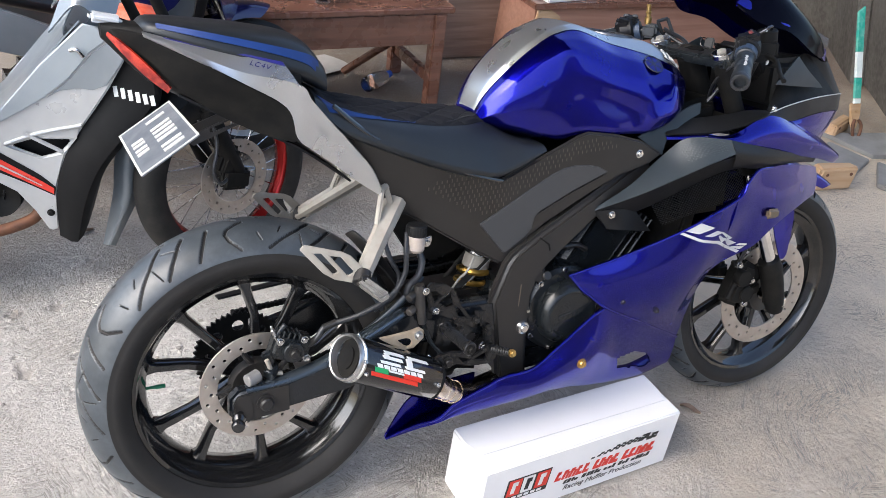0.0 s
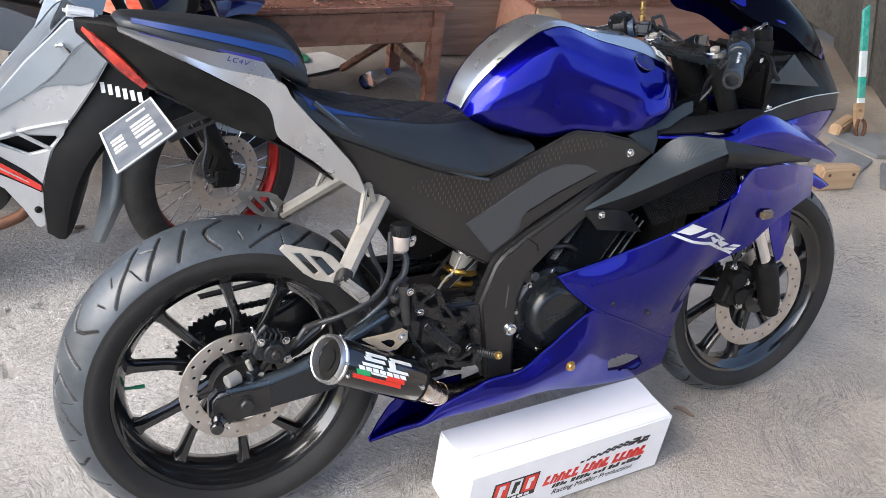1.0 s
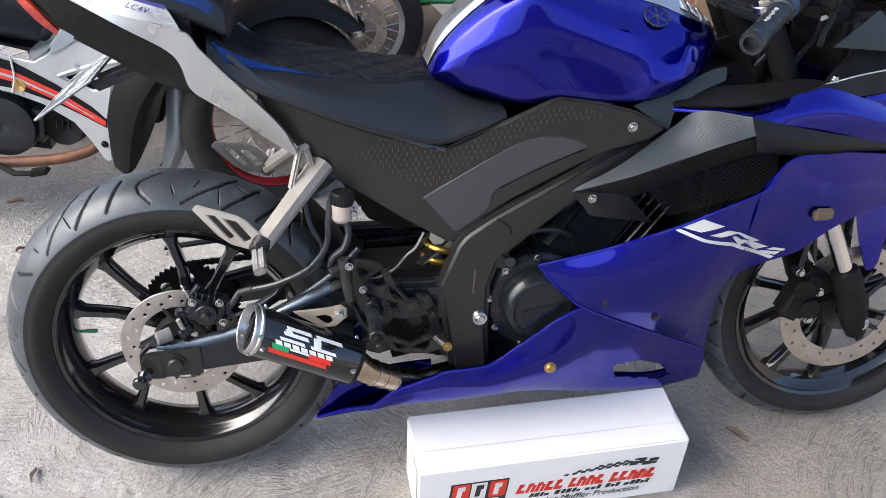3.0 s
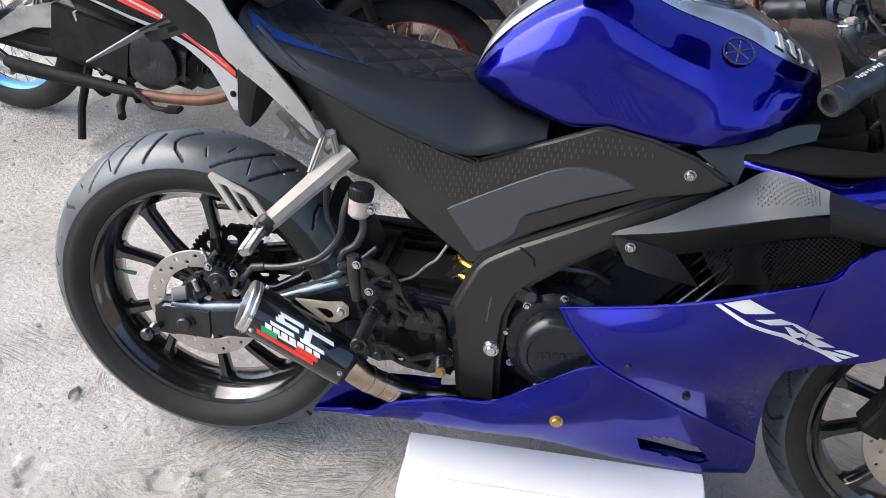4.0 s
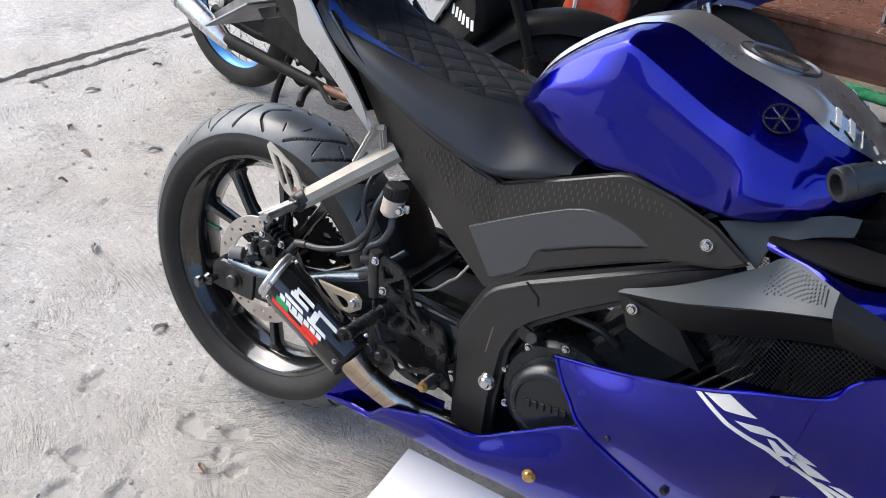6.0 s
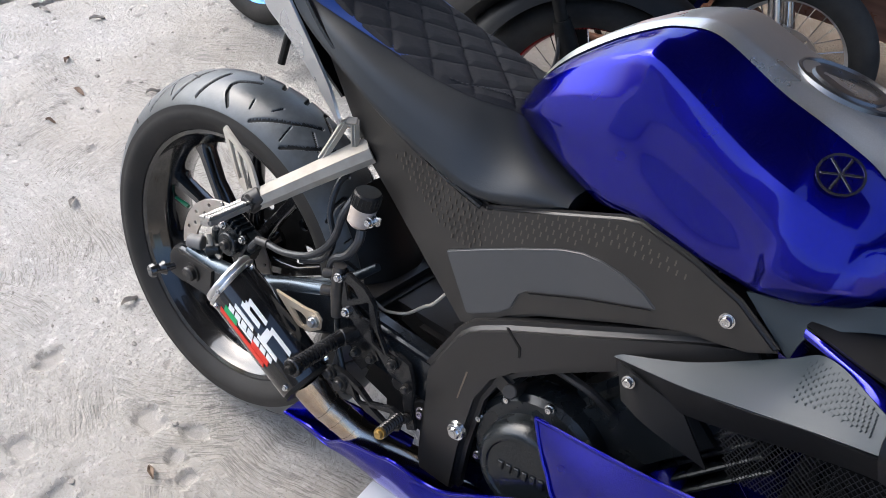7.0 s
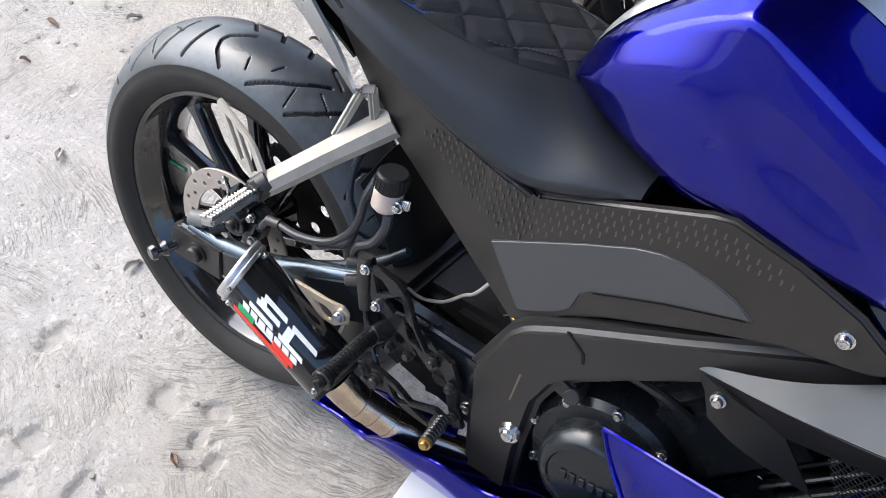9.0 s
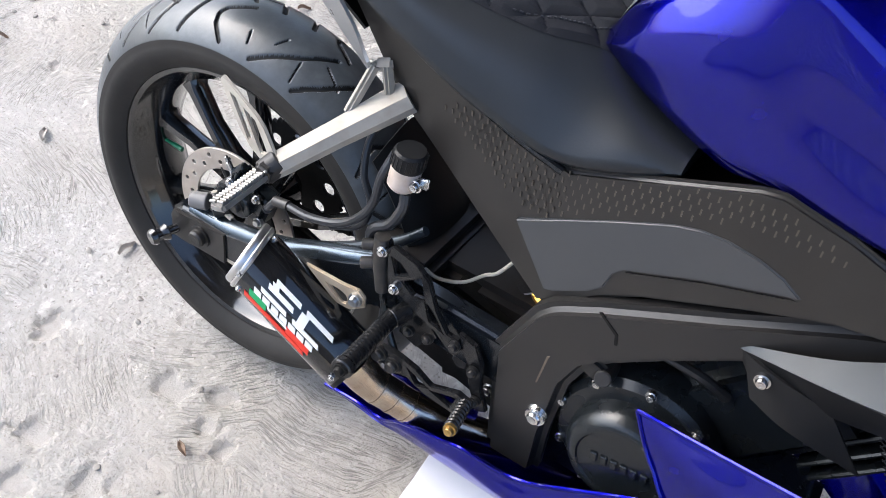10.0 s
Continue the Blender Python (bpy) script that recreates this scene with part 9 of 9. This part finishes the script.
# ---- bench and clutter ----
def wood(name, base, second, rough=0.4, coat=0.0):
    m = material(name, base, rough, 0.0, coat)
    t = m.node_tree
    p = t.nodes["Principled BSDF"]
    w = t.nodes.new("ShaderNodeTexCoord").outputs["Object"]
    g = t.nodes.new("ShaderNodeMapping")
    g.inputs["Scale"].default_value = (2.5, 40, 40)
    t.links.new(w, g.inputs["Vector"])
    n = t.nodes.new("ShaderNodeTexNoise")
    n.inputs["Scale"].default_value, n.inputs["Detail"].default_value, n.inputs["Distortion"].default_value = 1.0, 6, 0.6
    t.links.new(g.outputs["Vector"], n.inputs["Vector"])
    r = t.nodes.new("ShaderNodeMapRange")
    r.inputs["From Min"].default_value, r.inputs["From Max"].default_value = 0.35, 0.68
    t.links.new(n.outputs["Fac"], r.inputs["Value"])
    x = t.nodes.new("ShaderNodeMix")
    x.data_type = "RGBA"
    x.inputs[6].default_value, x.inputs[7].default_value = (*base, 1), (*second, 1)
    t.links.new(r.outputs["Result"], x.inputs["Factor"])
    t.links.new(x.outputs[2], p.inputs["Base Color"])
    b = t.nodes.new("ShaderNodeBump")
    b.inputs["Strength"].default_value, b.inputs["Distance"].default_value = 0.2, 0.002
    t.links.new(n.outputs["Fac"], b.inputs["Height"])
    t.links.new(b.outputs["Normal"], p.inputs["Normal"])
    return m


BENCH = wood("red_brown_wood", (0.13, 0.055, 0.035), (0.22, 0.10, 0.065), 0.28, 0.3)
BOARD = wood("brown_board", (0.20, 0.13, 0.095), (0.30, 0.21, 0.16), 0.6)
PALE_WOOD = wood("pale_timber", (0.42, 0.26, 0.13), (0.52, 0.36, 0.22), 0.7)

bench = thing("wooden_bench", "varnished red-brown wooden bench against the wall", "bench", pose(0.62, 2.06, 0.0, 0, 0, 0))
bm = bmesh.new()
block(bm, (0, 0, 0.425), (1.44, 0.46, 0.028), (0, 0, 0), 0.006, 3)
finish("seat_board", bm, BENCH, bench)
bm = bmesh.new()
block(bm, (0, -0.205, 0.345), (1.36, 0.022, 0.13), (0, 0, 0), 0.004, 2)
finish("front_rail", bm, BENCH, bench)
bm = bmesh.new()
block(bm, (0, 0.205, 0.345), (1.36, 0.022, 0.13), (0, 0, 0), 0.004, 2)
finish("back_rail", bm, BENCH, bench)
for x in (-0.66, 0.66):
    for y in (-0.20, 0.20):
        bm = bmesh.new()
        block(bm, (x, y, 0.206), (0.055, 0.055, 0.41), (0, 0, 0), 0.005, 2)
        finish("leg", bm, BENCH, bench)
    bm = bmesh.new()
    block(bm, (x, 0, 0.12), (0.03, 0.35, 0.05), (0, 0, 0), 0.004, 2)
    finish("stretcher", bm, BENCH, bench)
    bm = bmesh.new()
    rod(bm, (x * 0.62, 0.19, 0.02), (x * 0.96, -0.14, 0.36), 0.018, n=8)
    finish("brace", bm, BENCH, bench)

def glass_material():
    m = bpy.data.materials.new("clear_glass")
    m.use_nodes = True
    p = m.node_tree.nodes["Principled BSDF"]
    p.inputs["Base Color"].default_value = (0.92, 0.94, 0.94, 1)
    p.inputs["Transmission Weight"].default_value = 1.0
    p.inputs["Roughness"].default_value = 0.03
    p.inputs["IOR"].default_value = 1.45
    return m


GLASS = glass_material()
COFFEE = material("black_coffee", (0.02, 0.008, 0.005), 0.1)
tumbler = thing("drinking_glass", "small glass tumbler half full of black coffee on the bench", "glass", pose(0.80, 1.93, 0.4392))
bm = bmesh.new()
lathe(bm, [(0.0, 0.0), (0.0, 0.026), (0.005, 0.028), (0.085, 0.034), (0.085, 0.031), (0.010, 0.025), (0.010, 0.0)], (0, 0, 0), 32, "z", False)
finish("tumbler", bm, GLASS, tumbler, "", 60)
bm = bmesh.new()
lathe(bm, [(0.011, 0.0), (0.011, 0.0246), (0.050, 0.0275), (0.050, 0.0)], (0, 0, 0), 32, "z", False)
finish("coffee", bm, COFFEE, tumbler)

bottle = thing("plastic_bottle", "empty clear plastic bottle with a blue cap lying under the bench", "bottle", pose(1.14, 2.10, 0.036, 0, 0, 35))
bm = bmesh.new()
tube(bm, [(-0.10, 0, 0), (-0.095, 0, 0), (-0.02, 0, 0), (0.03, 0, 0), (0.06, 0, 0), (0.075, 0, 0)], [0.028, 0.034, 0.034, 0.033, 0.016, 0.013], 24, 6, False)
finish("bottle_body", bm, GLASS, bottle, "", 60)
bm = bmesh.new()
rod(bm, (0.072, 0, 0), (0.092, 0, 0), 0.0155)
finish("cap", bm, material("blue_cap", (0.03, 0.10, 0.5), 0.4), bottle)

# boards and panels behind the bench
bm = bmesh.new()
block(bm, (1.74, 2.36, 0.56), (0.32, 0.05, 1.12), (4, 2, 0), 0.01, 3)
tagged(finish("wooden_post", bm, BOARD), "broad weathered brown timber post", "post")
for k in range(3):
    bm = bmesh.new()
    block(bm, (1.96 + 0.045 * k, 2.42, 0.6), (0.016, 0.03, 1.2), (0, 0, 0), 0.003, 1)
    tagged(finish("thin_lath", bm, BOARD), "thin brown lath beside the timber post", "lath", "laths by the post")
RED_PANEL = wood("red_panel", (0.30, 0.15, 0.10), (0.38, 0.20, 0.14), 0.45)
cabinet = thing("wooden_chest", "low red-brown wooden chest with papers on its lid", "chest", pose(2.48, 2.20, 0.0, 0, 0, -2))
bm = bmesh.new()
block(bm, (0, 0, 0.185), (1.24, 0.42, 0.36), (0, 0, 0), 0.008, 2)
finish("carcass", bm, RED_PANEL, cabinet)
bm = bmesh.new()
block(bm, (0, -0.01, 0.380), (1.30, 0.47, 0.028), (0, 0, 0), 0.005, 2)
finish("lid", bm, BENCH, cabinet)
bm = bmesh.new()
slab(bm, [(-0.66, 0.02), (-0.62, 0.36), (-0.56, 0.365), (-0.50, 0.33), (-0.47, 0.24), (-0.47, 0.02)], -0.232, 0.018, 0.004)
finish("pale_board", bm, PALE_WOOD, cabinet, "pale timber board with a curved edge")
bm = bmesh.new()
block(bm, (2.02, 2.10, 0.4065), (0.30, 0.21, 0.022), (0, 0, 8), 0.006, 2)
tagged(finish("paper_stack", bm, CARD), "stack of white paper on the wooden chest", "paper")
# pouch, paper sheet and stones on the floor under the bench
GREEN_FOIL = material("green_foil", (0.01, 0.22, 0.08), 0.3, 0.1, 0.4, stain=(40, (0.3, 0.5, 0.4), 0.4))
bm = bmesh.new()
loft(bm, [[(x, 0.045 * w * math.cos(a), 0.016 * w * math.sin(a)) for a in (2 * math.pi * k / 16 for k in range(16))] for x, w in ((-0.12, 0.5), (-0.11, 0.9), (-0.05, 1.05), (0.03, 0.95), (0.10, 1.0), (0.118, 0.7))])
pouch = finish("foil_pouch", bm, GREEN_FOIL, None, "", 60)
pouch.matrix_world = pose(0.80, 2.42, 0.018, 0, 0, -8)
tagged(pouch, "crumpled green foil pouch on the floor", "pouch")
bm = bmesh.new()
sheet(bm, [[(-0.15, -0.10, 0.004), (0.0, -0.11, 0.010), (0.16, -0.09, 0.003)], [(-0.14, 0.0, 0.006), (0.0, 0.0, 0.004), (0.15, 0.0, 0.010)], [(-0.13, 0.10, 0.003), (0.0, 0.11, 0.008), (0.14, 0.10, 0.004)]], 14, 10, 0.0006)
paper = finish("paper_sheet", bm, material("dull_paper", (0.42, 0.40, 0.37), 0.7, stain=(12, (0.33, 0.31, 0.28), 0.6)))
paper.matrix_world = pose(0.93, 2.36, 0.004, 0, 0, 20)
tagged(paper, "dull crumpled sheet of paper on the floor", "paper")
rng = random.Random(4)
for x, y, r in ((0.73, 1.90, 0.045), (0.79, 1.95, 0.055), (0.89, 1.91, 0.05), (0.93, 1.96, 0.04), (0.84, 1.99, 0.035)):
    bm = bmesh.new()
    bmesh.ops.create_icosphere(bm, subdivisions=3, radius=1.0)
    for v in bm.verts:
        n = 1 + 0.22 * noise.noise(v.co * 1.7 + Vector((x * 30, y * 20, 0)))
        v.co = Vector((v.co.x * r * n, v.co.y * r * n, v.co.z * r * 0.45 * n))
    ob = finish("stone", bm, material("grey_pebble", (0.30, 0.285, 0.27), 0.8, stain=(12, (0.22, 0.2, 0.19), 0.7), bump=(60, 0.4, 0.003)) if x == 0.73 else bpy.data.materials["grey_pebble"], None, "", 50)
    ob.matrix_world = pose(x, y, r * 0.36, 0, 0, rng.uniform(0, 180))
    tagged(ob, "flat grey stone on the floor", "stone", "stones on the floor")

# green and white striped stick with a rusty foot, timber off-cuts
stick = thing("striped_stick", "narrow plank painted green and white with a rusty foot", "stick", pose(3.170, 1.1525, -0.021, -24.2, 0, -8))
GREENISH = material("faded_green_paint", (0.02, 0.36, 0.26), 0.5, stain=(25, (0.30, 0.60, 0.50), 0.6))
PALE = material("faded_white_paint", (0.80, 0.84, 0.80), 0.55, stain=(25, (0.5, 0.62, 0.56), 0.6))
for z0, z1, mat in ((0.166, 0.190, PALE), (0.190, 0.285, GREENISH), (0.285, 0.402, PALE), (0.402, 0.590, GREENISH)):
    bm = bmesh.new()
    block(bm, (0, 0, (z0 + z1) / 2), (0.037, 0.014, z1 - z0 - 0.0005), (0, 0, 0), 0.002, 1)
    if z1 > 0.58:
        for v in bm.verts:
            if v.co.z > 0.5:
                v.co.z += 0.7 * (v.co.x + 0.006)
    finish("painted_band", bm, mat, stick)
bm = bmesh.new()
slab(bm, [(-0.027, 0.168), (0.027, 0.174), (0.028, 0.120), (0.014, 0.075), (0.004, 0.050), (-0.014, 0.052), (-0.026, 0.090)], 0.0, 0.018, 0.003, [disc_points(0.002, 0.132, 0.0045, 10)])
finish("pale_foot", bm, PALE_WOOD, stick)
for side_ in (-1, 1):
    bm = bmesh.new()
    tube(bm, [(side_ * 0.010, -0.006, 0.092), (side_ * 0.024, -0.010, 0.066), (side_ * 0.020, -0.006, 0.026), (side_ * 0.006, 0, 0.006)], [0.007, 0.008, 0.008, 0.006], 10, 14)
    finish("rusty_hook", bm, RUST, stick)
for x, y, z, sx, sy, sz, r in ((2.625, 0.815, 0.048, 0.185, 0.06, 0.10, -9), (3.13, 1.235, 0.032, 0.19, 0.05, 0.062, 22)):
    bm = bmesh.new()
    block(bm, (0, 0, 0), (sx, sy, sz), (0, 0, 0), 0.009, 3)
    for v in bm.verts:
        v.co += Vector((0.12 * v.co.z + 0.006 * noise.noise(v.co * 40), 0.004 * noise.noise(v.co * 55 + Vector((3, 1, x))), 0.005 * noise.noise(v.co * 30 + Vector((x, 0, 9)))))
    ob = finish("timber_block", bm, PALE_WOOD)
    ob.matrix_world = pose(x, y, z + 0.002 - dip(x, y), 0, 0, r)
    tagged(ob, "rough pale timber off-cut on the floor", "timber", "timber off-cuts")
    for k in (-0.3, 0.34):
        bm = bmesh.new()
        rod(bm, (k * sx, -sy * 0.42, sz * 0.22), (k * sx, -sy * 0.5 - 0.004, sz * 0.22), 0.007, n=10)
        finish("nail_head", bm, RUST, ob)
# broken flat paving stones on the floor beside the timbers
FLAG = material("grey_flagstone", (0.24, 0.235, 0.225), 0.75, stain=(9, (0.15, 0.145, 0.135), 0.7), bump=(60, 0.4, 0.003))
for x, y, sx, sy, r in ((2.86, 0.98, 0.30, 0.20, 24), (3.22, 1.06, 0.34, 0.24, -12), (2.98, 0.76, 0.26, 0.16, 40), (3.40, 0.78, 0.30, 0.22, 8)):
    bm = bmesh.new()
    block(bm, (0, 0, 0.011), (sx, sy, 0.022), (0, 0, 0), 0.004, 2)
    for v in bm.verts:
        v.co.x += 0.05 * noise.noise(Vector((v.co.y * 9, x * 7, y))) + 0.25 * v.co.y * math.sin(x * 9)
    ob = finish("flagstone", bm, FLAG)
    ob.matrix_world = pose(x, y, -dip(x, y) - 0.002, 0, 0, r)
    tagged(ob, "broken flat grey paving stone on the floor", "stone", "loose paving stones")
# stone slabs leaning at the far end
STONE = material("grey_stone", (0.13, 0.12, 0.105), 0.8, stain=(3, (0.07, 0.062, 0.052), 0.8), grain=(30, (0.20, 0.19, 0.17), 0.5), bump=(25, 0.6, 0.01))
rng = random.Random(9)
for k in range(7):
    bm = bmesh.new()
    block(bm, (0, 0, 0), (0.55 + 0.2 * rng.random(), 0.08, 0.7 + 0.5 * rng.random()), (0, 0, 0), 0.02, 3)
    for v in bm.verts:
        v.co += Vector((noise.noise(v.co * 4 + Vector((k, 0, 0))), noise.noise(v.co * 4 + Vector((0, k, 5))), noise.noise(v.co * 4 + Vector((3, 0, k))))) * 0.02
    ob = finish("stone_slab", bm, STONE)
    ob.matrix_world = pose(3.25 + 0.22 * k, 0.75 + 0.42 * k, 0.42, -14, rng.uniform(-6, 6), 60 + rng.uniform(-12, 12))
    tagged(ob, "rough grey stone slab leaning against the wall", "stone", "leaning stone slabs")

# fallen leaves and crumbs on the floor
LEAF = material("dry_leaf", (0.15, 0.10, 0.07), 0.8, stain=(60, (0.26, 0.19, 0.135), 0.7))
LEAF_RED = material("red_leaf", (0.24, 0.085, 0.05), 0.5, stain=(60, (0.14, 0.05, 0.03), 0.7))


def leaf(x, y, length, turn, mat, label):
    bm = bmesh.new()
    rows = []
    for v in (-1, 0, 1):
        rows.append([(length * (u - 0.5), v * length * 0.17 * math.sin(math.pi * min(max(u, 0.03), 0.97)) ** 0.8, 0.004 + 0.006 * abs(v) + 0.004 * math.sin(u * 5)) for u in (0, 0.2, 0.4, 0.6, 0.8, 1)])
    sheet(bm, rows, 14, 7, 0.0007)
    ob = finish("fallen_leaf", bm, mat)
    ob.matrix_world = pose(x, y, ground_height(x, y), 0, 0, turn)
    tagged(ob, label, "leaf", "litter on the floor")


leaf(1.138, -0.080, 0.055, -50, LEAF, "dry brown leaf on the concrete")
leaf(-0.485, 0.623, 0.060, 10, LEAF_RED, "red-brown fallen leaf on the concrete")
leaf(-0.20, 1.16, 0.06, 30, LEAF, "dry brown leaf on the concrete")
FLAKE = material("grey_flake", (0.34, 0.31, 0.275), 0.85, stain=(60, (0.20, 0.175, 0.15), 0.7))
LITTER = [(-1.12, 0.40, 0.055, LEAF), (-0.98, 0.545, 0.05, FLAKE), (-0.71, 0.098, 0.055, FLAKE), (-1.047, 0.262, 0.035, LEAF), (-0.34, -0.018, 0.05, FLAKE), (0.039, -0.258, 0.04, LEAF), (-0.545, 0.759, 0.04, LEAF), (-0.409, 0.815, 0.035, FLAKE), (-0.618, 0.998, 0.06, LEAF), (-1.459, 0.701, 0.06, FLAKE), (-1.301, 0.484, 0.05, LEAF), (-1.62, 0.62, 0.05, FLAKE), (-1.45, 0.98, 0.045, LEAF)]
for k, (x, y, length, mat) in enumerate(LITTER):
    leaf(x, y, length * 0.8, (k * 67) % 180, mat, "small dry brown leaf on the concrete" if mat is LEAF else "curled grey bark flake on the concrete")
rng = random.Random(21)
crumbs = bmesh.new()
for k in range(170):
    x, y = rng.uniform(-1.75, 0.1), rng.uniform(-0.7, 1.5)
    r = rng.uniform(0.002, 0.007)
    made = bmesh.ops.create_icosphere(crumbs, subdivisions=1, radius=r)["verts"]
    base = Vector((x, y, ground_height(x, y) + r * 0.3))
    for v in made:
        v.co = base + Vector((v.co.x * rng.uniform(0.7, 1.6), v.co.y, v.co.z * 0.6)) * rng.uniform(0.8, 1.2)
tagged(finish("grit", crumbs, material("pale_crumbs", (0.30, 0.28, 0.25), 0.85, stain=(30, (0.16, 0.14, 0.12), 0.7))), "scattered grit and concrete crumbs", "grit", kind="stuff")
